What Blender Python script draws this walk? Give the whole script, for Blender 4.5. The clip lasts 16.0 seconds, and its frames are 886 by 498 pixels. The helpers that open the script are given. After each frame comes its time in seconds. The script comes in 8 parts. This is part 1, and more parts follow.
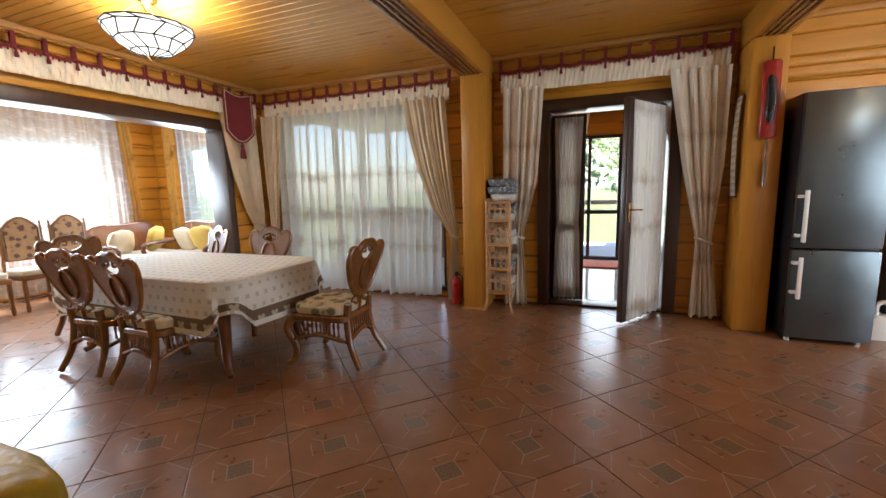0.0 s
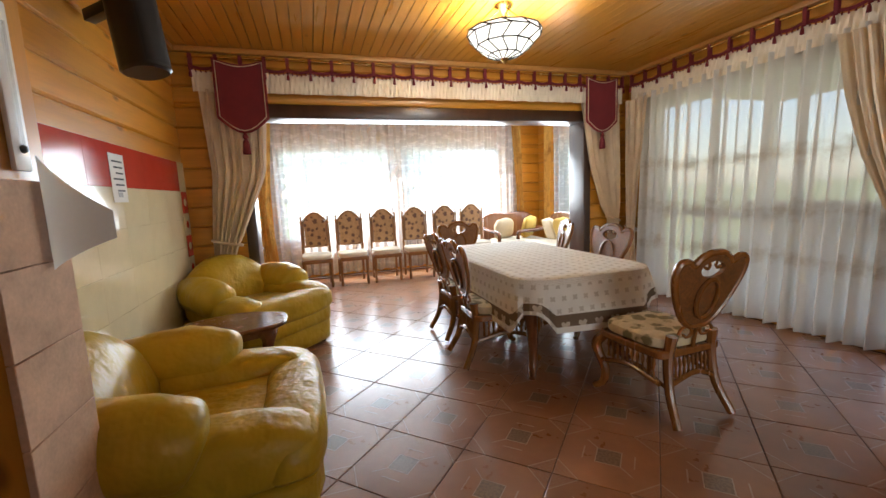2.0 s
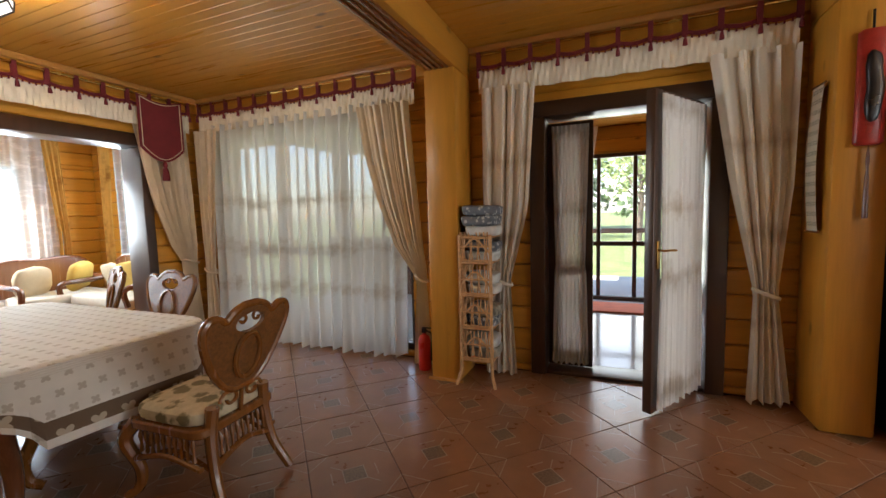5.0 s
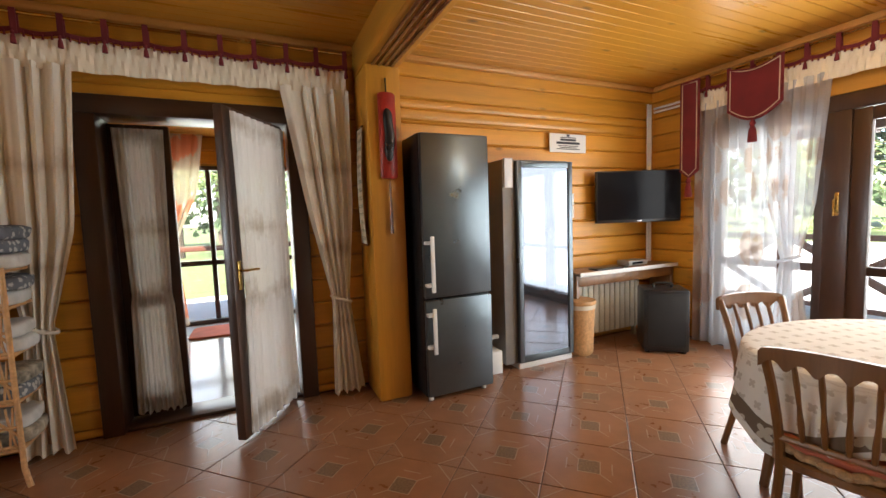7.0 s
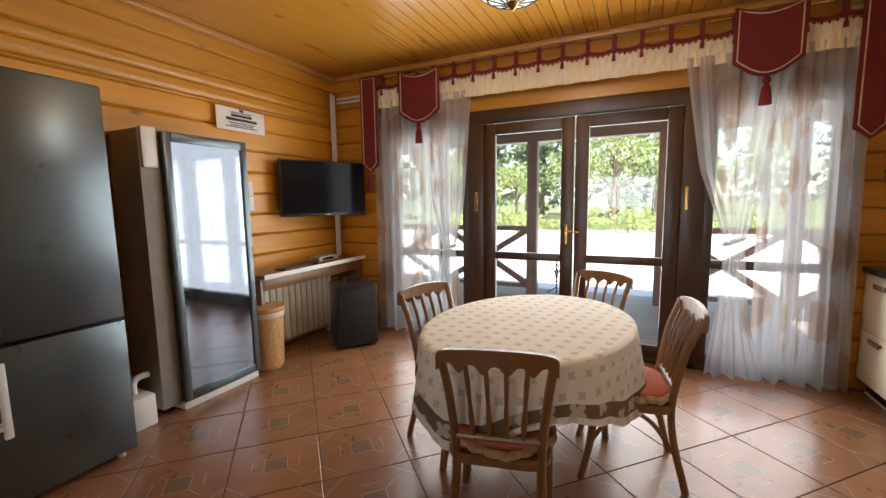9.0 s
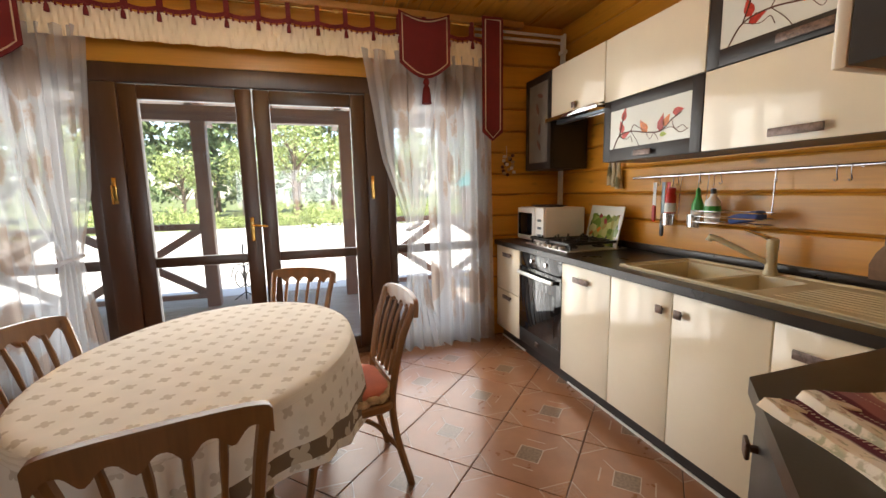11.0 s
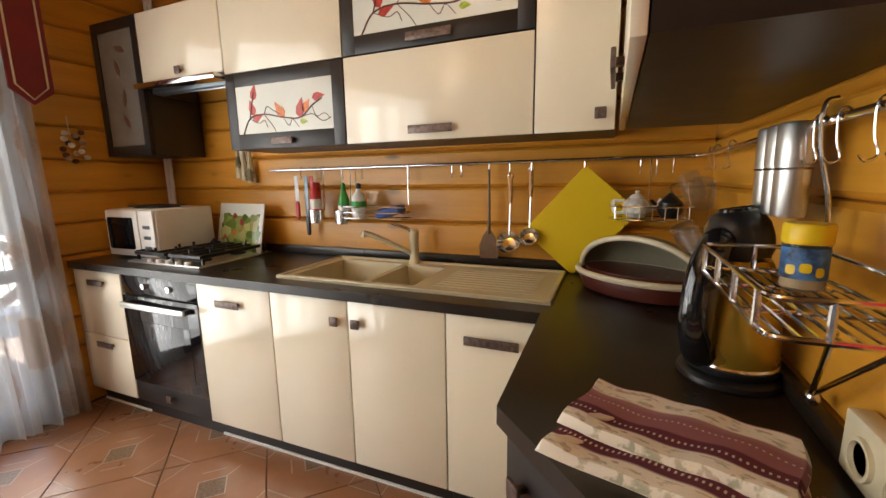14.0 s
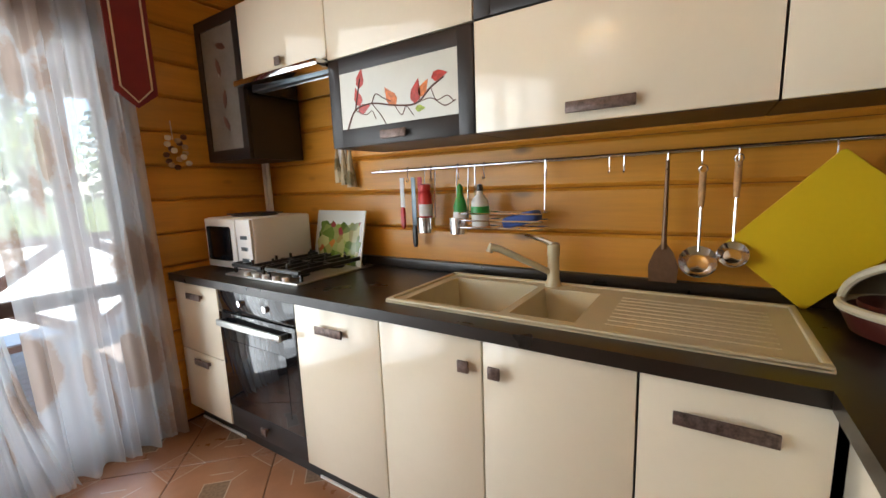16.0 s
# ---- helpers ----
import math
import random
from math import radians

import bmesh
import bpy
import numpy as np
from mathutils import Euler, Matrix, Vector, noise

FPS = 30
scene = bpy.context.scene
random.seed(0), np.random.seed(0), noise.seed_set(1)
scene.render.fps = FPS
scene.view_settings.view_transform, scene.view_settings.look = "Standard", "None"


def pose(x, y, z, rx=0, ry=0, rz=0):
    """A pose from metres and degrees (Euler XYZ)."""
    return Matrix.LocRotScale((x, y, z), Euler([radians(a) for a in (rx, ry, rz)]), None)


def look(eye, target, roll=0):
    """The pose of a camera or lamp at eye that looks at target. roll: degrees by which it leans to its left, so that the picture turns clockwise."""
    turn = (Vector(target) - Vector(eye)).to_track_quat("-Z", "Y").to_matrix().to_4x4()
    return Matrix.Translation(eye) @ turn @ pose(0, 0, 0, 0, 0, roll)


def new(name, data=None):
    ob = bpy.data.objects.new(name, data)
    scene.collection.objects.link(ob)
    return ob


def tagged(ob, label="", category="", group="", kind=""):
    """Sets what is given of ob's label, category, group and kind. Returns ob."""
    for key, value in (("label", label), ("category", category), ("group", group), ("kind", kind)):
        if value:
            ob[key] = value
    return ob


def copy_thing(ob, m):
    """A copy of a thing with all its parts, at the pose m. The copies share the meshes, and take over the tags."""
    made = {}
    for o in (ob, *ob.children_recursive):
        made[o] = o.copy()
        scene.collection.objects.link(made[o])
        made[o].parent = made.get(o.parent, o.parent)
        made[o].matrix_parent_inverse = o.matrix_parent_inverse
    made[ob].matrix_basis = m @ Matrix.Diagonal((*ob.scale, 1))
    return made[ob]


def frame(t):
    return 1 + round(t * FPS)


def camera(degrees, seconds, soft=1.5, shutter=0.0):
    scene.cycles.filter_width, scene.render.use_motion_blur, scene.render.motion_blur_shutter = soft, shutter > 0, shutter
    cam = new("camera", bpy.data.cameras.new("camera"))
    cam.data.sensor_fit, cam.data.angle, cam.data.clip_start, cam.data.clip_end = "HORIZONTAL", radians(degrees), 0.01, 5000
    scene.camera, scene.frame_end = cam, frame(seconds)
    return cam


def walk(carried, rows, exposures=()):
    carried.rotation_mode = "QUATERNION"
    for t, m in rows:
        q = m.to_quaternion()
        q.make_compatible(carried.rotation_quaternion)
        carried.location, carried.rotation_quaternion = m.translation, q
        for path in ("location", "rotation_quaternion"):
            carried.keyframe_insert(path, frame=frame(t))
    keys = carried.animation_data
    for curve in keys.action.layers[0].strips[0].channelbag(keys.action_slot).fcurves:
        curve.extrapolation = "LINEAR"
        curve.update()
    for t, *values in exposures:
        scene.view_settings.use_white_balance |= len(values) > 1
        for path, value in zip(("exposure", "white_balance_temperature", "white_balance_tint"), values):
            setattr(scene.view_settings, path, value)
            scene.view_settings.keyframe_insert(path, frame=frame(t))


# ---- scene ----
cam = camera(94.6, 16.0)
PATH = [
    (0, (4.617, 2.567, 1.327), (3.899, 4.412, 1.04), -1.5),
    (0.5, (4.601, 2.85, 1.29), (3.284, 4.333, 1.034), -1.5),
    (1, (4.52, 3.015, 1.309), (2.859, 4.097, 1.044), -2.1),
    (1.5, (4.518, 3.156, 1.318), (2.686, 3.91, 1.047), -2.3),
    (2, (4.549, 3.243, 1.325), (2.659, 3.84, 1.059), -2.5),
    (2.5, (4.558, 3.306, 1.322), (2.68, 3.943, 1.064), -2.6),
    (3, (4.501, 3.447, 1.318), (2.699, 4.282, 1.076), -2.6),
    (3.5, (4.457, 3.566, 1.303), (2.805, 4.672, 1.09), -2.4),
    (4, (4.492, 3.659, 1.322), (3.073, 5.055, 1.125), -2.4),
    (4.5, (4.54, 3.744, 1.345), (3.433, 5.4, 1.157), -2.1),
    (4.7, (4.553, 3.765, 1.353), (3.583, 5.504, 1.169), -1.8),
    (6.8, (4.922, 3.847, 1.391), (5.589, 5.726, 1.235), -2.3),
    (7, (4.967, 3.874, 1.39), (5.791, 5.69, 1.232), -2.0),
    (7.5, (5.084, 3.969, 1.392), (6.272, 5.569, 1.224), -1.8),
    (8, (5.227, 4.088, 1.408), (6.697, 5.427, 1.196), -1.3),
    (8.2, (5.286, 4.105, 1.404), (6.841, 5.342, 1.178), -1.0),
    (10.3, (5.606, 4.234, 1.304), (7.594, 4.215, 1.09), -1.2),
    (10.5, (5.679, 4.294, 1.288), (7.655, 4.084, 1.067), -0.9),
    (11, (5.789, 4.217, 1.33), (7.685, 3.642, 1.054), -1.1),
    (11.5, (5.908, 4.203, 1.343), (7.64, 3.242, 1.063), -0.6),
    (12, (6.007, 4.221, 1.354), (7.497, 2.919, 1.064), -0.3),
    (12.5, (6.073, 4.276, 1.369), (7.336, 2.754, 1.074), -0.1),
    (13, (6.107, 4.272, 1.373), (7.21, 2.629, 1.08), -0.4),
    (13.5, (6.167, 4.163, 1.347), (7.119, 2.431, 1.039), -0.9),
    (14, (6.239, 4.022, 1.344), (6.995, 2.203, 1.0), -0.9),
    (14.5, (6.348, 3.93, 1.339), (6.864, 2.032, 0.98), -0.6),
    (15, (6.447, 3.868, 1.33), (6.811, 1.932, 0.982), -1.0),
    (15.5, (6.594, 3.822, 1.326), (7.139, 1.929, 0.981), -1.5),
    (16, (6.669, 3.741, 1.326), (7.744, 2.083, 1.014), -2.1),
]
EXPOSURES = [(0.0, 2.4, 5900, 9), (0.5, 2.28, 5950, 9), (1.0, 2.25, 6250, 10), (4.5, 2.18, 6250, 10), (7.0, 2.38, 6400, 10), (8.0, 2.0, 6350, 9), (10.5, 1.76, 6800, 11), (12.5, 1.82, 6800, 11), (13.5, 1.86, 6700, 10), (14.5, 2.05, 6600, 10), (15.5, 2.1, 6500, 10), (16.0, 1.94, 6050, 8)]
walk(cam, [(t, look(eye, target, roll)) for t, eye, target, roll in PATH], EXPOSURES)

# ---- light ----
world = bpy.data.worlds.new("sky")
scene.world = world
world.use_nodes = True
wn = world.node_tree.nodes
sky = wn.new("ShaderNodeTexSky")
sky.sky_type, sky.sun_disc, sky.sun_elevation, sky.sun_rotation = "NISHITA", False, radians(48), radians(227)
world.node_tree.links.new(sky.outputs[0], wn["Background"].inputs[0])
wn["Background"].inputs[1].default_value = 0.15
sun = new("sun", bpy.data.lights.new("sun", "SUN"))
sun.data.energy, sun.data.angle, sun.data.color = 5.0, radians(0.5), (1.0, 0.95, 0.86)
sun.matrix_world = look((-7.0, -6.6, 10.7), (0, 0, 0))


def window_light(name, m, sx, sy, watts, colour=(0.95, 0.96, 0.95)):
    lamp = bpy.data.lights.new(name, "AREA")
    lamp.shape, lamp.size, lamp.size_y, lamp.energy, lamp.color = "RECTANGLE", sx, sy, watts, colour
    ob = new(name, lamp)
    ob.matrix_world = m
    return ob


window_light("bay_daylight", pose(-2.86, 4.75, 1.4, 90, 0, -90), 4.0, 1.5, 15, (0.86, 0.94, 1.0))
# fill lamp added on the room side of the bay sheers
window_light("bay_inner_daylight", pose(-2.46, 4.75, 1.5, 90, 0, -90), 4.0, 1.3, 32, (0.84, 0.93, 1.0))
window_light("bay_side_daylight", pose(-1.25, 7.38, 1.5, 90, 0, 180), 1.4, 1.4, 12, (0.86, 0.94, 1.0))
window_light("garden_door_daylight", pose(9.36, 4.65, 1.25, 90, 0, 90), 3.6, 2.0, 16)
# likewise an added fill, free in the room before the garden door
window_light("garden_door_inner_daylight", pose(8.93, 4.65, 1.25, 90, 0, 90), 3.4, 2.0, 17)
window_light("north_window_daylight", pose(1.65, 7.42, 1.2, 90, 0, 180), 2.2, 2.1, 2.8)
window_light("porch_daylight", pose(4.6, 10.6, 1.2, 90, 0, 180), 2.0, 2.0, 11)


def bulb(name, place, watts):
    lamp = bpy.data.lights.new(name, "POINT")
    lamp.energy, lamp.color, lamp.shadow_soft_size = watts, (1.0, 0.96, 0.88), 0.06
    ob = new(name, lamp)
    ob.location = place
    return ob


bulb("dining_bulb", (1.5, 4.78, 2.44), 9)
bulb("kitchen_bulb", (7.5, 4.72, 2.44), 6)

# ---- materials ----
class Nodes:
    """A short way to wire one node material."""

    def __init__(self, name):
        self.m = bpy.data.materials.new(name)
        self.m.use_nodes = True
        self.t = self.m.node_tree
        self.bsdf = self.t.nodes["Principled BSDF"]
        self.out = self.t.nodes["Material Output"]

    def add(self, kind, **values):
        n = self.t.nodes.new("ShaderNode" + kind)
        for k, v in values.items():
            n.inputs[k].default_value = v
        return n

    def join(self, a, b):
        self.t.links.new(a, b)

    def math(self, op, a, b=0.0):
        n = self.t.nodes.new("ShaderNodeMath")
        n.operation = op
        for i, v in enumerate((a, b)):
            if isinstance(v, (int, float)):
                n.inputs[i].default_value = v
            else:
                self.join(v, n.inputs[i])
        return n.outputs[0]

    def coords(self, scale=(1, 1, 1), kind="Object"):
        c, p = self.add("TexCoord"), self.add("Mapping")
        p.inputs["Scale"].default_value = scale
        self.join(c.outputs[kind], p.inputs["Vector"])
        return p.outputs[0]

    def noise(self, vector, scale, detail=4.0, rough=0.55):
        n = self.add("TexNoise", Scale=scale, Detail=detail, Roughness=rough)
        self.join(vector, n.inputs["Vector"])
        return n.outputs["Fac"]

    def ramp(self, fac, stops):
        r = self.t.nodes.new("ShaderNodeValToRGB")
        e = r.color_ramp.elements
        while len(e) < len(stops):
            e.new(0.5)
        for i, (p, c) in enumerate(stops):
            e[i].position, e[i].color = p, (*c, 1) if len(c) == 3 else c
        self.join(fac, r.inputs[0])
        return r.outputs[0]

    def mix(self, fac, a, b):
        n = self.t.nodes.new("ShaderNodeMix")
        n.data_type = "RGBA"
        for sock, v in ((n.inputs[0], fac), (n.inputs[6], a), (n.inputs[7], b)):
            if isinstance(v, (int, float)):
                sock.default_value = v
            elif isinstance(v, tuple):
                sock.default_value = (*v, 1)
            else:
                self.join(v, sock)
        return n.outputs[2]

    def bump(self, height, strength, distance=0.002):
        b = self.add("Bump", Strength=strength, Distance=distance)
        self.join(height, b.inputs["Height"])
        self.join(b.outputs[0], self.bsdf.inputs["Normal"])

    def base(self, colour):
        if isinstance(colour, tuple):
            self.bsdf.inputs["Base Color"].default_value = (*colour, 1)
        else:
            self.join(colour, self.bsdf.inputs["Base Color"])

    def set(self, **kw):
        for k, v in kw.items():
            self.bsdf.inputs[k.replace("_", " ")].default_value = v


def shade(c, f):
    return tuple(min(1.0, x * f) for x in c)


def plain(name, colour, rough=0.5, metal=0.0, vary=0.12, scale=6.0, bump=0.15, coat=0.0, grain=60.0):
    n = Nodes(name)
    v = n.coords()
    big, fine = n.noise(v, scale, 3), n.noise(v, grain, 4)
    f = n.math("ADD", n.math("MULTIPLY", big, 0.7), n.math("MULTIPLY", fine, 0.3))
    n.base(n.ramp(f, [(0.3, shade(colour, 1 - vary)), (0.7, shade(colour, 1 + vary))]))
    n.join(n.math("ADD", n.math("MULTIPLY", big, 0.15), rough - 0.075), n.bsdf.inputs["Roughness"])
    n.set(Metallic=metal, Coat_Weight=coat)
    n.bump(fine, bump)
    return n.m


def timber(name, colour, rough=0.4, along=0, vary=0.3, coat=0.2, knots=True, ring=14.0):
    """Wood with its grain along the axis given, in metres of the object."""
    n = Nodes(name)
    s = [ring, ring, ring]
    s[along] = 0.9
    info = n.add("ObjectInfo")
    v = n.coords(tuple(s))
    shift = n.add("VectorMath")
    shift.operation = "ADD"
    n.join(v, shift.inputs[0])
    comb = n.add("CombineXYZ")
    for i in range(3):
        n.join(n.math("MULTIPLY", info.outputs["Random"], 37.0 + 11 * i), comb.inputs[i])
    n.join(comb.outputs[0], shift.inputs[1])
    g1, g2 = n.noise(shift.outputs[0], 1.0, 5, 0.6), n.noise(shift.outputs[0], 6.0, 3)
    f = n.math("ADD", n.math("MULTIPLY", g1, 0.75), n.math("MULTIPLY", g2, 0.25))
    col = n.ramp(f, [(0.28, shade(colour, 1 - vary)), (0.52, colour), (0.75, shade(colour, 1 + vary * 0.7))])
    rnd = n.add("HueSaturation")
    n.join(n.math("ADD", n.math("MULTIPLY", info.outputs["Random"], 0.2), 0.9), rnd.inputs["Value"])
    n.join(col, rnd.inputs["Color"])
    col = rnd.outputs[0]
    if knots:
        s2 = [9.0, 9.0, 9.0]
        s2[along] = 4.0
        k = n.add("TexVoronoi", Scale=0.55)
        n.join(n.coords(tuple(s2)), k.inputs["Vector"])
        col = n.mix(n.ramp(k.outputs["Distance"], [(0.05, (1, 1, 1)), (0.13, (0, 0, 0))]), col, shade(colour, 0.42))
    n.base(col)
    n.join(n.math("ADD", n.math("MULTIPLY", g1, 0.2), rough - 0.1), n.bsdf.inputs["Roughness"])
    n.set(Coat_Weight=coat, Coat_Roughness=0.25)
    n.bump(f, 0.25)
    return n.m


def spotted(name, ground, spots, cell, size, rough=0.85, bump=0.2, clover=True):
    """A woven cloth with a printed motif on an even lattice."""
    n = Nodes(name)
    c = n.add("TexCoord")
    sep = n.add("SeparateXYZ")
    n.join(c.outputs["UV"], sep.inputs[0])
    u, w = n.math("DIVIDE", sep.outputs[0], cell), n.math("DIVIDE", sep.outputs[1], cell)
    row = n.math("FLOOR", w)
    u = n.math("ADD", u, n.math("MULTIPLY", n.math("MODULO", row, 2.0), 0.5))
    a = n.math("SUBTRACT", n.math("FRACT", u), 0.5)
    b = n.math("SUBTRACT", n.math("FRACT", w), 0.5)
    if clover:
        d = n.math("POWER", n.math("ADD", n.math("MULTIPLY", a, a), n.math("MULTIPLY", b, b)), 0.5)
        ang = n.math("ARCTAN2", a, b)
        lobe = n.math("ADD", n.math("MULTIPLY", n.math("ABSOLUTE", n.math("SINE", n.math("MULTIPLY", ang, 2.0))), 0.55), 0.45)
        d = n.math("DIVIDE", d, lobe)
    else:
        d = n.math("POWER", n.math("ADD", n.math("MULTIPLY", a, a), n.math("MULTIPLY", b, b)), 0.5)
    mask = n.math("LESS_THAN", d, size)
    v = n.coords(kind="UV")
    weave = n.noise(v, 400.0, 2)
    tone = n.ramp(n.noise(v, 8.0, 3), [(0.3, shade(ground, 0.93)), (0.7, shade(ground, 1.04))])
    n.base(n.mix(mask, tone, spots))
    n.set(Roughness=rough)
    n.bump(weave, bump)
    return n.m


def printed(name, ground, ink, scale, reach):
    """A cloth printed with loose flowers and leaves of uneven outline."""
    n = Nodes(name)
    v = n.coords()
    cell = n.add("TexVoronoi", Scale=scale)
    n.join(v, cell.inputs["Vector"])
    ragged = n.math("ADD", cell.outputs["Distance"], n.math("MULTIPLY", n.math("SUBTRACT", n.noise(v, scale * 4, 3), 0.5), 0.5))
    blot = n.ramp(ragged, [(reach - 0.12, (0.9, 0.9, 0.9)), (reach, (0, 0, 0))])
    tone = n.ramp(n.noise(v, 20.0, 3), [(0.3, shade(ground, 0.85)), (0.7, shade(ground, 1.12))])
    n.base(n.mix(blot, tone, ink))
    n.set(Roughness=0.85)
    n.bump(n.noise(v, 260.0, 2), 0.25)
    return n.m


def sheer(name, colour, clear, bands=None, band_size=2.2, rows=(), through_share=0.55, sprigs=False):
    """A thin curtain: part of the light passes, the rest is scattered."""
    n = Nodes(name)
    v = n.coords()
    tone = n.mix(n.math("MULTIPLY", n.noise(v, 250.0, 2), 0.12), colour, shade(colour, 0.7))
    opac = None
    if bands:
        mapped = n.coords((2.2, 2.2, band_size))
        patchy = n.noise(mapped, 2.2, 4, 0.65)
        if rows:
            sep = n.add("SeparateXYZ")
            n.join(v, sep.inputs[0])
            near = 1.0
            for r in rows:
                near = n.math("MINIMUM", n.math("ABSOLUTE", n.math("SUBTRACT", sep.outputs[2], r)), near)
            patchy = n.math("ADD", n.math("MULTIPLY", patchy, 0.7), n.math("SUBTRACT", 0.28, n.math("MULTIPLY", near, 1.5)))
        blot = n.ramp(patchy, [(0.50, (0, 0, 0)), (0.70, (1, 1, 1))])
        if sprigs:
            cell = n.add("TexVoronoi", Scale=3.6, Randomness=0.7)
            n.join(n.coords((1, 1, 0.62)), cell.inputs["Vector"])
            ragged = n.math("ADD", cell.outputs["Distance"], n.math("MULTIPLY", n.noise(v, 30.0, 3), 0.16))
            blot = n.ramp(ragged, [(0.46, (1, 1, 1)), (0.53, (0, 0, 0))])
        tone = n.mix(n.math("MULTIPLY", blot, 0.7), tone, bands)
        opac = blot
    diff, trans, glass = n.add("BsdfDiffuse"), n.add("BsdfTranslucent"), n.add("BsdfTransparent")
    n.join(tone, diff.inputs[0])
    n.join(tone, trans.inputs[0])
    m1, m2 = n.add("MixShader"), n.add("MixShader")
    m1.inputs[0].default_value = through_share
    n.join(diff.outputs[0], m1.inputs[1])
    n.join(trans.outputs[0], m1.inputs[2])
    m2.inputs[0].default_value = 1 - clear
    if opac is not None:
        n.join(n.math("ADD", n.math("MULTIPLY", opac, clear * 0.8), 1 - clear), m2.inputs[0])
    n.join(glass.outputs[0], m2.inputs[1])
    n.join(m1.outputs[0], m2.inputs[2])
    n.join(m2.outputs[0], n.out.inputs[0])
    return n.m


def pane_glass(name, tint=(1, 1, 1), haze=0.0):
    n = Nodes(name)
    edge, clear, gloss, mx = n.add("LayerWeight", Blend=0.5), n.add("BsdfTransparent"), n.add("BsdfGlossy", Roughness=0.02), n.add("MixShader")
    clear.inputs[0].default_value = (*tint, 1)
    n.join(n.math("ADD", n.math("MULTIPLY", n.math("POWER", edge.outputs["Facing"], 4.0), 0.8), 0.04), mx.inputs[0])
    n.join(clear.outputs[0], mx.inputs[1])
    n.join(gloss.outputs[0], mx.inputs[2])
    # haze: washed-out glare put in as a pale scattering film over the glass
    if haze:
        film, over = n.add("BsdfTranslucent"), n.add("MixShader")
        film.inputs[0].default_value = (0.8, 0.8, 0.78, 1)
        n.join(n.math("MULTIPLY", n.math("ADD", n.noise(n.coords(), 5.0, 5), 0.5), haze), over.inputs[0])
        n.join(mx.outputs[0], over.inputs[1])
        n.join(film.outputs[0], over.inputs[2])
        mx = over
    n.join(mx.outputs[0], n.out.inputs[0])
    return n.m


def glowing(name, colour, strength):
    n = Nodes(name)
    n.base(colour)
    n.bsdf.inputs["Emission Color"].default_value = (*colour, 1)
    n.set(Emission_Strength=strength, Roughness=0.4)
    return n.m


ORANGE = (0.62, 0.28, 0.026)
M = {}
M["log"] = timber("varnished_pine_log", ORANGE, 0.38, 0, 0.22)
M["log_core"] = plain("caulked_log_joint", (0.26, 0.105, 0.014), 0.7)
M["ceiling"] = timber("varnished_ceiling_board", (0.56, 0.265, 0.03), 0.3, 0, 0.12, coat=0.35)
M["beam"] = timber("varnished_beam", (0.56, 0.25, 0.028), 0.38, 1, 0.2)
M["post"] = timber("varnished_post", (0.56, 0.25, 0.028), 0.38, 2, 0.2)
M["trim"] = timber("pale_varnished_trim", (0.55, 0.27, 0.07), 0.35, 0, 0.15, knots=False)
M["dark"] = timber("dark_stained_frame", (0.055, 0.024, 0.012), 0.35, 2, 0.3, coat=0.3, knots=False)
M["dark_x"] = timber("dark_stained_rail", (0.055, 0.024, 0.012), 0.35, 0, 0.3, coat=0.3, knots=False)
M["grout"] = plain("floor_grout", (0.10, 0.05, 0.03), 0.8)
M["burgundy"] = plain("burgundy_plush", (0.17, 0.018, 0.022), 0.9, vary=0.2, grain=300, bump=0.3)
M["cord"] = plain("pale_cord", (0.62, 0.50, 0.36), 0.8)
M["linen"] = plain("cream_linen", (0.82, 0.74, 0.58), 0.85, vary=0.08, grain=300, bump=0.25)
M["drape"] = plain("beige_satin_drape", (0.70, 0.58, 0.41), 0.55, vary=0.12, grain=200)
M["drape_print"] = sheer("printed_linen_drape", (0.90, 0.84, 0.72), 0.04, (0.46, 0.36, 0.24), 1.4, (0.55, 1.15, 1.75), 0.12)
M["sheer_n"] = sheer("banded_sheer_curtain", (0.78, 0.75, 0.69), 0.14, (0.40, 0.31, 0.21), 3.0, (0.62, 1.02, 1.5), 0.42)
M["sheer_e"] = sheer("embroidered_sheer_curtain", (0.77, 0.79, 0.82), 0.42, (0.32, 0.20, 0.12), 2.0, sprigs=True)
M["sheer_w"] = sheer("flowered_sheer_curtain", (0.66, 0.70, 0.74), 0.42, (0.6, 0.62, 0.64), 6.0)
M["print_w"] = sheer("autumn_leaf_curtain", (0.68, 0.42, 0.12), 0.05, (0.20, 0.08, 0.02), 2.0)
M["glass"] = pane_glass("window_glass", haze=0.008)
M["rattan"] = timber("varnished_rattan", (0.22, 0.082, 0.018), 0.25, 2, 0.35, coat=0.6, knots=False, ring=30)
M["walnut"] = timber("polished_walnut", (0.16, 0.055, 0.02), 0.25, 2, 0.3, coat=0.5, knots=False, ring=20)
M["oak"] = timber("brown_oak_stain", (0.20, 0.088, 0.026), 0.35, 2, 0.3, coat=0.3, knots=False, ring=20)
M["cloth"] = spotted("printed_tablecloth", (0.76, 0.74, 0.68), (0.54, 0.50, 0.43), 0.08, 0.26)
M["cloth_band"] = spotted("brown_cloth_border", (0.16, 0.11, 0.07), (0.5, 0.44, 0.34), 0.12, 0.32)
M["seat_print"] = printed("leaf_print_seat_cloth", (0.58, 0.50, 0.33), (0.15, 0.13, 0.06), 11.0, 0.5)
M["back_print"] = printed("brown_flower_upholstery", (0.34, 0.19, 0.085), (0.085, 0.035, 0.025), 13.0, 0.42)
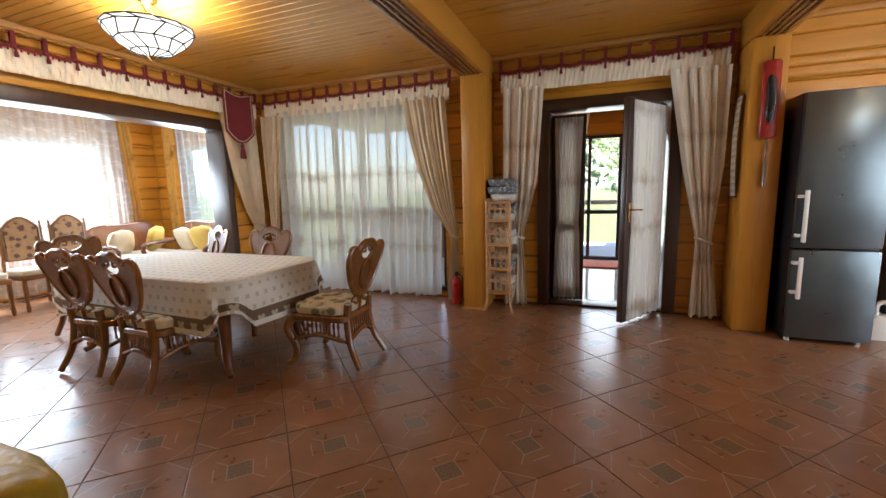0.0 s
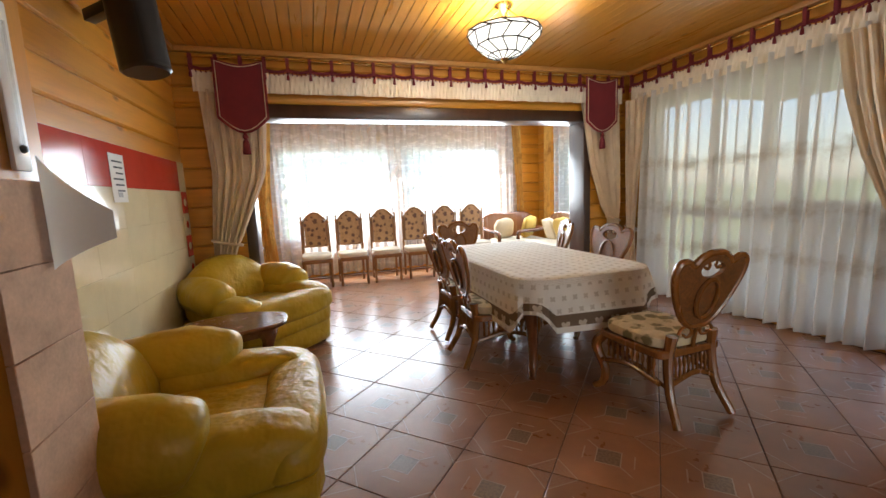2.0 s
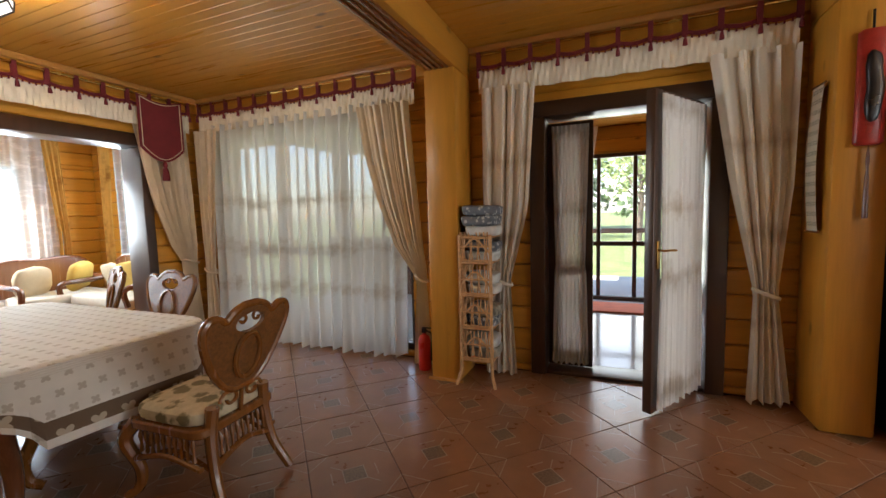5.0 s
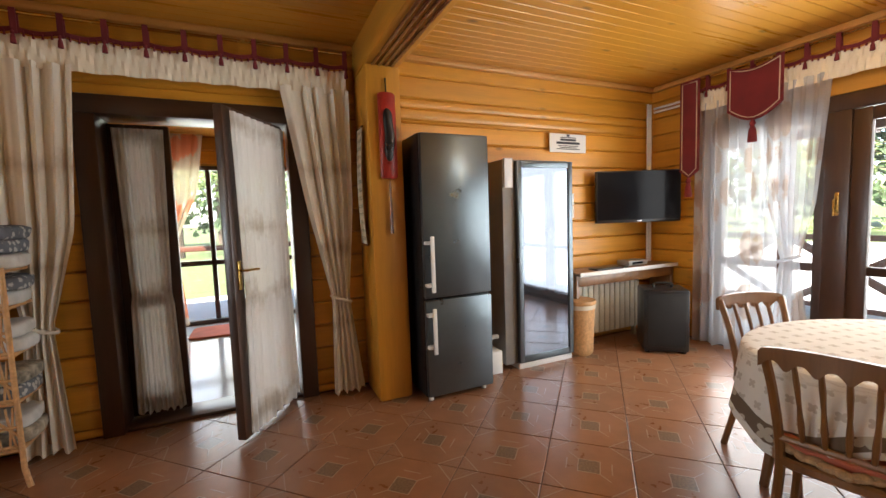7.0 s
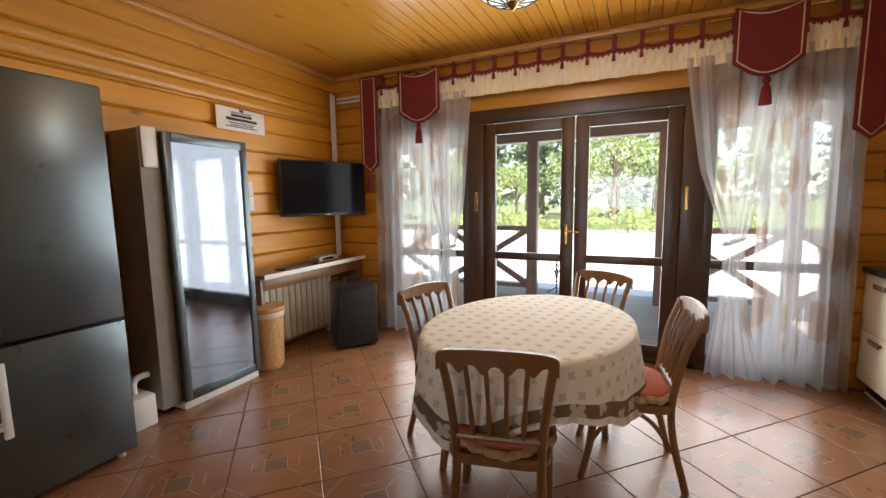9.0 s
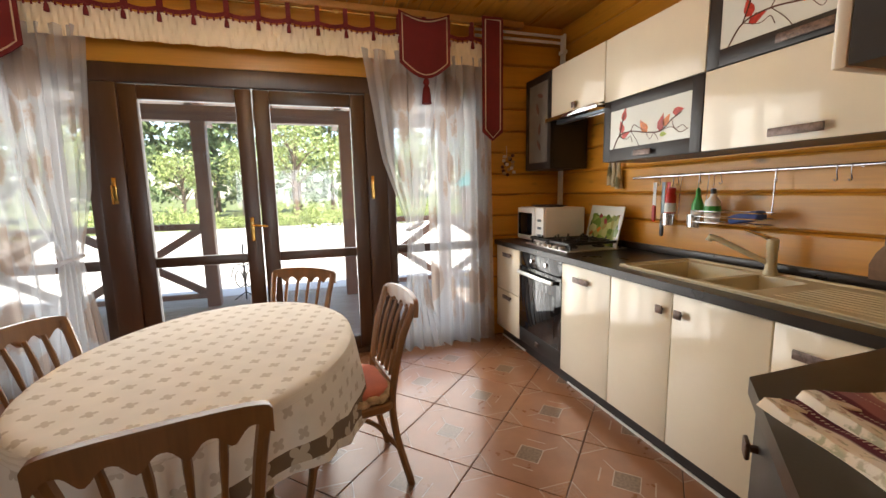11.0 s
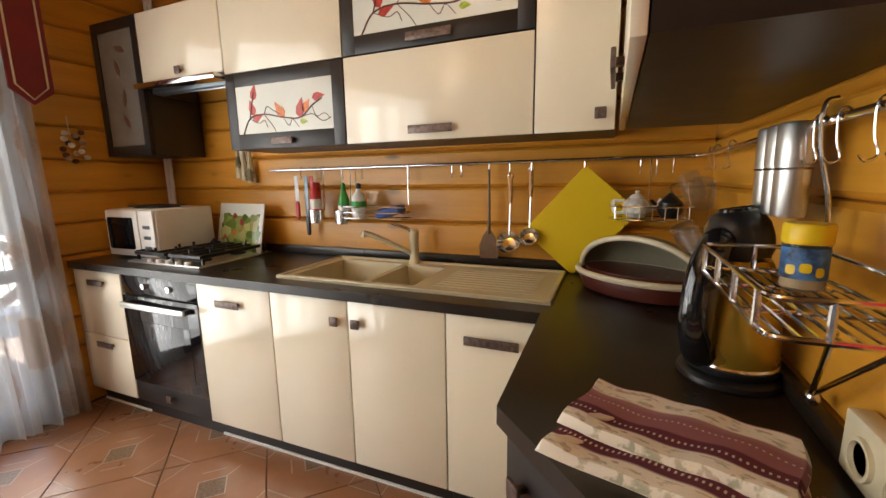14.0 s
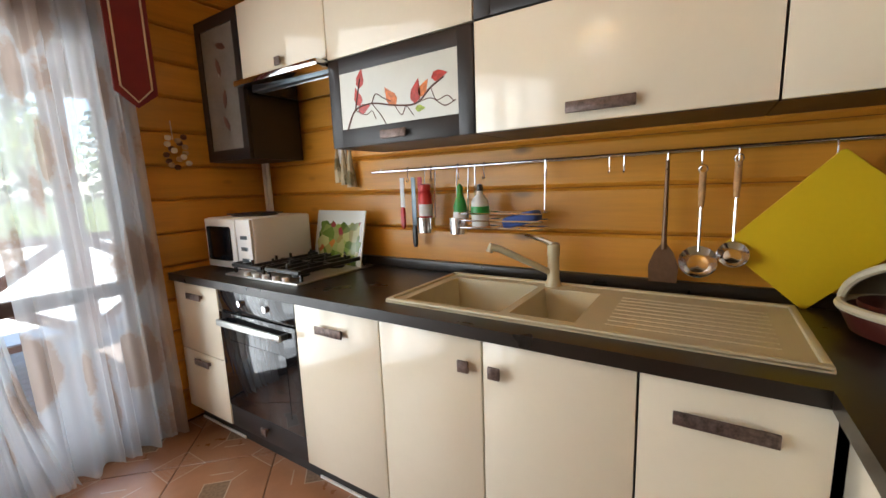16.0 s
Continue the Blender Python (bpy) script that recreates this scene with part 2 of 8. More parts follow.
M["pale_seat"] = plain("cream_seat_cloth", (0.62, 0.56, 0.45), 0.85, grain=250)
M["pink_pad"] = plain("faded_red_seat_pad", (0.50, 0.14, 0.08), 0.9, vary=0.2, grain=200)
M["pad_frill"] = plain("flowered_frill", (0.42, 0.28, 0.15), 0.9, vary=0.4, scale=40, grain=200)
M["steel"] = plain("dark_brushed_steel", (0.125, 0.15, 0.165), 0.3, 0.8, vary=0.06, grain=20, bump=0.03)
M["chrome"] = plain("chrome", (0.75, 0.75, 0.76), 0.12, 1.0, vary=0.03, bump=0.0)
M["brass"] = plain("brass", (0.65, 0.42, 0.13), 0.25, 1.0, vary=0.08, bump=0.02)
M["white"] = plain("white_enamel", (0.76, 0.75, 0.72), 0.4, vary=0.03, bump=0.04)
M["black"] = plain("black_plastic", (0.012, 0.012, 0.013), 0.3, vary=0.2, bump=0.05)
M["screen"] = plain("dark_screen", (0.006, 0.006, 0.008), 0.12, vary=0.05, bump=0.0)
M["cream_gloss"] = plain("cream_gloss_front", (0.80, 0.73, 0.58), 0.12, vary=0.02, bump=0.01, coat=0.4)
M["wenge"] = plain("wenge_board", (0.014, 0.010, 0.009), 0.4, vary=0.25, grain=90, bump=0.1)
M["worktop"] = plain("dark_stone_worktop", (0.018, 0.013, 0.009), 0.3, vary=0.35, grain=150, bump=0.06)
M["sink"] = plain("beige_granite_sink", (0.60, 0.53, 0.34), 0.4, vary=0.06, grain=400, bump=0.12)
M["red"] = plain("red_enamel", (0.52, 0.02, 0.015), 0.3, vary=0.06)
M["red_tile"] = plain("red_glazed_tile", (0.48, 0.035, 0.02), 0.12, vary=0.08, bump=0.02)
M["cream_tile"] = plain("cream_glazed_tile", (0.70, 0.60, 0.38), 0.1, vary=0.05, bump=0.02)
M["paper"] = plain("white_paper", (0.74, 0.72, 0.68), 0.85, vary=0.03)
M["ink"] = plain("dark_ink", (0.05, 0.05, 0.06), 0.8)
M["handle"] = plain("aged_pewter_handle", (0.14, 0.10, 0.085), 0.4, 0.6, vary=0.6, scale=70, grain=200, bump=0.5)
M["yellow"] = plain("yellow_plastic", (0.72, 0.50, 0.01), 0.4, vary=0.04)
M["gold"] = plain("gold_lacquer", (0.46, 0.30, 0.04), 0.28, 0.7, vary=0.06, bump=0.02)
M["wicker"] = plain("woven_wicker", (0.52, 0.29, 0.12), 0.55, vary=0.3, scale=40, grain=200, bump=0.5)
M["lamp_glass"] = glowing("lit_lamp_glass", (0.95, 0.92, 0.82), 0.38)
M["came"] = plain("dark_lead_came", (0.03, 0.025, 0.02), 0.5, 0.5)


def floor_tile():
    """Terracotta tile: a grey-green rosette square in its middle, set on its point, relief lines from it that fork to the sides, leafy corners."""
    n = Nodes("terracotta_floor_tile")
    c, sep, info = n.add("TexCoord"), n.add("SeparateXYZ"), n.add("ObjectInfo")
    n.join(c.outputs["Object"], sep.inputs[0])
    x, y = sep.outputs[0], sep.outputs[1]
    ax, ay = n.math("ABSOLUTE", x), n.math("ABSOLUTE", y)
    v = n.coords()
    big, fine, worm = n.noise(v, 5.0, 4), n.noise(v, 90.0, 3), n.noise(v, 75.0, 2)
    cloud = n.noise(v, 1.6, 3)
    col = n.ramp(big, [(0.3, (0.235, 0.103, 0.045)), (0.7, (0.325, 0.149, 0.072))])
    hue = n.add("HueSaturation")
    n.join(n.math("ADD", n.math("MULTIPLY", info.outputs["Random"], 0.22), 0.89), hue.inputs["Value"])
    n.join(col, hue.inputs["Color"])
    reach = n.math("MAXIMUM", ax, ay)
    total = n.math("ADD", ax, ay)

    def band(value, at, half):
        return n.math("LESS_THAN", n.math("ABSOLUTE", n.math("SUBTRACT", value, at)), half)

    def both(*masks):
        out = masks[0]
        for k in masks[1:]:
            out = n.math("MULTIPLY", out, k)
        return out

    square = n.math("MULTIPLY", n.math("LESS_THAN", reach, 0.056), 0.75)
    radius = n.math("POWER", n.math("ADD", n.math("MULTIPLY", x, x), n.math("MULTIPLY", y, y)), 0.5)
    turn = n.math("ARCTAN2", y, x)
    rosette = n.math("MULTIPLY", n.math("SINE", n.math("MULTIPLY", turn, 8.0)), n.math("SINE", n.math("MULTIPLY", radius, 190.0)))
    leafy = n.ramp(n.math("ADD", n.math("MULTIPLY", rosette, 0.25), worm), [(0.36, (0.095, 0.068, 0.04)), (0.62, (0.175, 0.125, 0.075))])
    col = n.mix(square, hue.outputs[0], leafy)
    # two relief lines leave opposite points of the square and two lines cross its open sides
    low = n.math("MINIMUM", ax, ay)
    spoke = both(n.math("LESS_THAN", n.math("ABSOLUTE", n.math("SUBTRACT", x, y)), 0.0042), n.math("GREATER_THAN", reach, 0.056), n.math("LESS_THAN", reach, 0.112))
    fork = both(band(reach, 0.112, 0.0034), n.math("GREATER_THAN", low, 0.112), n.math("LESS_THAN", low, 0.172), n.math("GREATER_THAN", n.math("MULTIPLY", x, y), 0.0))
    dash = both(band(ay, 0.118, 0.0034), n.math("LESS_THAN", ax, 0.05), n.math("GREATER_THAN", total, 0.1))
    rimmed = band(reach, 0.0575, 0.0026)
    corner = band(total, 0.335, 0.0034)
    lines = n.math("MINIMUM", n.math("ADD", n.math("ADD", n.math("ADD", spoke, rimmed), n.math("ADD", corner, dash)), fork), 1.0)
    petals = n.math("SINE", n.math("MULTIPLY", total, 260.0))
    inner = n.math("MULTIPLY", n.math("GREATER_THAN", total, 0.338), n.math("GREATER_THAN", n.math("ADD", worm, n.math("MULTIPLY", petals, 0.09)), 0.52))
    # gloss on the relief lines, painted as a paler colour broken by noise
    paled = n.math("MULTIPLY", lines, n.math("ADD", 0.25, n.math("MULTIPLY", n.noise(v, 9.0, 2), 0.8)))
    col = n.mix(n.math("MULTIPLY", inner, 0.3), col, (0.30, 0.20, 0.14))
    n.base(n.mix(n.math("MULTIPLY", paled, 0.85), col, (0.50, 0.42, 0.34)))
    n.join(n.math("ADD", n.math("MULTIPLY", big, 0.16), n.math("ADD", n.math("MULTIPLY", cloud, 0.10), 0.17)), n.bsdf.inputs["Roughness"])
    n.set(Coat_Weight=0.45, Coat_Roughness=0.18)
    n.bump(n.math("ADD", n.math("MULTIPLY", fine, 0.12), n.math("ADD", lines, n.math("MULTIPLY", inner, 0.8))), 0.9, 0.002)
    return n.m


M["tile"] = floor_tile()

M["black_glass"] = plain("black_oven_glass", (0.008, 0.008, 0.009), 0.06, vary=0.1, bump=0.0, coat=0.5)
M["opal"] = plain("opal_white_glass", (0.68, 0.70, 0.64), 0.12, vary=0.03, bump=0.0)
M["twig"] = plain("brown_paint", (0.10, 0.035, 0.02), 0.5)
M["bud_red"] = plain("red_glass_paint", (0.45, 0.03, 0.015), 0.3, vary=0.4, scale=60)
M["bud_orange"] = plain("orange_glass_paint", (0.6, 0.16, 0.02), 0.3, vary=0.4, scale=60)
M["leaf_green"] = plain("green_glass_paint", (0.3, 0.4, 0.03), 0.3, vary=0.4, scale=60)
M["grey_glass"] = plain("grey_frosted_glass", (0.20, 0.19, 0.17), 0.25, vary=0.15, bump=0.0)
M["green"] = plain("green_plastic", (0.03, 0.30, 0.05), 0.3)
M["sponge_blue"] = plain("blue_sponge", (0.06, 0.10, 0.3), 0.95, vary=0.3, grain=300, bump=0.7)
M["rust"] = plain("brown_tarnished_steel", (0.16, 0.09, 0.05), 0.45, 0.6, vary=0.3)
M["check"] = plain("patterned_china", (0.6, 0.58, 0.53), 0.25, vary=0.3, scale=60)
M["clear"] = pane_glass("drinking_glass", (0.93, 0.95, 0.95), haze=0.12)
M["maroon"] = plain("maroon_plastic", (0.08, 0.018, 0.012), 0.3)
M["bin_cream"] = plain("cream_plastic", (0.60, 0.54, 0.38), 0.3)
M["speckle"] = plain("speckled_dark_glaze", (0.04, 0.05, 0.07), 0.3, vary=0.9, scale=90, grain=200)
M["cyan"] = plain("blue_plastic", (0.02, 0.32, 0.55), 0.35)
M["oatmeal"] = plain("pale_spice", (0.5, 0.38, 0.22), 0.9, grain=300)
M["blue_label"] = plain("printed_label", (0.04, 0.12, 0.28), 0.5, vary=1.0, scale=30)
M["quilt"] = plain("quilted_red_cotton", (0.50, 0.008, 0.02), 0.85, vary=0.15, scale=40, grain=250, bump=0.5)

M["case_grey"] = plain("grey_cabinet_enamel", (0.30, 0.29, 0.27), 0.45)
M["mirror_glass"] = plain("coated_door_glass", (0.21, 0.235, 0.28), 0.05, 0.9, vary=0.02, bump=0.0)
M["rad_cream"] = plain("cream_radiator", (0.58, 0.54, 0.42), 0.4)
M["mesh"] = plain("black_speaker_mesh", (0.01, 0.01, 0.01), 0.7, vary=0.5, grain=400, bump=0.5)
M["lacquer_red"] = plain("red_lacquer", (0.36, 0.03, 0.02), 0.3, vary=0.35, scale=12)
M["linen_print"] = spotted("printed_hanging", (0.62, 0.56, 0.44), (0.2, 0.2, 0.14), 0.07, 0.3)
M["fleece_grey"] = printed("grey_patterned_fleece", (0.14, 0.15, 0.17), (0.52, 0.51, 0.48), 26.0, 0.40)
M["fleece_white"] = plain("white_fleece", (0.62, 0.61, 0.58), 0.95, vary=0.15, scale=15, grain=200, bump=0.6)
M["fleece_dark"] = plain("patterned_fleece", (0.34, 0.30, 0.23), 0.95, vary=0.9, scale=14, grain=40, bump=0.5)
M["plaster"] = plain("worn_pinkish_plaster", (0.60, 0.40, 0.27), 0.85, vary=0.25, scale=9, grain=80, bump=0.5)
M["petal_yellow"] = plain("yellow_petal", (0.75, 0.42, 0.02), 0.6)
M["petal_red"] = plain("red_petal", (0.6, 0.02, 0.02), 0.6)
M["leaf"] = plain("green_leaf", (0.05, 0.22, 0.03), 0.5)
M["rug_red"] = M["pink_pad"]
M["porch_print"] = sheer("poppy_print_sheer", (0.80, 0.66, 0.46), 0.25, (0.80, 0.16, 0.03), 2.0, sprigs=True)

M["weave"] = plain("woven_cane_panel", (0.18, 0.072, 0.018), 0.45, vary=0.45, scale=60, grain=160, bump=0.6, coat=0.2)
M["gold_cushion"] = plain("mustard_cushion", (0.55, 0.36, 0.07), 0.8, grain=250)
M["beige_cushion"] = plain("beige_cushion", (0.50, 0.40, 0.26), 0.85, grain=250)

M["drape_leaf"] = sheer("tree_print_curtain", (0.92, 0.91, 0.88), 0.05, (0.38, 0.29, 0.19), 1.6, (0.16, 0.92, 1.36, 2.0), 0.28)
M["pale_floor"] = plain("pale_glazed_porch_tile", (0.45, 0.50, 0.56), 0.12, vary=0.08, scale=3, bump=0.02)
M["grass"] = plain("summer_lawn", (0.12, 0.15, 0.04), 0.9, vary=0.4, scale=1.5, grain=40, bump=0.5)
M["concrete"] = plain("pale_gravel", (0.62, 0.60, 0.55), 0.9, vary=0.12, scale=0.6, grain=30, bump=0.4)
M["bark"] = plain("grey_brown_bark", (0.12, 0.085, 0.06), 0.9, vary=0.35, scale=4, grain=30, bump=0.6)
M["needles"] = plain("conifer_needles", (0.09, 0.14, 0.055), 0.7, vary=0.4, scale=0.7, grain=8)
M["leaf_pale"] = plain("pale_spring_leaves", (0.25, 0.31, 0.10), 0.6, vary=0.35, scale=0.9, grain=8)
M["teal"] = plain("teal_roof_sheet", (0.03, 0.30, 0.28), 0.4)
M["screen"].node_tree.nodes["Principled BSDF"].inputs["Specular IOR Level"].default_value = 0.15


def leather(name, colour):
    n = Nodes(name)
    v = n.coords()
    fold, pore, tone = n.noise(v, 7.0, 3, 0.5), n.noise(v, 160.0, 3), n.noise(v, 3.0, 2)
    n.base(n.ramp(tone, [(0.3, shade(colour, 0.88)), (0.7, shade(colour, 1.1))]))
    n.join(n.math("ADD", n.math("MULTIPLY", tone, 0.2), 0.32), n.bsdf.inputs["Roughness"])
    n.set(Coat_Weight=0.08, Specular_IOR_Level=0.35)
    n.bump(n.math("ADD", fold, n.math("MULTIPLY", pore, 0.015)), 0.8, 0.035)
    return n.m


M["yellow_leather"] = leather("mustard_leather_creased", (0.50, 0.34, 0.02))
M["bin_inside"] = plain("dull_olive_plastic", (0.20, 0.18, 0.12), 0.35)
M["satin"] = plain("brushed_steel", (0.62, 0.61, 0.58), 0.38, 1.0, vary=0.08, bump=0.02)

# ---- shapes ----
def part(name, bm, material, parent=None, label="", sharp=38):
    """Links a bmesh as one mesh object, under a thing where one is given."""
    me = bpy.data.meshes.new(name)
    bm.normal_update()
    bm.to_mesh(me)
    bm.free()
    me.materials.append(M[material] if isinstance(material, str) else material)
    me.polygons.foreach_set("use_smooth", [True] * len(me.polygons))
    me.set_sharp_from_angle(angle=radians(sharp))
    ob = new(name, me)
    if parent is not None:
        ob.parent = parent
    return tagged(ob, label)


def thing(name, m, label, category, group=""):
    ob = new(name)
    ob.empty_display_size = 0.1
    ob.matrix_world = m
    return tagged(ob, label, category, group)


def setting(ob, label="", category=""):
    return tagged(ob, label, category, "", "structure")


def box(bm, x0, x1, y0, y1, z0, z1, bev=0.0, seg=2, m=None):
    vs = bmesh.ops.create_cube(bm, size=1.0)["verts"]
    for v in vs:
        v.co = Vector(((x0 + x1) / 2 + v.co.x * (x1 - x0), (y0 + y1) / 2 + v.co.y * (y1 - y0), (z0 + z1) / 2 + v.co.z * (z1 - z0)))
    if bev > 0:
        es = list({e for v in vs for e in v.link_edges})
        r = bmesh.ops.bevel(bm, geom=es, offset=bev, segments=seg, affect="EDGES", profile=0.5)
        vs = list({v for f in r["faces"] for v in f.verts} | {v for v in vs if v.is_valid})
    if m is not None:
        bmesh.ops.transform(bm, matrix=m, verts=[v for v in vs if v.is_valid])
    return bm


def cube(x0, x1, y0, y1, z0, z1, bev=0.0, seg=2, m=None):
    return box(bmesh.new(), x0, x1, y0, y1, z0, z1, bev, seg, m)


def loft(bm, rings, cap=True, closed=True):
    """Joins rings of points, one after the other, with quads."""
    rows = [[bm.verts.new(p) for p in ring] for ring in rings]
    n = len(rows[0])
    for a, b in zip(rows, rows[1:]):
        for i in range(n if closed else n - 1):
            j = (i + 1) % n
            bm.faces.new((a[i], a[j], b[j], b[i]))
    if cap and closed:
        bm.faces.new(rows[0][::-1])
        bm.faces.new(rows[-1])
    return rows


def tube(bm, pts, radii, seg=8, flat=1.0):
    """A round bar along a line of points, with a radius each."""
    pts = [Vector(p) for p in pts]
    if isinstance(radii, (int, float)):
        radii = [radii] * len(pts)
    rings, side = [], None
    for i, p in enumerate(pts):
        way = (pts[min(i + 1, len(pts) - 1)] - pts[max(i - 1, 0)]).normalized()
        if side is None:
            side = way.orthogonal().normalized()
        side = (side - way * side.dot(way)).normalized()
        up = way.cross(side)
        rings.append([p + radii[i] * (side * math.cos(2 * math.pi * k / seg) + up * flat * math.sin(2 * math.pi * k / seg)) for k in range(seg)])
    loft(bm, rings)
    return bm


def smooth_line(pts, steps=6):
    """A Catmull-Rom line through a few points."""
    ps = [Vector(p) for p in pts]
    ps = [2 * ps[0] - ps[1]] + ps + [2 * ps[-1] - ps[-2]]
    out = []
    for i in range(1, len(ps) - 2):
        a, b, c, d = ps[i - 1:i + 3]
        for k in range(steps):
            t = k / steps
            out.append(0.5 * ((2 * b) + (c - a) * t + (2 * a - 5 * b + 4 * c - d) * t * t + (3 * b - a - 3 * c + d) * t ** 3))
    return out + [ps[-2]]


def lathe(bm, profile, seg=24, centre=(0, 0, 0)):
    c = Vector(centre)
    rings = [[c + Vector((max(r, 0.0005) * math.cos(2 * math.pi * k / seg), max(r, 0.0005) * math.sin(2 * math.pi * k / seg), z)) for k in range(seg)] for r, z in profile]
    loft(bm, rings)
    return bm


def slab(bm, outline, z0, z1, bev=0.0):
    """A flat piece with the outline given, standing between two heights."""
    if bev > 0:
        c = sum((Vector((*p, 0)) for p in outline), Vector()) / len(outline)
        inset = [tuple((Vector((*p, 0)) + (c - Vector((*p, 0))).normalized() * bev)[:2]) for p in outline]
        rings = [[(x, y, z0) for x, y in inset], [(x, y, z0 + bev) for x, y in outline], [(x, y, z1 - bev) for x, y in outline], [(x, y, z1) for x, y in inset]]
    else:
        rings = [[(x, y, z0) for x, y in outline], [(x, y, z1) for x, y in outline]]
    loft(bm, rings)
    return bm


def turned(bm, m):
    bmesh.ops.transform(bm, matrix=m, verts=bm.verts)
    return bm


def pillow(bm, size, power=3.0, seg=28, rings=14, m=None, wrinkle=0.0):
    """A stuffed shape: a rounded box with swollen sides."""
    rows = []
    e = 2.0 / power
    for i in range(rings + 1):
        ph = -math.pi / 2 + math.pi * i / rings
        cz, sz = math.copysign(abs(math.cos(ph)) ** e, math.cos(ph)), math.copysign(abs(math.sin(ph)) ** e, math.sin(ph))
        ring = []
        for k in range(seg):
            a = 2 * math.pi * k / seg
            ca, sa = math.copysign(abs(math.cos(a)) ** e, math.cos(a)), math.copysign(abs(math.sin(a)) ** e, math.sin(a))
            p = Vector((max(cz, 0.002) * ca * size[0] / 2, max(cz, 0.002) * sa * size[1] / 2, sz * size[2] / 2))
            if wrinkle:
                p *= 1 + wrinkle * noise.noise(p * 9)
            ring.append(m @ p if m is not None else p)
        rows.append(ring)
    loft(bm, rows)
    return bm


def rounded(cx, cy, w, d, r, n=8):
    """The outline of a rectangle with round corners."""
    out = []
    for sx, sy, a0 in ((1, 1, 0), (-1, 1, 90), (-1, -1, 180), (1, -1, 270)):
        for k in range(n + 1):
            a = radians(a0 + 90 * k / n)
            out.append((cx + sx * (w / 2 - r) + r * math.cos(a), cy + sy * (d / 2 - r) + r * math.sin(a)))
    return out


def sheet(bm, at, columns, rows, uv=None):
    """A cloth: at(u, v) gives the place, u across and v from top to bottom."""
    lay = bm.loops.layers.uv.verify()
    grid = [[bm.verts.new(at(i / columns, j / rows)) for i in range(columns + 1)] for j in range(rows + 1)]
    for j in range(rows):
        for i in range(columns):
            f = bm.faces.new((grid[j][i], grid[j + 1][i], grid[j + 1][i + 1], grid[j][i + 1]))
            for lp, (a, b) in zip(f.loops, ((i, j), (i, j + 1), (i + 1, j + 1), (i + 1, j))):
                lp[lay].uv = (uv or (lambda s, t: (s, t)))(a / columns, b / rows)
    return bm


def between(table, z):
    """Straight steps through rows (z, a, b), from the top down."""
    for (z1, *a), (z0, *b) in zip(table, table[1:]):
        if z >= z0 or (z0, *b) == table[-1]:
            t = min(1.0, max(0.0, (z1 - z) / (z1 - z0)))
            return [p + (q - p) * t for p, q in zip(a, b)]


def curtain_mesh(axis, place, table, folds, amp, seed=0, out=1):
    """A hanging curtain on a wall: axis 'x' runs along x at y = place, 'y' along y at x = place. table: (z, start, end) from the top down."""
    rnd = random.Random(seed)
    ph = [rnd.uniform(0, 6.28) for _ in range(3)]
    top, low = table[0][0], table[-1][0]
    wide = max(b - a for _, a, b in table)

    def at(u, v):
        z = top + (low - top) * v
        a, b = between(table, z)
        tight = (b - a) / wide
        s = a + (b - a) * u
        g = folds * u + 0.22 * math.sin(5 * u + ph[1]) + 0.10 * math.sin(17 * u + ph[2]) + 0.03 * math.sin(3 * v + 40 * u)
        w = 1.15 * math.sin(6.283 * g + ph[0] + 0.55 * math.sin(6.283 * g + ph[2])) + 0.25 * math.sin(6.283 * 2.3 * g + ph[2] + 1.5 * v)
        d = out * amp * w * (0.55 + 0.45 * tight) * (0.75 + 0.35 * v)
        if v == 1:
            z += 0.012 * math.sin(6.283 * folds * 0.7 * u + ph[1])
        return (s, place + d, z) if axis == "x" else (place + d, s, z)

    return sheet(bmesh.new(), at, folds * 14, 26)

# ---- the house ----
X0, X1, YN, CEIL = 0.12, 9.17, 7.22, 2.75
YD, YK = 2.13, 2.05
LOG = 0.185


def gaps(a, b, cuts):
    """What is left of the stretch a to b once the cuts are taken out."""
    out, at = [], a
    for c0, c1 in sorted(cuts):
        if c0 > at:
            out.append((at, min(c0, b)))
        at = max(at, c1)
    if at < b:
        out.append((at, b))
    return [(p, q) for p, q in out if q - p > 0.01]


LOGS = []


def log_wall(name, axis, face, a, b, side, holes=(), top=CEIL, thick=0.25, logs=True, material="log_core"):
    """A wall along an axis, whose room side lies at face; side: the way into the room. holes: (from, to, bottom, top)."""
    levels = sorted({0.0, top, *[h[2] for h in holes], *[h[3] for h in holes]})
    bm = bmesh.new()
    back, front = face - side * thick, face - side * 0.025
    lo, hi = min(back, front), max(back, front)
    for z0, z1 in zip(levels, levels[1:]):
        for p, q in gaps(a, b, [h[:2] for h in holes if h[2] < z1 - 1e-6 and h[3] > z0 + 1e-6]):
            if axis == "x":
                box(bm, p, q, lo, hi, z0, z1)
            else:
                box(bm, lo, hi, p, q, z0, z1)
    wall = setting(part(name, bm, material), "orange varnished log wall with dark joints", "wall")
    if logs:
        LOGS.append((wall, axis, face, a, b, side, holes, top))
    return wall


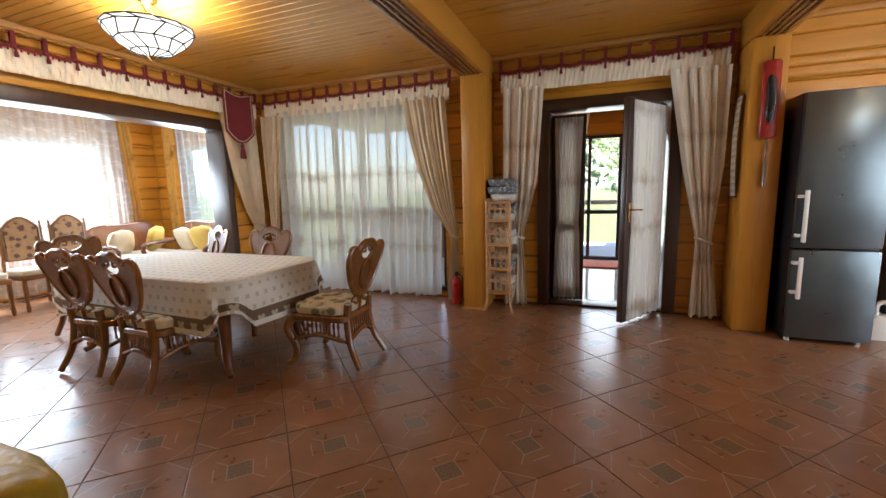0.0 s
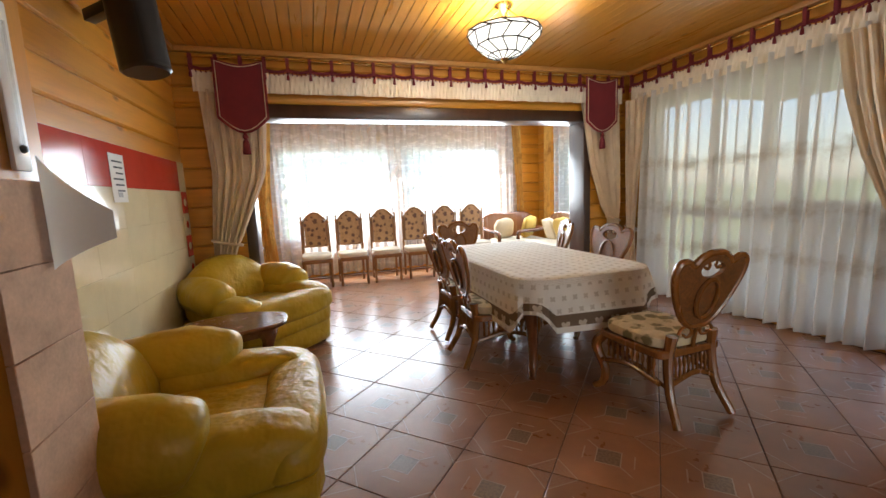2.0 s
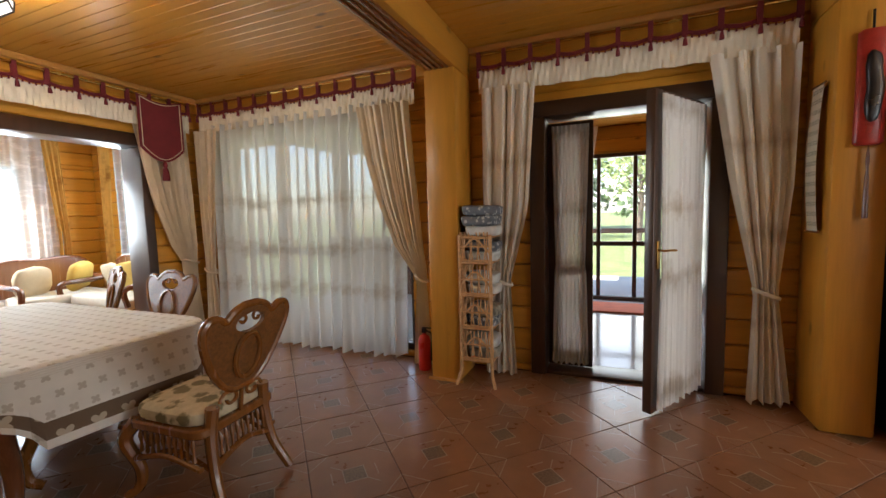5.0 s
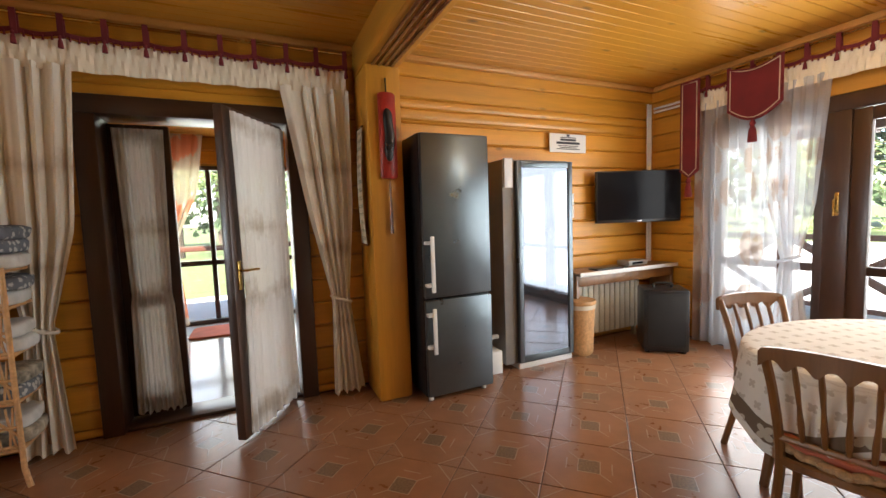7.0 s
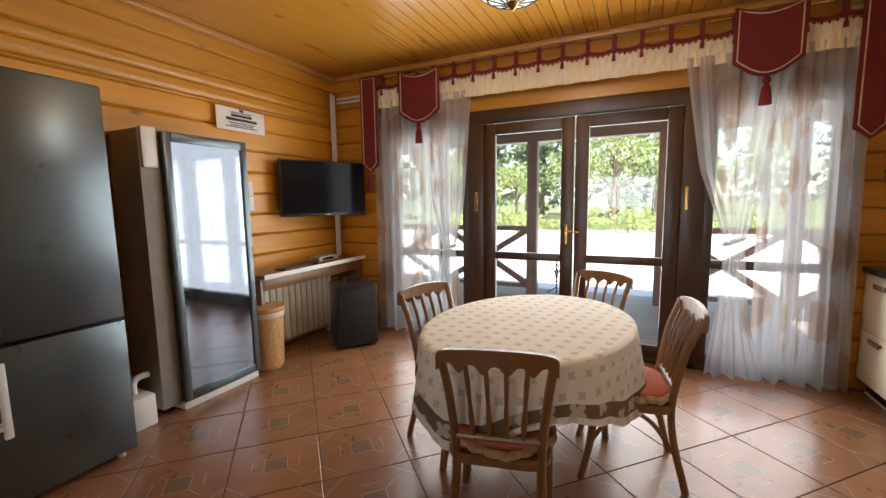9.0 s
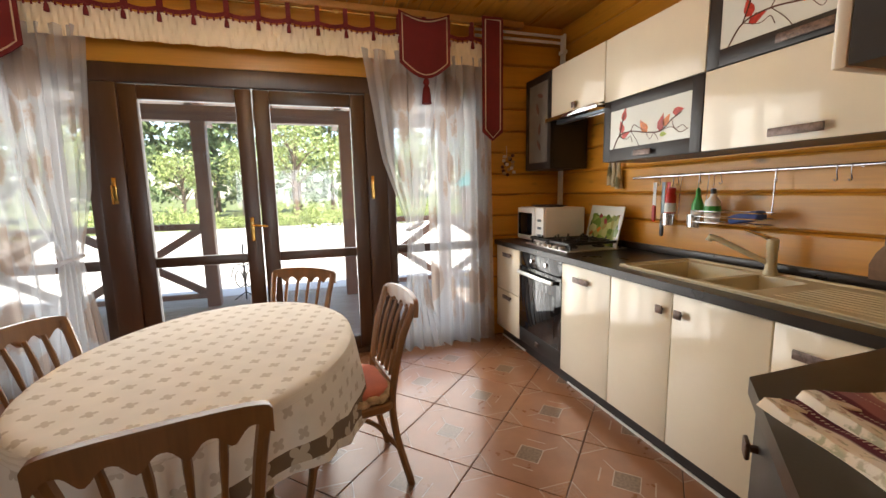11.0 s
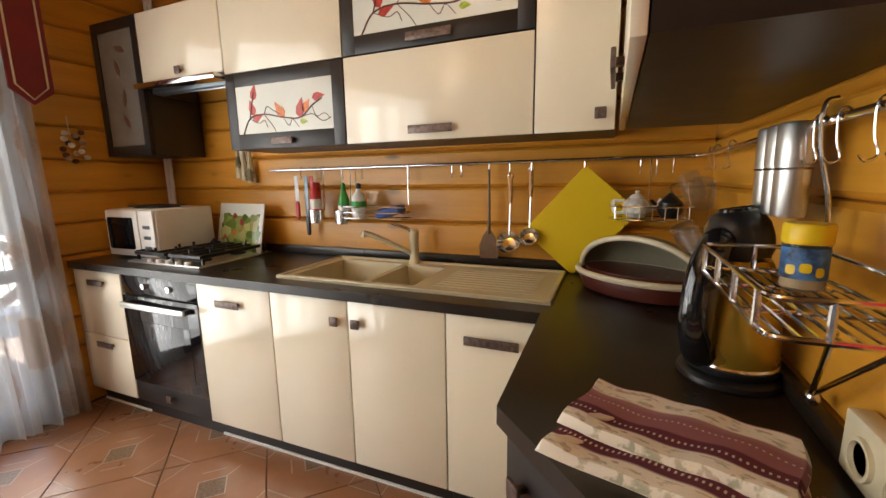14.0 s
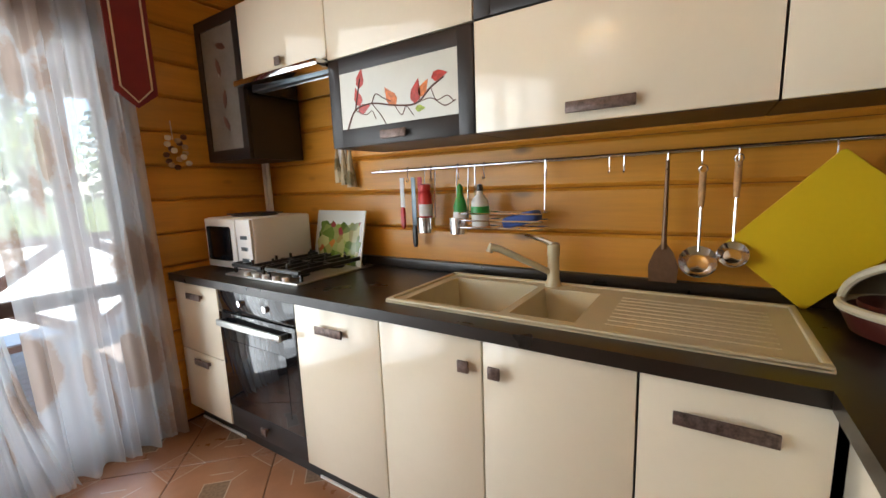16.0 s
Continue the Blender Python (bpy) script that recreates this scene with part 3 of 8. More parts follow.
log_wall("wall_north", "x", YN, X0 - 0.25, X1 + 0.25, -1, [(0.45, 2.85, 0.06, 2.32), (4.02, 5.28, 0.0, 2.2)])
log_wall("wall_west", "y", X0, YD - 0.25, YN, 1, [(2.62, 6.62, 0.0, 2.26)])
log_wall("wall_east", "y", X1, YK - 0.25, YN, -1, [(2.78, 6.55, 0.0, 2.22)])
log_wall("wall_south_dining", "x", YD, X0, 3.2, 1)
log_wall("wall_south_kitchen", "x", YK, 5.87, X1, 1)
log_wall("wall_partition", "y", 5.87, 1.2, 3.885, 1, thick=0.15)
log_wall("wall_south_hall", "x", 1.2, 2.95, 5.62, 1)
log_wall("wall_side_hall", "y", 3.2, 0.95, 2.13, 1)

for nm, x0, x1, y0, y1 in (("post_north_west", 3.2, 3.46, 6.81, 7.2), ("post_north_east", 5.74, 6.0, 6.81, 7.2), ("post_south_west", 3.2, 3.46, 2.13, 2.6)):
    setting(part(nm, cube(x0, x1, y0, y1, 0, CEIL - 0.25, 0.02), "post"), "orange varnished square timber post", "post")
for nm, x0, x1, y0, y1 in (("beam_west", 3.2, 3.46, 1.2, 7.2), ("beam_east", 5.74, 6.0, 3.9, 7.2)):
    b = setting(part(nm, cube(x0, x1, y0, y1, CEIL - 0.25, CEIL - 0.002, 0.012), "beam"), "orange varnished ceiling beam", "beam")
    for k in range(4):
        xa = x0 + 0.045 + k * 0.047
        part("moulding", cube(xa, xa + 0.026, y0 + 0.02, y1 - 0.02, CEIL - 0.262, CEIL - 0.249, 0.005), "walnut", b, "dark moulded strip")
setting(part("baseboard", cube(3.18, 3.48, 6.79, 6.81, 0, 0.02), "trim"), "pale varnished strip round the post", "trim")

bm = bmesh.new()
for k in range(72):
    y0 = 0.95 + k * 0.09
    if y0 < 7.4:
        box(bm, X0 - 0.2, X1 + 0.2, y0 + 0.0015, y0 + 0.0885, CEIL, CEIL + 0.02, 0.003, 1)
box(bm, X0 - 0.2, X1 + 0.2, 0.95, 7.45, CEIL + 0.02, CEIL + 0.1)
setting(part("ceiling", bm, "ceiling"), "varnished pine board ceiling", "ceiling")
for nm, (x0, x1, y0, y1) in {"trim_north_west": (X0, 3.2, 7.16, YN), "trim_north_mid": (3.46, 5.74, 7.16, YN), "trim_north_east": (6.0, X1, 7.16, YN), "trim_west": (X0, X0 + 0.06, YD, 7.16),
                             "trim_east": (X1 - 0.06, X1, YK + 0.4, 7.16), "trim_south": (X0, 3.2, YD, YD + 0.06)}.items():
    setting(part(nm, cube(x0, x1, y0, y1, CEIL - 0.055, CEIL - 0.001, 0.015), "trim"), "pale varnished ceiling moulding", "trim")

# floor bed under the tiles
setting(part("floor", cube(X0 - 0.2, X1 + 0.2, 0.95, 7.45, -0.12, -0.004), "grout"), "red-brown ceramic tile floor laid on the diagonal", "floor")

# ---- the glazed bay beyond the wide opening ----
BX, BY0, BY1, BZ = -2.72, 2.0, 7.6, 2.6
for nm, args in {"wall_bay_west": ("y", BX, BY0, BY1, 1, [(2.75, 4.66, 0.62, 2.16), (4.84, 6.75, 0.62, 2.16)]),
                 "wall_bay_north": ("x", BY1, BX - 0.2, X0 - 0.25, -1, [(-2.05, -0.5, 0.62, 2.16)]),
                 "wall_bay_south": ("x", BY0, BX - 0.2, X0 - 0.25, 1)}.items():
    ax, fc, a, b, sd, *hl = args
    log_wall(nm, ax, fc, a, b, sd, hl[0] if hl else (), BZ + 0.1, 0.2, True)
setting(part("bay_ceiling", cube(BX - 0.2, X0 - 0.25, BY0 - 0.2, BY1 + 0.2, BZ, BZ + 0.1), "white"), "white painted bay ceiling", "ceiling")
setting(part("bay_floor", cube(BX - 0.2, X0 - 0.2, BY0 - 0.2, BY1 + 0.2, -0.12, -0.004), "grout"), "tiled bay floor", "floor")
bay_opening = setting(thing("bay_opening_frame", pose(0, 0, 0), "dark stained lining of the wide opening", "door frame"))
part("head", cube(X0 - 0.28, X0 + 0.03, 2.62, 6.62, 2.13, 2.26, 0.01), "dark", bay_opening)
part("jamb", cube(X0 - 0.28, X0 + 0.03, 2.62, 2.72, 0, 2.13, 0.01), "dark", bay_opening)
part("jamb", cube(X0 - 0.28, X0 + 0.03, 6.52, 6.62, 0, 2.13, 0.01), "dark", bay_opening)


def glazing(name, m, w, z0, z1, columns, rail=None, material="dark", label="dark stained wooden window"):
    """A window in its own plane: x along the wall, y outward, z up. columns: widths of the lights in turn."""
    win = setting(thing(name, m, label, "window"))
    d, s = 0.07, 0.06
    part("window_frame", cube(0, w, -d / 2, d / 2, z1 - s, z1, 0.006), material, win)
    part("window_sill", cube(0, w, -d / 2 - 0.02, d / 2, z0, z0 + s, 0.006), material, win)
    x, total = 0.0, sum(columns)
    for i, c in enumerate([0, *columns]):
        x += c * w / total
        a = min(max(x - s / 2, 0), w - s)
        part("mullion", cube(a, a + s, -d / 2 + 0.002, d / 2 - 0.002, z0 + s, z1 - s, 0.006), material, win)
    if rail:
        part("rail", cube(s, w - s, -d / 2 + 0.004, d / 2 - 0.004, rail - 0.035, rail + 0.035, 0.005), material, win)
    p = part("pane", cube(s, w - s, -0.004, 0.004, z0 + s, z1 - s), "glass", win)
    p.visible_shadow = False
    return win


glazing("window_bay_1", pose(BX - 0.1, 2.75, 0, 0, 0, 90), 1.91, 0.62, 2.16, (1, 1), None, "white", "white framed bay window")
glazing("window_bay_2", pose(BX - 0.1, 4.84, 0, 0, 0, 90), 1.91, 0.62, 2.16, (1, 1), None, "white", "white framed bay window")
glazing("window_bay_3", pose(-2.05, BY1 + 0.1, 0), 1.55, 0.62, 2.16, (1, 1), None, "white", "white framed bay side window")
glazing("window_north", pose(0.45, YN + 0.1, 0), 2.4, 0.06, 2.32, (1, 1, 1), 1.0)

# ---- double garden door with side lights, in the east wall ----
gd = setting(thing("door_garden", pose(0, 0, 0), "dark stained glazed double garden door, closed", "door"))
part("lintel", cube(X1 - 0.03, X1 + 0.1, 2.78, 6.55, 2.10, 2.225, 0.008), "dark", gd)
for y, w in ((2.78, 0.07), (3.66, 0.16), (5.46, 0.16), (6.48, 0.07)):
    part("jamb", cube(X1 - 0.03, X1 + 0.1, y, y + w, 0, 2.10, 0.008), "dark", gd)
part("threshold", cube(X1 - 0.03, X1 + 0.1, 2.85, 6.48, 0.0, 0.05, 0.006), "dark", gd)


def door_leaf(parent, y0, y1, z0, z1, x, rail, rim=0.11):
    lf = part("leaf", cube(x, x + 0.055, y0, y0 + rim, z0, z1, 0.008), "dark", parent)
    part("stile", cube(x, x + 0.055, y1 - rim, y1, z0, z1, 0.008), "dark", lf)
    part("top_rail", cube(x + 0.002, x + 0.053, y0 + rim, y1 - rim, z1 - rim * 0.9, z1, 0.008), "dark", lf)
    part("bottom_rail", cube(x + 0.002, x + 0.053, y0 + rim, y1 - rim, z0, z0 + rim * 0.9, 0.008), "dark", lf)
    part("middle_rail", cube(x + 0.002, x + 0.053, y0 + rim, y1 - rim, rail - 0.035, rail + 0.035, 0.008), "dark", lf)
    p = part("pane", cube(x + 0.022, x + 0.032, y0 + rim, y1 - rim, z0 + rim * 0.9, z1 - rim * 0.9), "glass", lf)
    p.visible_shadow = False
    return lf


door_leaf(gd, 3.82, 4.625, 0.05, 2.095, X1 - 0.012, 0.86)
door_leaf(gd, 4.635, 5.46, 0.05, 2.095, X1 - 0.012, 0.86)
for y0, y1 in ((2.85, 3.66), (5.62, 6.48)):
    door_leaf(gd, y0, y1, 0.05, 2.095, X1 - 0.005, 0.86, 0.07)
for y, z, s in ((4.69, 1.08, -1), (3.78, 1.38, 0), (5.53, 1.38, 0)):
    hd = bmesh.new()
    box(hd, X1 - 0.042, X1 - 0.03 if s == 0 else X1 - 0.014, y - 0.014, y + 0.014, z - 0.09, z + 0.09, 0.004)
    tube(hd, smooth_line([(X1 - 0.035, y, z + 0.03), (X1 - 0.075, y, z + 0.03), (X1 - 0.08, y + s * 0.04, z + 0.028), (X1 - 0.08, y + s * 0.11 + (0.0 if s else 0.001), z + (0.02 if s else -0.09))]), 0.008)
    part("door_handle", hd, "brass", gd, "brass lever handle")

# ---- north door to the porch: one leaf shut, one standing open ----
nd = setting(thing("door_porch", pose(0, 0, 0), "dark stained curtained double door with one leaf open", "door"))
for x0, x1 in ((3.96, 4.08), (5.22, 5.34)):
    part("jamb", cube(x0, x1, YN - 0.04, YN + 0.25, 0, 2.12, 0.008), "dark", nd)
part("lintel", cube(3.96, 5.34, YN - 0.04, YN + 0.25, 2.12, 2.24, 0.008), "dark_x", nd)
part("threshold", cube(4.08, 5.22, YN, YN + 0.25, 0.0, 0.025, 0.004), "dark_x", nd)


def curtained_leaf(name, m, w, parent, handle, near=-1):
    """A glazed door leaf, hinged at its own origin and running along x."""
    lf = new(name)
    lf.parent, lf.matrix_local = parent, m
    h = 2.1
    stile = cube(0, 0.1, -0.03, 0.03, 0.03, h, 0.008)
    box(stile, w - 0.1, w, -0.03, 0.03, 0.03, h, 0.008)
    part("stile", stile, "dark", lf)
    rails = cube(0.1, w - 0.1, -0.028, 0.028, 0.03, 0.16, 0.006)
    box(rails, 0.1, w - 0.1, -0.028, 0.028, h - 0.1, h, 0.006)
    box(rails, 0.1, w - 0.1, -0.028, 0.028, 0.83, 0.9, 0.006)
    part("rail", rails, "dark_x", lf)
    p = part("pane", cube(0.1, w - 0.1, -0.004, 0.004, 0.16, h - 0.1), "glass", lf)
    p.visible_shadow = False
    cur = curtain_mesh("x", 0.052 * near, [(h - 0.03, 0.03, w - 0.03), (0.9, 0.06, w - 0.06), (0.83, 0.05, w - 0.05), (0.05, 0.03, w - 0.03)], 9, 0.011, 4)
    part("curtain", cur, "drape_leaf", lf, "white curtain printed with brown trees")
    if handle:
        hb = bmesh.new()
        box(hb, w - 0.065, w - 0.035, 0.028, 0.04, 0.98, 1.16, 0.004)
        tube(hb, smooth_line([(w - 0.05, 0.035, 1.1), (w - 0.05, 0.085, 1.1), (w - 0.09, 0.09, 1.1), (w - 0.17, 0.09, 1.095)]), 0.008)
        part("door_handle", hb, "brass", lf, "brass lever handle")
    return lf


curtained_leaf("shut_leaf", pose(4.08, YN + 0.2, 0), 0.36, nd, False)
curtained_leaf("open_leaf", pose(5.16, 7.24, 0, 0, 0, 180 + 58), 0.68, nd, True, 1)

# ---- porch room behind it ----
for nm, args in {"wall_porch_west": ("y", 3.35, 7.47, 10.4, 1), "wall_porch_east": ("y", 6.6, 7.47, 10.4, -1), "wall_porch_north": ("x", 10.4, 3.1, 6.85, -1, [(3.9, 5.5, 0.0, 2.2)])}.items():
    ax, fc, a, b, sd, *hl = args
    log_wall(nm, ax, fc, a, b, sd, hl[0] if hl else (), 2.6, 0.2)
setting(part("porch_ceiling", cube(3.1, 6.85, 7.47, 10.6, 2.6, 2.7), "ceiling"), "varnished porch ceiling", "ceiling")
setting(part("porch_floor", cube(3.1, 6.85, 7.4, 10.6, -0.12, 0.0), "pale_floor"), "pale glossy porch floor", "floor")
pd = glazing("window_porch", pose(3.9, 10.45, 0), 1.6, 0.0, 2.2, (1, 1, 1.2), 0.86)

# ---- curtains, valances and pelmets ----
def tassel_mesh(h=0.075, r=0.014):
    bm = bmesh.new()
    lathe(bm, [(0.002, 0), (r * 0.35, -h * 0.05), (r * 0.6, -h * 0.12), (r * 0.75, -h * 0.22), (r * 0.45, -h * 0.32), (r * 0.8, -h * 0.45), (r, -h * 0.75), (r * 1.1, -h), (r * 0.3, -h * 0.98)], 10)
    return bm


def along(axis, place, s, off, z):
    return (s, place + off, z) if axis == "x" else (place + off, s, z)


def valance(axis, place, a, b, out, seed, label):
    """A cream pleated band with dark red tabs and tassels, hung on a brass rod. out: the way into the room."""
    v = thing("valance", pose(*along(axis, place, a, 0, 2.34)), label, "valance")
    base = v.matrix_world.inverted()
    rnd = random.Random(seed)
    steps = round((b - a) / 0.2)
    w = (b - a) / steps

    def fabric(u, t):
        s = a + (b - a) * u
        k = (u * steps) % 1.0
        top = 2.535 - 0.022 * math.sin(math.pi * k) ** 0.7
        z = top + (2.335 - top) * t
        d = 0.010 * math.sin(6.283 * u * steps) * (0.3 + t) + 0.006 * math.sin(29 * u * steps + 4 * t)
        return base @ Vector(along(axis, place, s, out * (0.02 + d + 0.012 * t), z))

    part("cream_band", sheet(bmesh.new(), fabric, steps * 12, 10), "linen", v)

    def trim(u, t):
        k = (u * steps) % 1.0
        z = 2.568 - 0.02 * math.sin(math.pi * k) + (0.0 if t < 0.5 else -0.028)
        return base @ Vector(along(axis, place, a + (b - a) * u, out * (0.028 + 0.003 * math.sin(40 * u)), z))

    part("red_braid", sheet(bmesh.new(), trim, steps * 8, 1), "burgundy", v, "dark red beaded braid")
    rod = tube(bmesh.new(), [along(axis, place, a - 0.03, out * 0.02, 2.645), along(axis, place, b + 0.03, out * 0.02, 2.645)], 0.011, 8)
    part("rod", turned(rod, base), "brass", v)
    tm = None
    for i in range(steps + 1):
        s = a + i * w
        bm = bmesh.new()
        e = 0.016
        for d0 in (0.006, 0.034):
            x0, y0, z0 = along(axis, place, s - e, out * d0 - 0.002, 2.52)
            x1, y1, z1 = along(axis, place, s + e, out * d0 + 0.002, 2.665)
            box(bm, x0, x1, y0, y1, z0, z1, 0.001, 1)
        part("tab", turned(bm, base), "burgundy", v)
        if tm is None:
            t0 = part("tassel", tassel_mesh(), "burgundy", v)
            tm = t0.data
        else:
            t0 = new("tassel", tm)
            t0.parent = v
        t0.matrix_local = base @ Matrix.Translation(along(axis, place, s, out * 0.05, 2.535))
    for i in range(steps * 5):
        if i % 5:
            s = a + i * w / 5
            t1 = new("fringe_tassel", tm)
            t1.parent = v
            t1.matrix_local = base @ Matrix.Translation(along(axis, place, s, out * 0.034, 2.55 - 0.018 * math.sin(math.pi * (i % 5) / 5))) @ Matrix.Scale(0.42, 4)
    return v


def pelmet(axis, place, a, b, top, low, out, kind="shield", tassel=True):
    """A dark red plush shield edged with pale cord."""
    mid, w = (a + b) / 2, b - a
    h = top - low
    if kind == "shield":
        line = [(a, top)] + [(a + w * k / 8, top - 0.05 * math.sin(math.pi * k / 8)) for k in range(1, 8)] + [(b, top), (b, low + 0.16 * h + 0.03)] + \
               [(b - w * k / 8, low + (0.16 * h + 0.03) * (1 - math.sin(math.pi * k / 8))) for k in range(1, 8)] + [(a, low + 0.16 * h + 0.03)]
    else:
        line = [(a, top), (b, top), (b, low + 0.07), (mid, low), (a, low + 0.07)]
    p = thing("pelmet", pose(*along(axis, place, mid, 0, low)), "dark red plush pelmet shield edged with pale cord" if kind == "shield" else "long dark red plush pelmet strip edged with cord", "pelmet")
    inv = p.matrix_world.inverted()
    bm = bmesh.new()
    back = [inv @ Vector(along(axis, place, s, out * 0.078, z)) for s, z in line]
    front = [inv @ Vector(along(axis, place, s, out * 0.090, z)) for s, z in line]
    loft(bm, [back, front])
    bmesh.ops.recalc_face_normals(bm, faces=bm.faces)
    part("panel", bm, "burgundy", p)
    cx, cz = mid, (top + low) / 2
    k = 1 - 0.05 / w
    ins = [inv @ Vector(along(axis, place, cx + (s - cx) * k, out * 0.093, cz + (z - cz) * (1 - 0.05 / h))) for s, z in line]
    part("cord", tube(bmesh.new(), ins + ins[:1], 0.0045, 6), "cord", p, "pale corded edging")
    if tassel:
        t = part("tassel", tassel_mesh(0.2, 0.034), "burgundy", p)
        t.matrix_local = inv @ Matrix.Translation(along(axis, place, mid, out * 0.096, low + 0.01))
    return p


def curtain(name, axis, place, table, folds, amp, material, label, seed=0, tie=None, out=1):
    c = thing(name, pose(*along(axis, place, (table[-1][1] + table[-1][2]) / 2, 0, table[-1][0])), label, "curtain")
    inv = c.matrix_world.inverted()
    part("cloth", turned(curtain_mesh(axis, place, table, folds, amp, seed), inv), material, c)
    if tie:
        z = tie
        a, b = between(table, z)
        ring = []
        for k in range(13):
            an = 2 * math.pi * k / 12
            ring.append(inv @ Vector(along(axis, place, (a + b) / 2 + math.cos(an) * (b - a) * 0.55, math.sin(an) * (amp + 0.03), z - 0.03 * math.cos(an))))
        part("tie_back", tube(bmesh.new(), ring, 0.013, 6), material, c)
    return c


valance("y", 0.2, 2.32, 7.02, 1, 1, "cream pleated valance with dark red tabs over the bay")
valance("x", 7.12, 0.3, 2.98, -1, 2, "cream pleated valance with dark red tabs over the north window")
valance("x", 7.12, 3.57, 5.66, -1, 3, "cream pleated valance with dark red tabs over the porch door")
valance("y", 9.07, 2.76, 6.7, -1, 4, "cream pleated valance with dark red tabs over the garden door")
pelmet("y", 0.2, 2.5, 2.94, 2.62, 1.96, 1)
pelmet("y", 0.2, 6.45, 6.9, 2.63, 1.98, 1)
pelmet("y", 9.07, 5.84, 6.28, 2.64, 2.14, -1)
pelmet("y", 9.07, 3.16, 3.56, 2.68, 2.2, -1)
pelmet("y", 9.07, 6.54, 6.74, 2.65, 1.69, -1, "strip", True)
pelmet("y", 9.07, 2.71, 2.89, 2.7, 1.74, -1, "strip", False)

curtain("drape", "y", 0.21, [(2.36, 2.36, 2.93), (1.6, 2.40, 2.86), (1.0, 2.34, 2.60), (0.85, 2.34, 2.52), (0.02, 2.30, 2.62)], 6, 0.035, "drape", "heavy beige satin drape tied back beside the bay", 5, 0.95)
curtain("drape", "y", 0.21, [(2.36, 6.45, 7.0), (1.6, 6.58, 7.02), (1.1, 6.74, 7.02), (0.92, 6.84, 7.0), (0.7, 6.85, 7.0), (0.02, 6.78, 7.05)], 6, 0.035, "drape", "heavy beige satin drape tied back beside the bay", 6, 0.92)
curtain("sheer_curtain", "x", 7.1, [(2.4, 0.5, 2.86), (0.04, 0.46, 2.80)], 19, 0.05, "sheer_n", "floor-length white sheer curtain with brown bands", 7)
curtain("drape", "x", 7.06, [(2.36, 0.24, 0.62), (1.5, 0.26, 0.52), (0.8, 0.30, 0.44), (0.02, 0.26, 0.5)], 4, 0.03, "drape", "beige satin drape gathered in the corner", 8, 0.8)
curtain("drape", "x", 7.05, [(2.36, 2.42, 2.95), (1.9, 2.50, 2.98), (1.5, 2.61, 3.01), (1.1, 2.77, 3.04), (0.84, 2.95, 3.07), (0.78, 2.98, 3.06), (0.6, 2.97, 3.07), (0.02, 2.93, 3.1)], 7, 0.028, "drape", "beige satin drape swept to one side and tied", 9, 0.8)
curtain("drape", "x", 7.08, [(2.37, 3.6, 4.03), (1.4, 3.6, 3.97), (0.8, 3.68, 3.82), (0.02, 3.6, 3.87)], 4, 0.03, "drape_print", "printed linen drape tied back beside the porch door", 10, 0.8)
curtain("drape", "x", 7.08, [(2.37, 5.18, 5.67), (1.5, 5.32, 5.66), (0.79, 5.47, 5.6), (0.03, 5.45, 5.69)], 4, 0.03, "drape_print", "printed linen drape tied back beside the porch door", 11, 0.78)
curtain("sheer_curtain", "y", 9.06, [(2.4, 5.92, 6.62), (0.02, 5.9, 6.64)], 6, 0.03, "sheer_e", "white embroidered sheer curtain by the garden door", 12)
curtain("sheer_curtain", "y", 9.035, [(2.4, 5.54, 6.05), (1.4, 5.62, 6.0), (0.93, 5.72, 5.86), (0.02, 5.6, 5.98)], 5, 0.022, "sheer_e", "white embroidered sheer curtain tied in the middle", 13, 0.93)
curtain("sheer_curtain", "y", 9.06, [(2.4, 2.8, 3.36), (0.02, 2.76, 3.32)], 6, 0.03, "sheer_e", "white embroidered sheer curtain by the garden door", 14)
curtain("sheer_curtain", "y", 9.035, [(2.4, 3.2, 3.84), (1.6, 3.3, 3.72), (1.06, 3.41, 3.53), (0.5, 3.36, 3.56), (0.02, 3.24, 3.62)], 5, 0.022, "sheer_e", "white embroidered sheer curtain tied in the middle", 15, 1.06)
curtain("sheer_curtain", "y", -2.58, [(2.57, 2.66, 4.92), (0.06, 2.64, 4.94)], 16, 0.028, "sheer_w", "white flowered sheer curtain over the bay windows", 16)
curtain("sheer_curtain", "y", -2.58, [(2.57, 4.86, 7.08), (0.06, 4.84, 7.08)], 16, 0.028, "sheer_w", "white flowered sheer curtain over the bay windows", 17)
curtain("sheer_curtain", "x", 7.46, [(2.57, -2.02, -0.35), (0.06, -2.02, -0.35)], 12, 0.028, "sheer_w", "white flowered sheer curtain over the side window", 18)
curtain("bay_drape", "y", -2.53, [(2.57, 2.4, 2.74), (1.2, 2.38, 2.62), (0.06, 2.38, 2.7)], 4, 0.03, "print_w", "orange drape with a brown leaf print", 19)
curtain("bay_drape", "y", -2.53, [(2.57, 6.92, 7.12), (1.2, 7.02, 7.16), (0.06, 6.98, 7.18)], 3, 0.025, "print_w", "orange drape with a brown leaf print", 20)
curtain("bay_drape", "x", 7.42, [(2.57, -2.22, -1.98), (1.2, -2.24, -2.06), (0.06, -2.22, -2.02)], 3, 0.025, "print_w", "orange drape with a brown leaf print", 21)


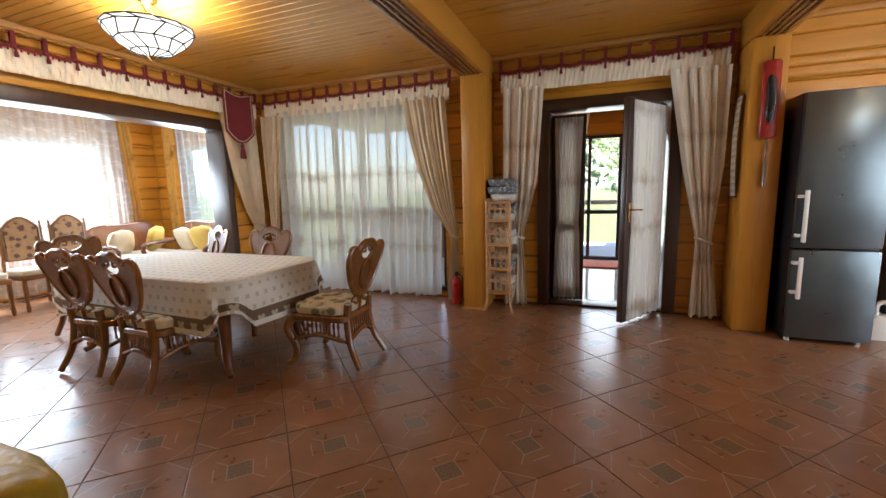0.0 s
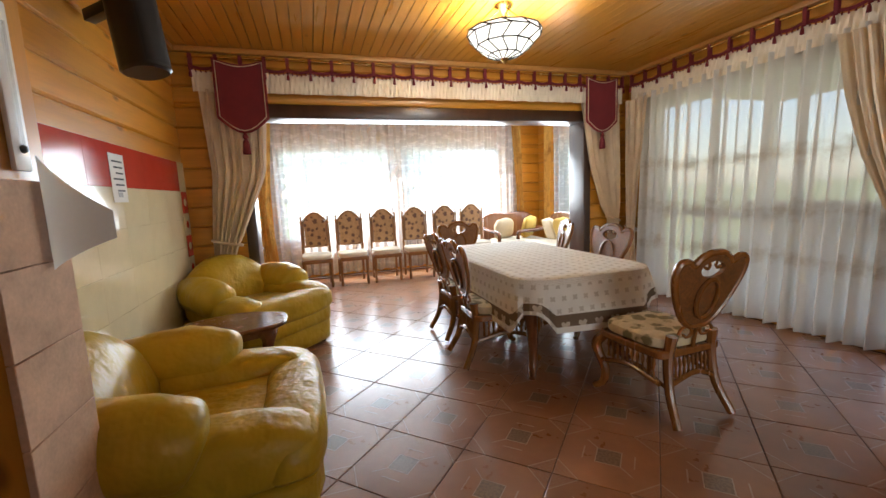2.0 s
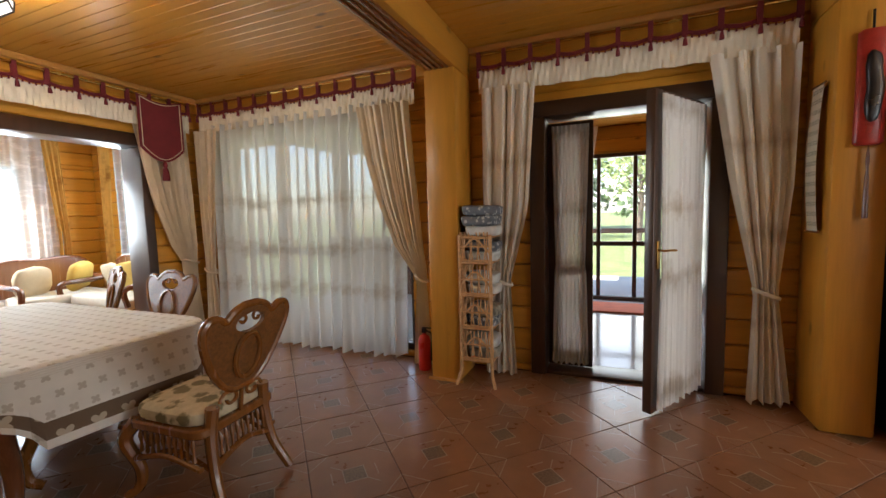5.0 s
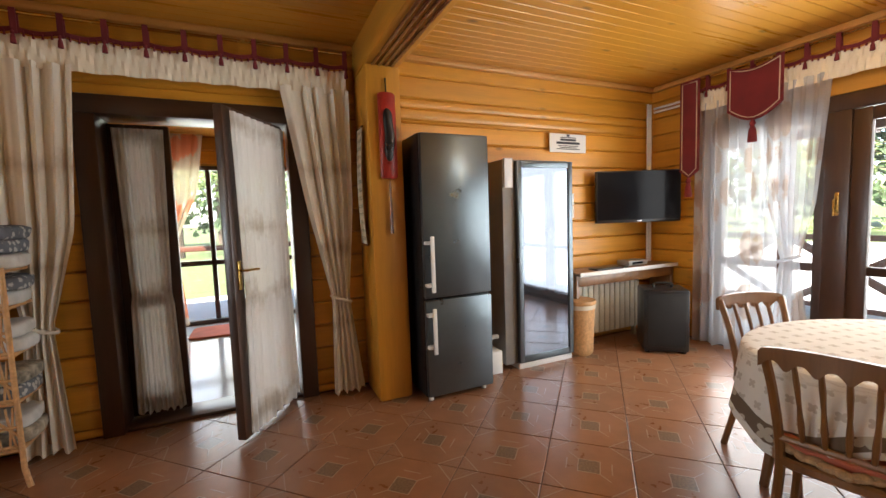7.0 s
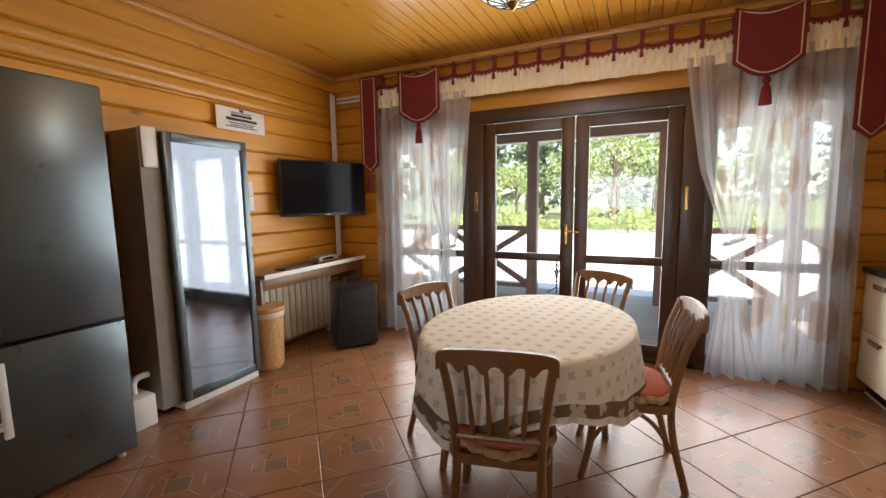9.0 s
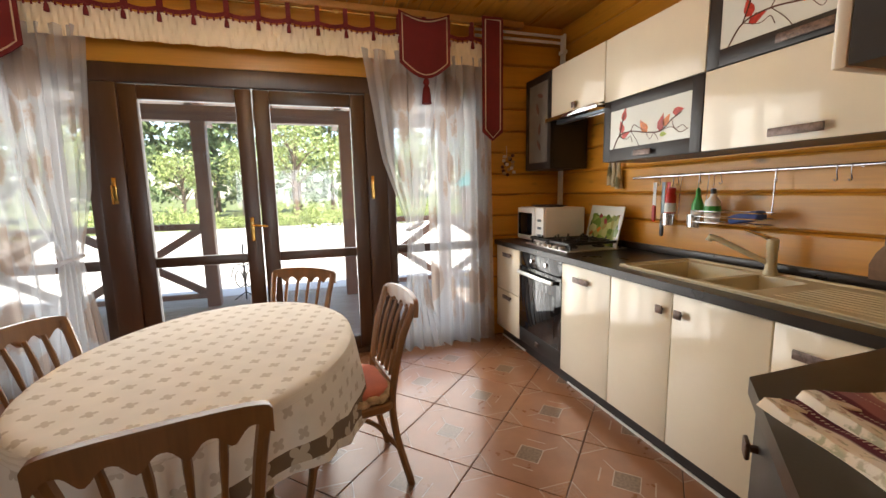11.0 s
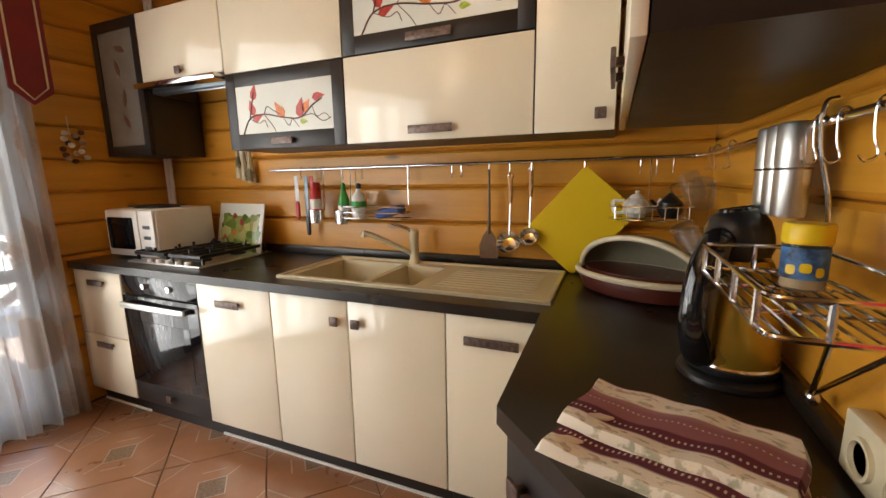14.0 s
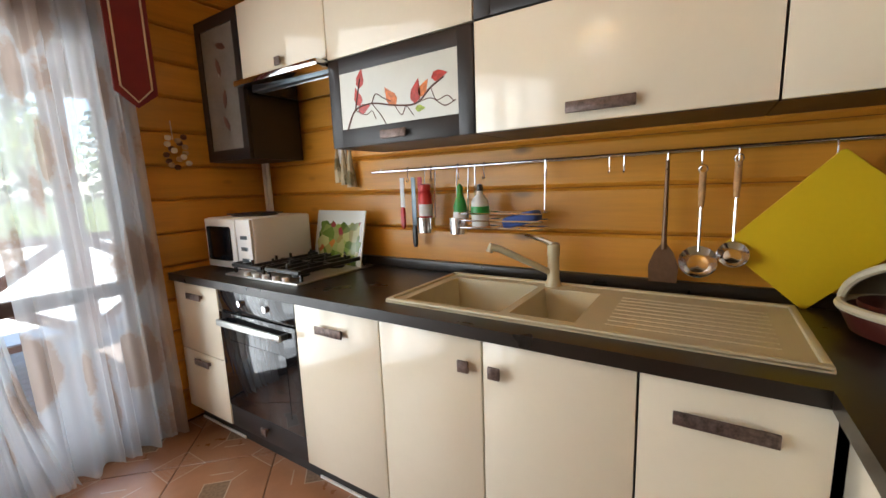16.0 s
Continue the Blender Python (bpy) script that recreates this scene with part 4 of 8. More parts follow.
# ---- dining table and its chairs ----
def cloth_mesh(outline, z, drop, seed, flare=0.05, corner=0.0):
    """A tablecloth: a flat top, then a skirt in soft folds. Returns the top and upper skirt, and the band at its hem."""
    c = Vector((sum(p[0] for p in outline) / len(outline), sum(p[1] for p in outline) / len(outline), 0))
    n = len(outline)
    rnd = random.Random(seed)
    ph = [rnd.uniform(0, 6.28) for _ in range(4)]
    deep = [1 + corner * abs(math.cos(2 * math.pi * 2 * i / n + 0.785 * (corner < 0.4))) ** 3 for i in range(n)]

    def ring(k, grow, zz, wave):
        out = []
        for i, (x, y) in enumerate(outline):
            a = 2 * math.pi * i / n
            d = Vector((x, y, 0)) - c
            f = math.sin(9 * a + ph[0]) + 0.6 * math.sin(17 * a + ph[1]) + 0.5 * math.sin(5 * a + ph[2])
            p = c + d * k + d.normalized() * (grow + wave * f)
            out.append(Vector((p.x, p.y, z - 0.008 + (zz - z + 0.008) * deep[i] if zz < z - 0.01 else zz)))
        return out

    rows = [ring(k, 0, z, 0) for k in (0.05, 0.3, 0.55, 0.8, 0.94, 0.985)] + [ring(1, 0.004, z - 0.008, 0)]
    for k in range(1, 10):
        t = k / 9
        rows.append(ring(1, 0.010 + flare * t, z - 0.008 - drop * t, 0.022 * t))

    def build(rs, cap):
        bm = bmesh.new()
        lay = bm.loops.layers.uv.verify()
        grid = [[bm.verts.new(p) for p in r] for r in rs]
        run = [0.0]
        for i in range(n):
            run.append(run[-1] + (Vector((*outline[(i + 1) % n], 0)) - Vector((*outline[i], 0))).length)
        for j in range(len(grid) - 1):
            for i in range(n):
                k = (i + 1) % n
                f = bm.faces.new((grid[j][i], grid[j + 1][i], grid[j + 1][k], grid[j][k]))
                for lp, (jj, ii, s) in zip(f.loops, ((j, i, i), (j + 1, i, i), (j + 1, k, i + 1), (j, k, i + 1))):
                    p = grid[jj][ii].co
                    lp[lay].uv = (p.x, p.y) if p.z > z - 0.01 else (run[s], p.z)
        if cap:
            f = bm.faces.new([v for v in grid[0]][::-1])
            for lp in f.loops:
                lp[lay].uv = lp.vert.co.xy
        bmesh.ops.recalc_face_normals(bm, faces=bm.faces)
        return bm

    return build(rows[:13], True), build(rows[12:15], False), build(rows[14:], False)


dt = thing("dining_table", pose(1.3, 5.03, 0), "long wooden dining table with carved legs under a cloth", "table")
part("tabletop", slab(bmesh.new(), rounded(0, 0, 1.96, 1.06, 0.2), 0.70, 0.742, 0.008), "walnut", dt)
part("apron", cube(-0.82, 0.82, -0.4, 0.4, 0.60, 0.70, 0.01), "walnut", dt)
for sx in (-1, 1):
    for sy in (-1, 1):
        line = smooth_line([(sx * 0.78, sy * 0.36, 0.66), (sx * 0.83, sy * 0.41, 0.5), (sx * 0.78, sy * 0.37, 0.25), (sx * 0.79, sy * 0.38, 0.08), (sx * 0.85, sy * 0.42, 0.025)])
        part("leg", tube(bmesh.new(), line, [0.055 - 0.032 * k / (len(line) - 1) for k in range(len(line))], 10), "walnut", dt)
tc = thing("tablecloth", pose(1.3, 5.03, 0.742), "cream tablecloth with small grey flowers and a brown border", "tablecloth")
hi, lo, hem = cloth_mesh(rounded(0, 0, 1.98, 1.08, 0.21), 0.012, 0.215, 3, 0.05, 0.7)
part("cloth", hi, "cloth", tc)
part("border", lo, "cloth_band", tc, "brown patterned border")
part("hem", hem, "cloth", tc)


def rattan_chair(m, label, group):
    """A carved rattan chair that faces its own +y: scrolled back, padded seat, spindles under the seat."""
    ch = thing("dining_chair", m, label, "chair", group)
    w, d = 0.23, 0.23
    part("seat_frame", slab(bmesh.new(), rounded(0, 0, 2 * w + 0.02, 2 * d + 0.02, 0.06), 0.375, 0.42, 0.008), "rattan", ch)
    part("seat", pillow(bmesh.new(), (2 * w, 2 * d, 0.09), 4.5, m=pose(0, 0.005, 0.455)), "seat_print", ch, "cream seat pad with a leaf print")
    for s in (-1, 1):
        ln = smooth_line([(s * 0.2, d - 0.02, 0.4), (s * 0.235, d + 0.03, 0.31), (s * 0.2, d - 0.01, 0.16), (s * 0.205, d + 0.0, 0.06), (s * 0.24, d + 0.045, 0.02)])
        part("leg", tube(bmesh.new(), ln, [0.036 - 0.014 * k / (len(ln) - 1) for k in range(len(ln))], 9), "rattan", ch)
        ln = smooth_line([(s * 0.155, -d + 0.0, 0.5), (s * 0.165, -d + 0.01, 0.36), (s * 0.18, -d - 0.02, 0.18), (s * 0.21, -d - 0.10, 0.02)])
        part("leg", tube(bmesh.new(), ln, [0.031 - 0.009 * k / (len(ln) - 1) for k in range(len(ln))], 9), "rattan", ch)
        part("stretcher", tube(bmesh.new(), smooth_line([(s * 0.2, d - 0.02, 0.2), (s * 0.185, 0, 0.27), (s * 0.175, -d - 0.01, 0.2)]), 0.011, 6), "rattan", ch)
        scroll = [(s * (0.2 - 0.0), d - 0.05 - 0.1 * t, 0.325 + 0.03 * math.sin(9 * t) - 0.02 * t) for t in [k / 12 for k in range(13)]]
        part("scroll", tube(bmesh.new(), scroll, 0.010, 6), "rattan", ch)
    for k in range(9):
        x = -0.13 + 0.26 * k / 8
        part("spindle", tube(bmesh.new(), [(x, -d - 0.005, 0.375), (x, -d - 0.008, 0.345), (x, -d - 0.01, 0.31), (x, -d - 0.012, 0.265)], [0.006, 0.012, 0.006, 0.011], 6), "rattan", ch)
    part("apron_bow", tube(bmesh.new(), smooth_line([(-0.17, -d - 0.01, 0.225), (0, -d - 0.02, 0.275), (0.17, -d - 0.01, 0.225)]), 0.016, 7), "rattan", ch)
    for s in (-1, 1):
        for k in range(10):
            y = -0.18 + 0.34 * k / 9
            part("spindle", tube(bmesh.new(), [(s * 0.225, y, 0.375), (s * 0.226, y, 0.345), (s * 0.225, y, 0.31), (s * 0.225, y, 0.265)], [0.006, 0.012, 0.006, 0.011], 6), "rattan", ch)
        part("apron_bow", tube(bmesh.new(), smooth_line([(s * 0.225, -0.22, 0.235), (s * 0.23, 0, 0.27), (s * 0.225, 0.21, 0.22)]), 0.015, 7), "rattan", ch)

    def lean(z):
        return -d - 0.005 - 0.24 * max(0, z - 0.45) ** 1.15

    half = [(0.0, 0.55), (0.06, 0.555), (0.13, 0.605), (0.195, 0.70), (0.24, 0.80), (0.255, 0.875), (0.235, 0.925), (0.185, 0.93), (0.14, 0.905), (0.10, 0.94), (0.05, 0.962), (0.0, 0.965)]
    dense = [(p.x, p.y) for p in smooth_line([(x, z, 0) for x, z in half], 5)]
    ring = dense + [(-x, z) for x, z in dense[-2:0:-1]]
    rim = [(x, lean(z), z) for x, z in ring]
    part("back_frame", tube(bmesh.new(), rim + rim[:2], 0.019, 8), "rattan", ch)
    bm = bmesh.new()
    cx, cz = 0, 0.78
    hole = [(0.088 * math.cos(a), 0.875 + 0.045 * math.sin(a)) for a in [math.atan2(z - 0.875, x) for x, z in ring]]
    mid = [((x + hx) / 2, (z + hz) / 2) for (x, z), (hx, hz) in zip(ring, hole)]
    front = [[(x, lean(z) + 0.012, z) for x, z in r] for r in (ring, mid, hole)]
    back = [[(x, lean(z) - 0.012, z) for x, z in r] for r in (hole, mid, ring)]
    loft(bm, front + back, cap=False)
    bmesh.ops.recalc_face_normals(bm, faces=bm.faces)
    part("backrest", bm, "weave", ch, "woven cane back panel")
    oval = [(0.075 * math.cos(a), lean(0.71 + 0.11 * math.sin(a)) - 0.020, 0.71 + 0.11 * math.sin(a)) for a in [2 * math.pi * k / 24 for k in range(25)]]
    part("oval_moulding", tube(bmesh.new(), oval, 0.013, 6), "rattan", ch)
    oval = [(0.075 * math.cos(a), lean(0.71 + 0.11 * math.sin(a)) + 0.020, 0.71 + 0.11 * math.sin(a)) for a in [2 * math.pi * k / 24 for k in range(25)]]
    part("oval_moulding", tube(bmesh.new(), oval, 0.011, 6), "rattan", ch)
    crest = bmesh.new()
    for s in (-1, 1):
        sp = [(s * (0.045 + 0.035 * math.cos(a) * (1 - a / 9)), lean(0.9), 0.895 + 0.032 * math.sin(a) * (1 - a / 9)) for a in [k * 0.45 for k in range(15)]]
        tube(crest, sp, 0.008, 6)
    part("crest_carving", crest, "rattan", ch)
    low = bmesh.new()
    for s in (-1, 1):
        sp = [(s * (0.07 + 0.06 * math.cos(a) * (1 - a / 9)), lean(0.5) - 0.005, 0.51 + 0.045 * math.sin(a) * (1 - a / 9)) for a in [k * 0.45 for k in range(15)]]
        tube(low, sp, 0.009, 6)
    tube(low, [(0, lean(0.42), 0.42), (0, lean(0.56), 0.57)], 0.012, 6)
    part("splat_carving", low, "rattan", ch)
    return ch


first = rattan_chair(pose(2.64, 5.2, 0, 0, 0, 93), "carved brown rattan dining chair with a printed seat pad", "chairs round the dining table")
for x, y, a in ((0.96, 4.62, 3), (1.62, 4.58, -2), (0.02, 4.98, -92), (0.38, 5.72, 160), (1.35, 5.62, 183)):
    copy_thing(first, pose(x, y, 0, 0, 0, a))


def tall_chair(m):
    """A high-backed chair with turned posts and an upholstered arched back, facing its own +y."""
    ch = thing("side_chair", m, "tall brown wooden chair with a flowered back, against the windows", "chair", "chairs along the bay windows")
    part("seat", pillow(bmesh.new(), (0.44, 0.42, 0.09), 5, m=pose(0, 0, 0.47)), "pale_seat", ch, "cream upholstered seat")
    part("seat_frame", cube(-0.22, 0.22, -0.21, 0.21, 0.38, 0.435, 0.008), "oak", ch)
    for s in (-1, 1):
        part("leg", lathe(bmesh.new(), [(0.016, 0), (0.024, 0.05), (0.015, 0.12), (0.025, 0.3), (0.022, 0.38)], 10, (s * 0.195, 0.185, 0)), "oak", ch)
        part("leg", tube(bmesh.new(), [(s * 0.19, -0.225, 0.0), (s * 0.19, -0.2, 0.4)], 0.02, 8), "oak", ch)
        part("back_post", lathe(bmesh.new(), [(0.02, 0.4), (0.016, 0.5), (0.022, 0.56), (0.014, 0.62), (0.019, 0.8), (0.014, 0.94), (0.024, 0.98), (0.012, 1.02), (0.018, 1.05), (0.004, 1.08)], 10, (s * 0.2, -0.21, 0)), "oak", ch)
        part("side_stretcher", tube(bmesh.new(), [(s * 0.195, 0.185, 0.12), (s * 0.19, -0.21, 0.12)], 0.011, 6), "oak", ch)
    part("cross_stretcher", tube(bmesh.new(), [(-0.195, 0.0, 0.12), (0.195, 0.0, 0.12)], 0.011, 6), "oak", ch)
    arch = [(-0.155, 0.60), (-0.155, 0.98)] + [(-0.155 + 0.31 * k / 10, 0.98 + 0.13 * math.sin(math.pi * k / 10)) for k in range(1, 10)] + [(0.155, 0.98), (0.155, 0.60)]
    rim = [(x * 1.12, -0.21, z + (0.012 if z > 0.9 else 0)) for x, z in arch]
    part("back_frame", tube(bmesh.new(), rim + rim[:1], 0.02, 8), "oak", ch)
    bm = bmesh.new()
    loft(bm, [[(x, -0.232, z) for x, z in arch], [(x, -0.19, z) for x, z in arch]])
    bmesh.ops.recalc_face_normals(bm, faces=bm.faces)
    lay = bm.loops.layers.uv.verify()
    for f in bm.faces:
        for lp in f.loops:
            lp[lay].uv = (lp.vert.co.x + 0.055, lp.vert.co.z)
    part("backrest", bm, "back_print", ch, "brown flowered upholstery")
    return ch


t1 = tall_chair(pose(-1.93, 3.27, 0, 0, 0, -90))
for y, a in ((3.8, -88), (4.33, -92), (4.87, -90), (5.4, -91), (5.9, -89)):
    copy_thing(t1, pose(-1.93, y, 0, 0, 0, a))


def settee(m, w, label):
    st = thing("settee", m, label, "sofa", "carved settees in the bay corner")
    part("frame", cube(-w / 2, w / 2, -0.32, 0.34, 0.2, 0.34, 0.015), "walnut", st)
    part("seat", pillow(bmesh.new(), (w - 0.1, 0.62, 0.16), 6, m=pose(0, 0.02, 0.41)), "pale_seat", st, "cream seat cushion")
    back = [(-w / 2, 0.45), (-w / 2, 0.84)] + [(-w / 2 + w * k / 12, 0.86 + 0.06 * math.sin(math.pi * k / 12) + 0.02 * math.sin(3 * math.pi * k / 12)) for k in range(1, 12)] + [(w / 2, 0.84), (w / 2, 0.45)]
    bm = bmesh.new()
    loft(bm, [[(x, -0.36, z) for x, z in back], [(x, -0.31, z) for x, z in back]])
    bmesh.ops.recalc_face_normals(bm, faces=bm.faces)
    part("backrest", bm, "walnut", st)
    rim = [(x, -0.335, z) for x, z in back[1:-1]]
    part("crest_rail", tube(bmesh.new(), rim, 0.028, 8), "walnut", st)
    for s in (-1, 1):
        part("armrest", tube(bmesh.new(), smooth_line([(s * w / 2, -0.34, 0.66), (s * w / 2, 0, 0.63), (s * w / 2, 0.28, 0.62), (s * w / 2, 0.35, 0.56), (s * w / 2, 0.32, 0.4)]), 0.032, 8), "walnut", st)
        for y in (-0.3, 0.31):
            part("leg", tube(bmesh.new(), [(s * (w / 2 - 0.04), y, 0.22), (s * (w / 2 - 0.02), y, 0.0)], [0.035, 0.022], 8), "walnut", st)
    return st


settee(pose(-2.1, 6.75, 0, 0, 0, -90), 1.0, "carved dark wooden settee with a cream seat")
settee(pose(-1.2, 7.0, 0, 0, 0, 180), 1.3, "carved dark wooden settee with a cream seat")
for x, y, z, rz, mt, lb in ((-2.1, 6.5, 0.66, -80, "beige_cushion", "beige square cushion on the settee"), (-2.0, 6.95, 0.68, -60, "gold_cushion", "mustard square cushion on the settee"),
                            (-1.5, 7.08, 0.66, 170, "beige_cushion", "beige square cushion on the settee"), (-1.05, 7.05, 0.69, 190, "gold_cushion", "mustard square cushion on the settee")):
    tagged(part("cushion", pillow(bmesh.new(), (0.40, 0.13, 0.38), 3.4, m=pose(x, y, z, -16, 8, rz), wrinkle=0.10), mt), lb, "cushion", "settee cushions")


# ---- yellow armchairs and their little table ----
def armchair(m, label):
    """A plump leather armchair that faces its own +y: a banded base, a full-width seat roll and stuffed arms lying on it."""
    ac = thing("armchair", m, label, "armchair", "yellow leather armchairs")
    part("base", pillow(bmesh.new(), (0.94, 0.90, 0.24), 8, m=pose(0, 0.0, 0.135), wrinkle=0.015), "yellow_leather", ac)
    part("base_band", pillow(bmesh.new(), (0.98, 0.95, 0.17), 6, m=pose(0, 0.005, 0.285), wrinkle=0.02), "yellow_leather", ac)
    part("seat", pillow(bmesh.new(), (0.60, 0.78, 0.24), 4.0, m=pose(0, 0.05, 0.37, 3, 0, 0), wrinkle=0.06), "yellow_leather", ac)
    part("front_roll", pillow(bmesh.new(), (0.97, 0.26, 0.23), 3.2, 36, 14, m=pose(0, 0.375, 0.425), wrinkle=0.05), "yellow_leather", ac)
    for s in (-1, 1):
        part("side_roll", pillow(bmesh.new(), (0.29, 0.90, 0.26), 3.0, 30, 14, m=pose(s * 0.345, 0.03, 0.445), wrinkle=0.05), "yellow_leather", ac)
        bm = bmesh.new()
        line = smooth_line([(s * 0.35, -0.42, 0.57), (s * 0.375, -0.25, 0.575), (s * 0.385, -0.10, 0.57), (s * 0.385, 0.02, 0.545), (s * 0.375, 0.10, 0.515)], 8)
        n = len(line) - 1
        swell = [(0.135 + 0.035 * math.sin(math.pi * min(1.0, k / n * 0.95)) ** 0.8) * (1.0 if k < n - 6 else (1 - ((k - n + 6) / 6.4) ** 2) ** 0.5) for k in range(n + 1)]
        tube(bm, line, swell, 22, 0.92)
        for v in bm.verts:
            v.co *= 1 + 0.012 * noise.noise(v.co * 14)
        part("armrest", bm, "yellow_leather", ac, "stuffed leather arm cushion")
    bm = bmesh.new()
    rows = []
    for j in range(17):
        v = j / 16
        ring = []
        for k in range(64):
            a = 2 * math.pi * k / 64
            cx = math.copysign(abs(math.cos(a)) ** 0.55, math.cos(a))
            sy = math.copysign(abs(math.sin(a)) ** 0.8, math.sin(a))
            sw = math.sin(math.pi * (0.1 + 0.87 * v)) ** 0.42
            x = 0.47 * cx * sw
            pleat = 1 + (0.09 * (abs(math.cos(x * 13.0)) - 0.6)) * (1 if sy > 0 else 0.1)
            y = -0.31 + 0.16 * sy * sw * pleat - 0.13 * v
            z = 0.36 + 0.49 * v - 0.17 * (x / 0.47) ** 2 * v
            ring.append((x, y, z))
        rows.append(ring)
    loft(bm, rows)
    part("backrest", bm, "yellow_leather", ac, "pleated leather back", 60)
    for s in (-1, 1):
        for y in (-0.32, 0.36):
            part("foot", lathe(bmesh.new(), [(0.025, 0.0), (0.03, 0.03)], 10, (s * 0.38, y, 0)), "black", ac)
    return ac


a1 = armchair(pose(0.64, 2.73, 0, 0, 0, -46), "plump mustard yellow leather armchair in the corner")
copy_thing(a1, pose(2.695, 2.73, 0, 0, 0, 1))
st = thing("side_table", pose(1.52, 2.68, 0), "small polished oval side table with curved legs", "table")
ov = [(0.26 * math.cos(a) * (1 + 0.03 * math.cos(6 * a)), 0.35 * math.sin(a) * (1 + 0.03 * math.cos(6 * a))) for a in [2 * math.pi * k / 60 for k in range(60)]]
part("tabletop", slab(bmesh.new(), ov, 0.485, 0.515, 0.009), "walnut", st)
part("apron", slab(bmesh.new(), [(x * 0.8, y * 0.8) for x, y in ov], 0.43, 0.485), "walnut", st)
part("moulding", slab(bmesh.new(), [(x * 0.9, y * 0.9) for x, y in ov], 0.47, 0.486, 0.005), "walnut", st)
for k in range(4):
    a = math.pi / 4 + k * math.pi / 2
    c, s = math.cos(a) * 0.2, math.sin(a) * 0.28
    part("leg", tube(bmesh.new(), smooth_line([(c, s, 0.46), (c * 1.15, s * 1.1, 0.39), (c * 0.75, s * 0.8, 0.19), (c * 1.05, s * 1.05, 0.02)]), [0.036 - 0.0008 * i for i in range(19)], 8, 1.4), "walnut", st)
part("shelf", slab(bmesh.new(), [(x * 0.6, y * 0.6) for x, y in ov], 0.13, 0.15, 0.005), "walnut", st)


# ---- pendant lamps ----
def pendant(m):
    """A faceted leaded-glass bowl on three chains."""
    lp = thing("pendant_lamp", m, "lit leaded white glass bowl lamp on chains", "lamp", "pendant lamps")
    n, prof = 12, [(0.035, 0.0), (0.13, 0.03), (0.22, 0.095), (0.285, 0.17), (0.29, 0.195)]
    rings = [[(r * math.cos(2 * math.pi * (k + 0.5 * (j % 2) * (j < 4)) / n), r * math.sin(2 * math.pi * (k + 0.5 * (j % 2) * (j < 4)) / n), z) for k in range(n)] for j, (r, z) in enumerate(prof)]
    bm = bmesh.new()
    loft(bm, rings, cap=False)
    sh = part("shade", bm, "lamp_glass", lp, "lit white glass facets", sharp=5)
    sh.visible_shadow = False
    bm = bmesh.new()
    for ring in rings[1:]:
        tube(bm, ring + ring[:1], 0.006, 5)
    for a, b in zip(rings, rings[1:]):
        for k in range(n):
            tube(bm, [a[k], b[k]], 0.0055, 5)
    part("leading", bm, "came", lp)
    part("finial", lathe(bmesh.new(), [(0.004, -0.035), (0.018, -0.022), (0.03, -0.005), (0.038, 0.004), (0.01, 0.01)], 12), "brass", lp)
    for k in range(3):
        a = 2 * math.pi * k / 3
        part("chain", tube(bmesh.new(), [(0.27 * math.cos(a), 0.27 * math.sin(a), 0.19), (0.03 * math.cos(a), 0.03 * math.sin(a), 0.37)], 0.005, 6), "brass", lp)
    part("canopy", lathe(bmesh.new(), [(0.012, 0.3), (0.03, 0.35), (0.07, 0.38), (0.075, 0.398)], 16), "brass", lp)
    return lp


l1 = pendant(pose(1.5, 4.78, 2.352))
copy_thing(l1, pose(7.5, 4.72, 2.352))

# ---- kitchen units ----
def bar_handle(x, z, w, y, parent, flip=False):
    """A flat hammered bar on two pegs."""
    bm = bmesh.new()
    box(bm, x - w / 2, x + w / 2, y + 0.016, y + 0.024, z - 0.017, z + 0.017, 0.003)
    for s in (-1, 1):
        box(bm, x + s * w * 0.36 - 0.006, x + s * w * 0.36 + 0.006, y, y + 0.017, z - 0.008, z + 0.008)
    return part("handle", bm, "handle", parent, "hammered pewter bar handle")


def knob(x, z, y, parent):
    bm = bmesh.new()
    box(bm, x - 0.02, x + 0.02, y + 0.016, y + 0.026, z - 0.02, z + 0.02, 0.004)
    box(bm, x - 0.006, x + 0.006, y, y + 0.017, z - 0.006, z + 0.006)
    return part("knob", bm, "handle", parent, "square hammered pewter knob")


YF = 2.69


def base_unit(x0, x1, label, fronts, top=0.858):
    """A floor cabinet whose doors face the room. fronts: (z0, z1) of each."""
    u = thing("base_cabinet", pose(x0, 2.08, 0), label, "cabinet", "kitchen base cabinets")
    w = x1 - x0
    part("body", cube(0.002, w - 0.002, 0, 0.585, 0.1, top), "wenge", u)
    part("plinth", cube(0, w, 0.02, 0.545, 0.0, 0.1), "wenge", u)
    part("strip", cube(0, w, 0.545, 0.552, 0.0, 0.012), "white", u, "pale sealing strip at the floor")
    out = []
    for z0, z1 in fronts:
        out.append(part("door", cube(0.002, w - 0.002, 0.59, 0.61, z0, z1, 0.003), "cream_gloss", u, "cream gloss front"))
    return u, out


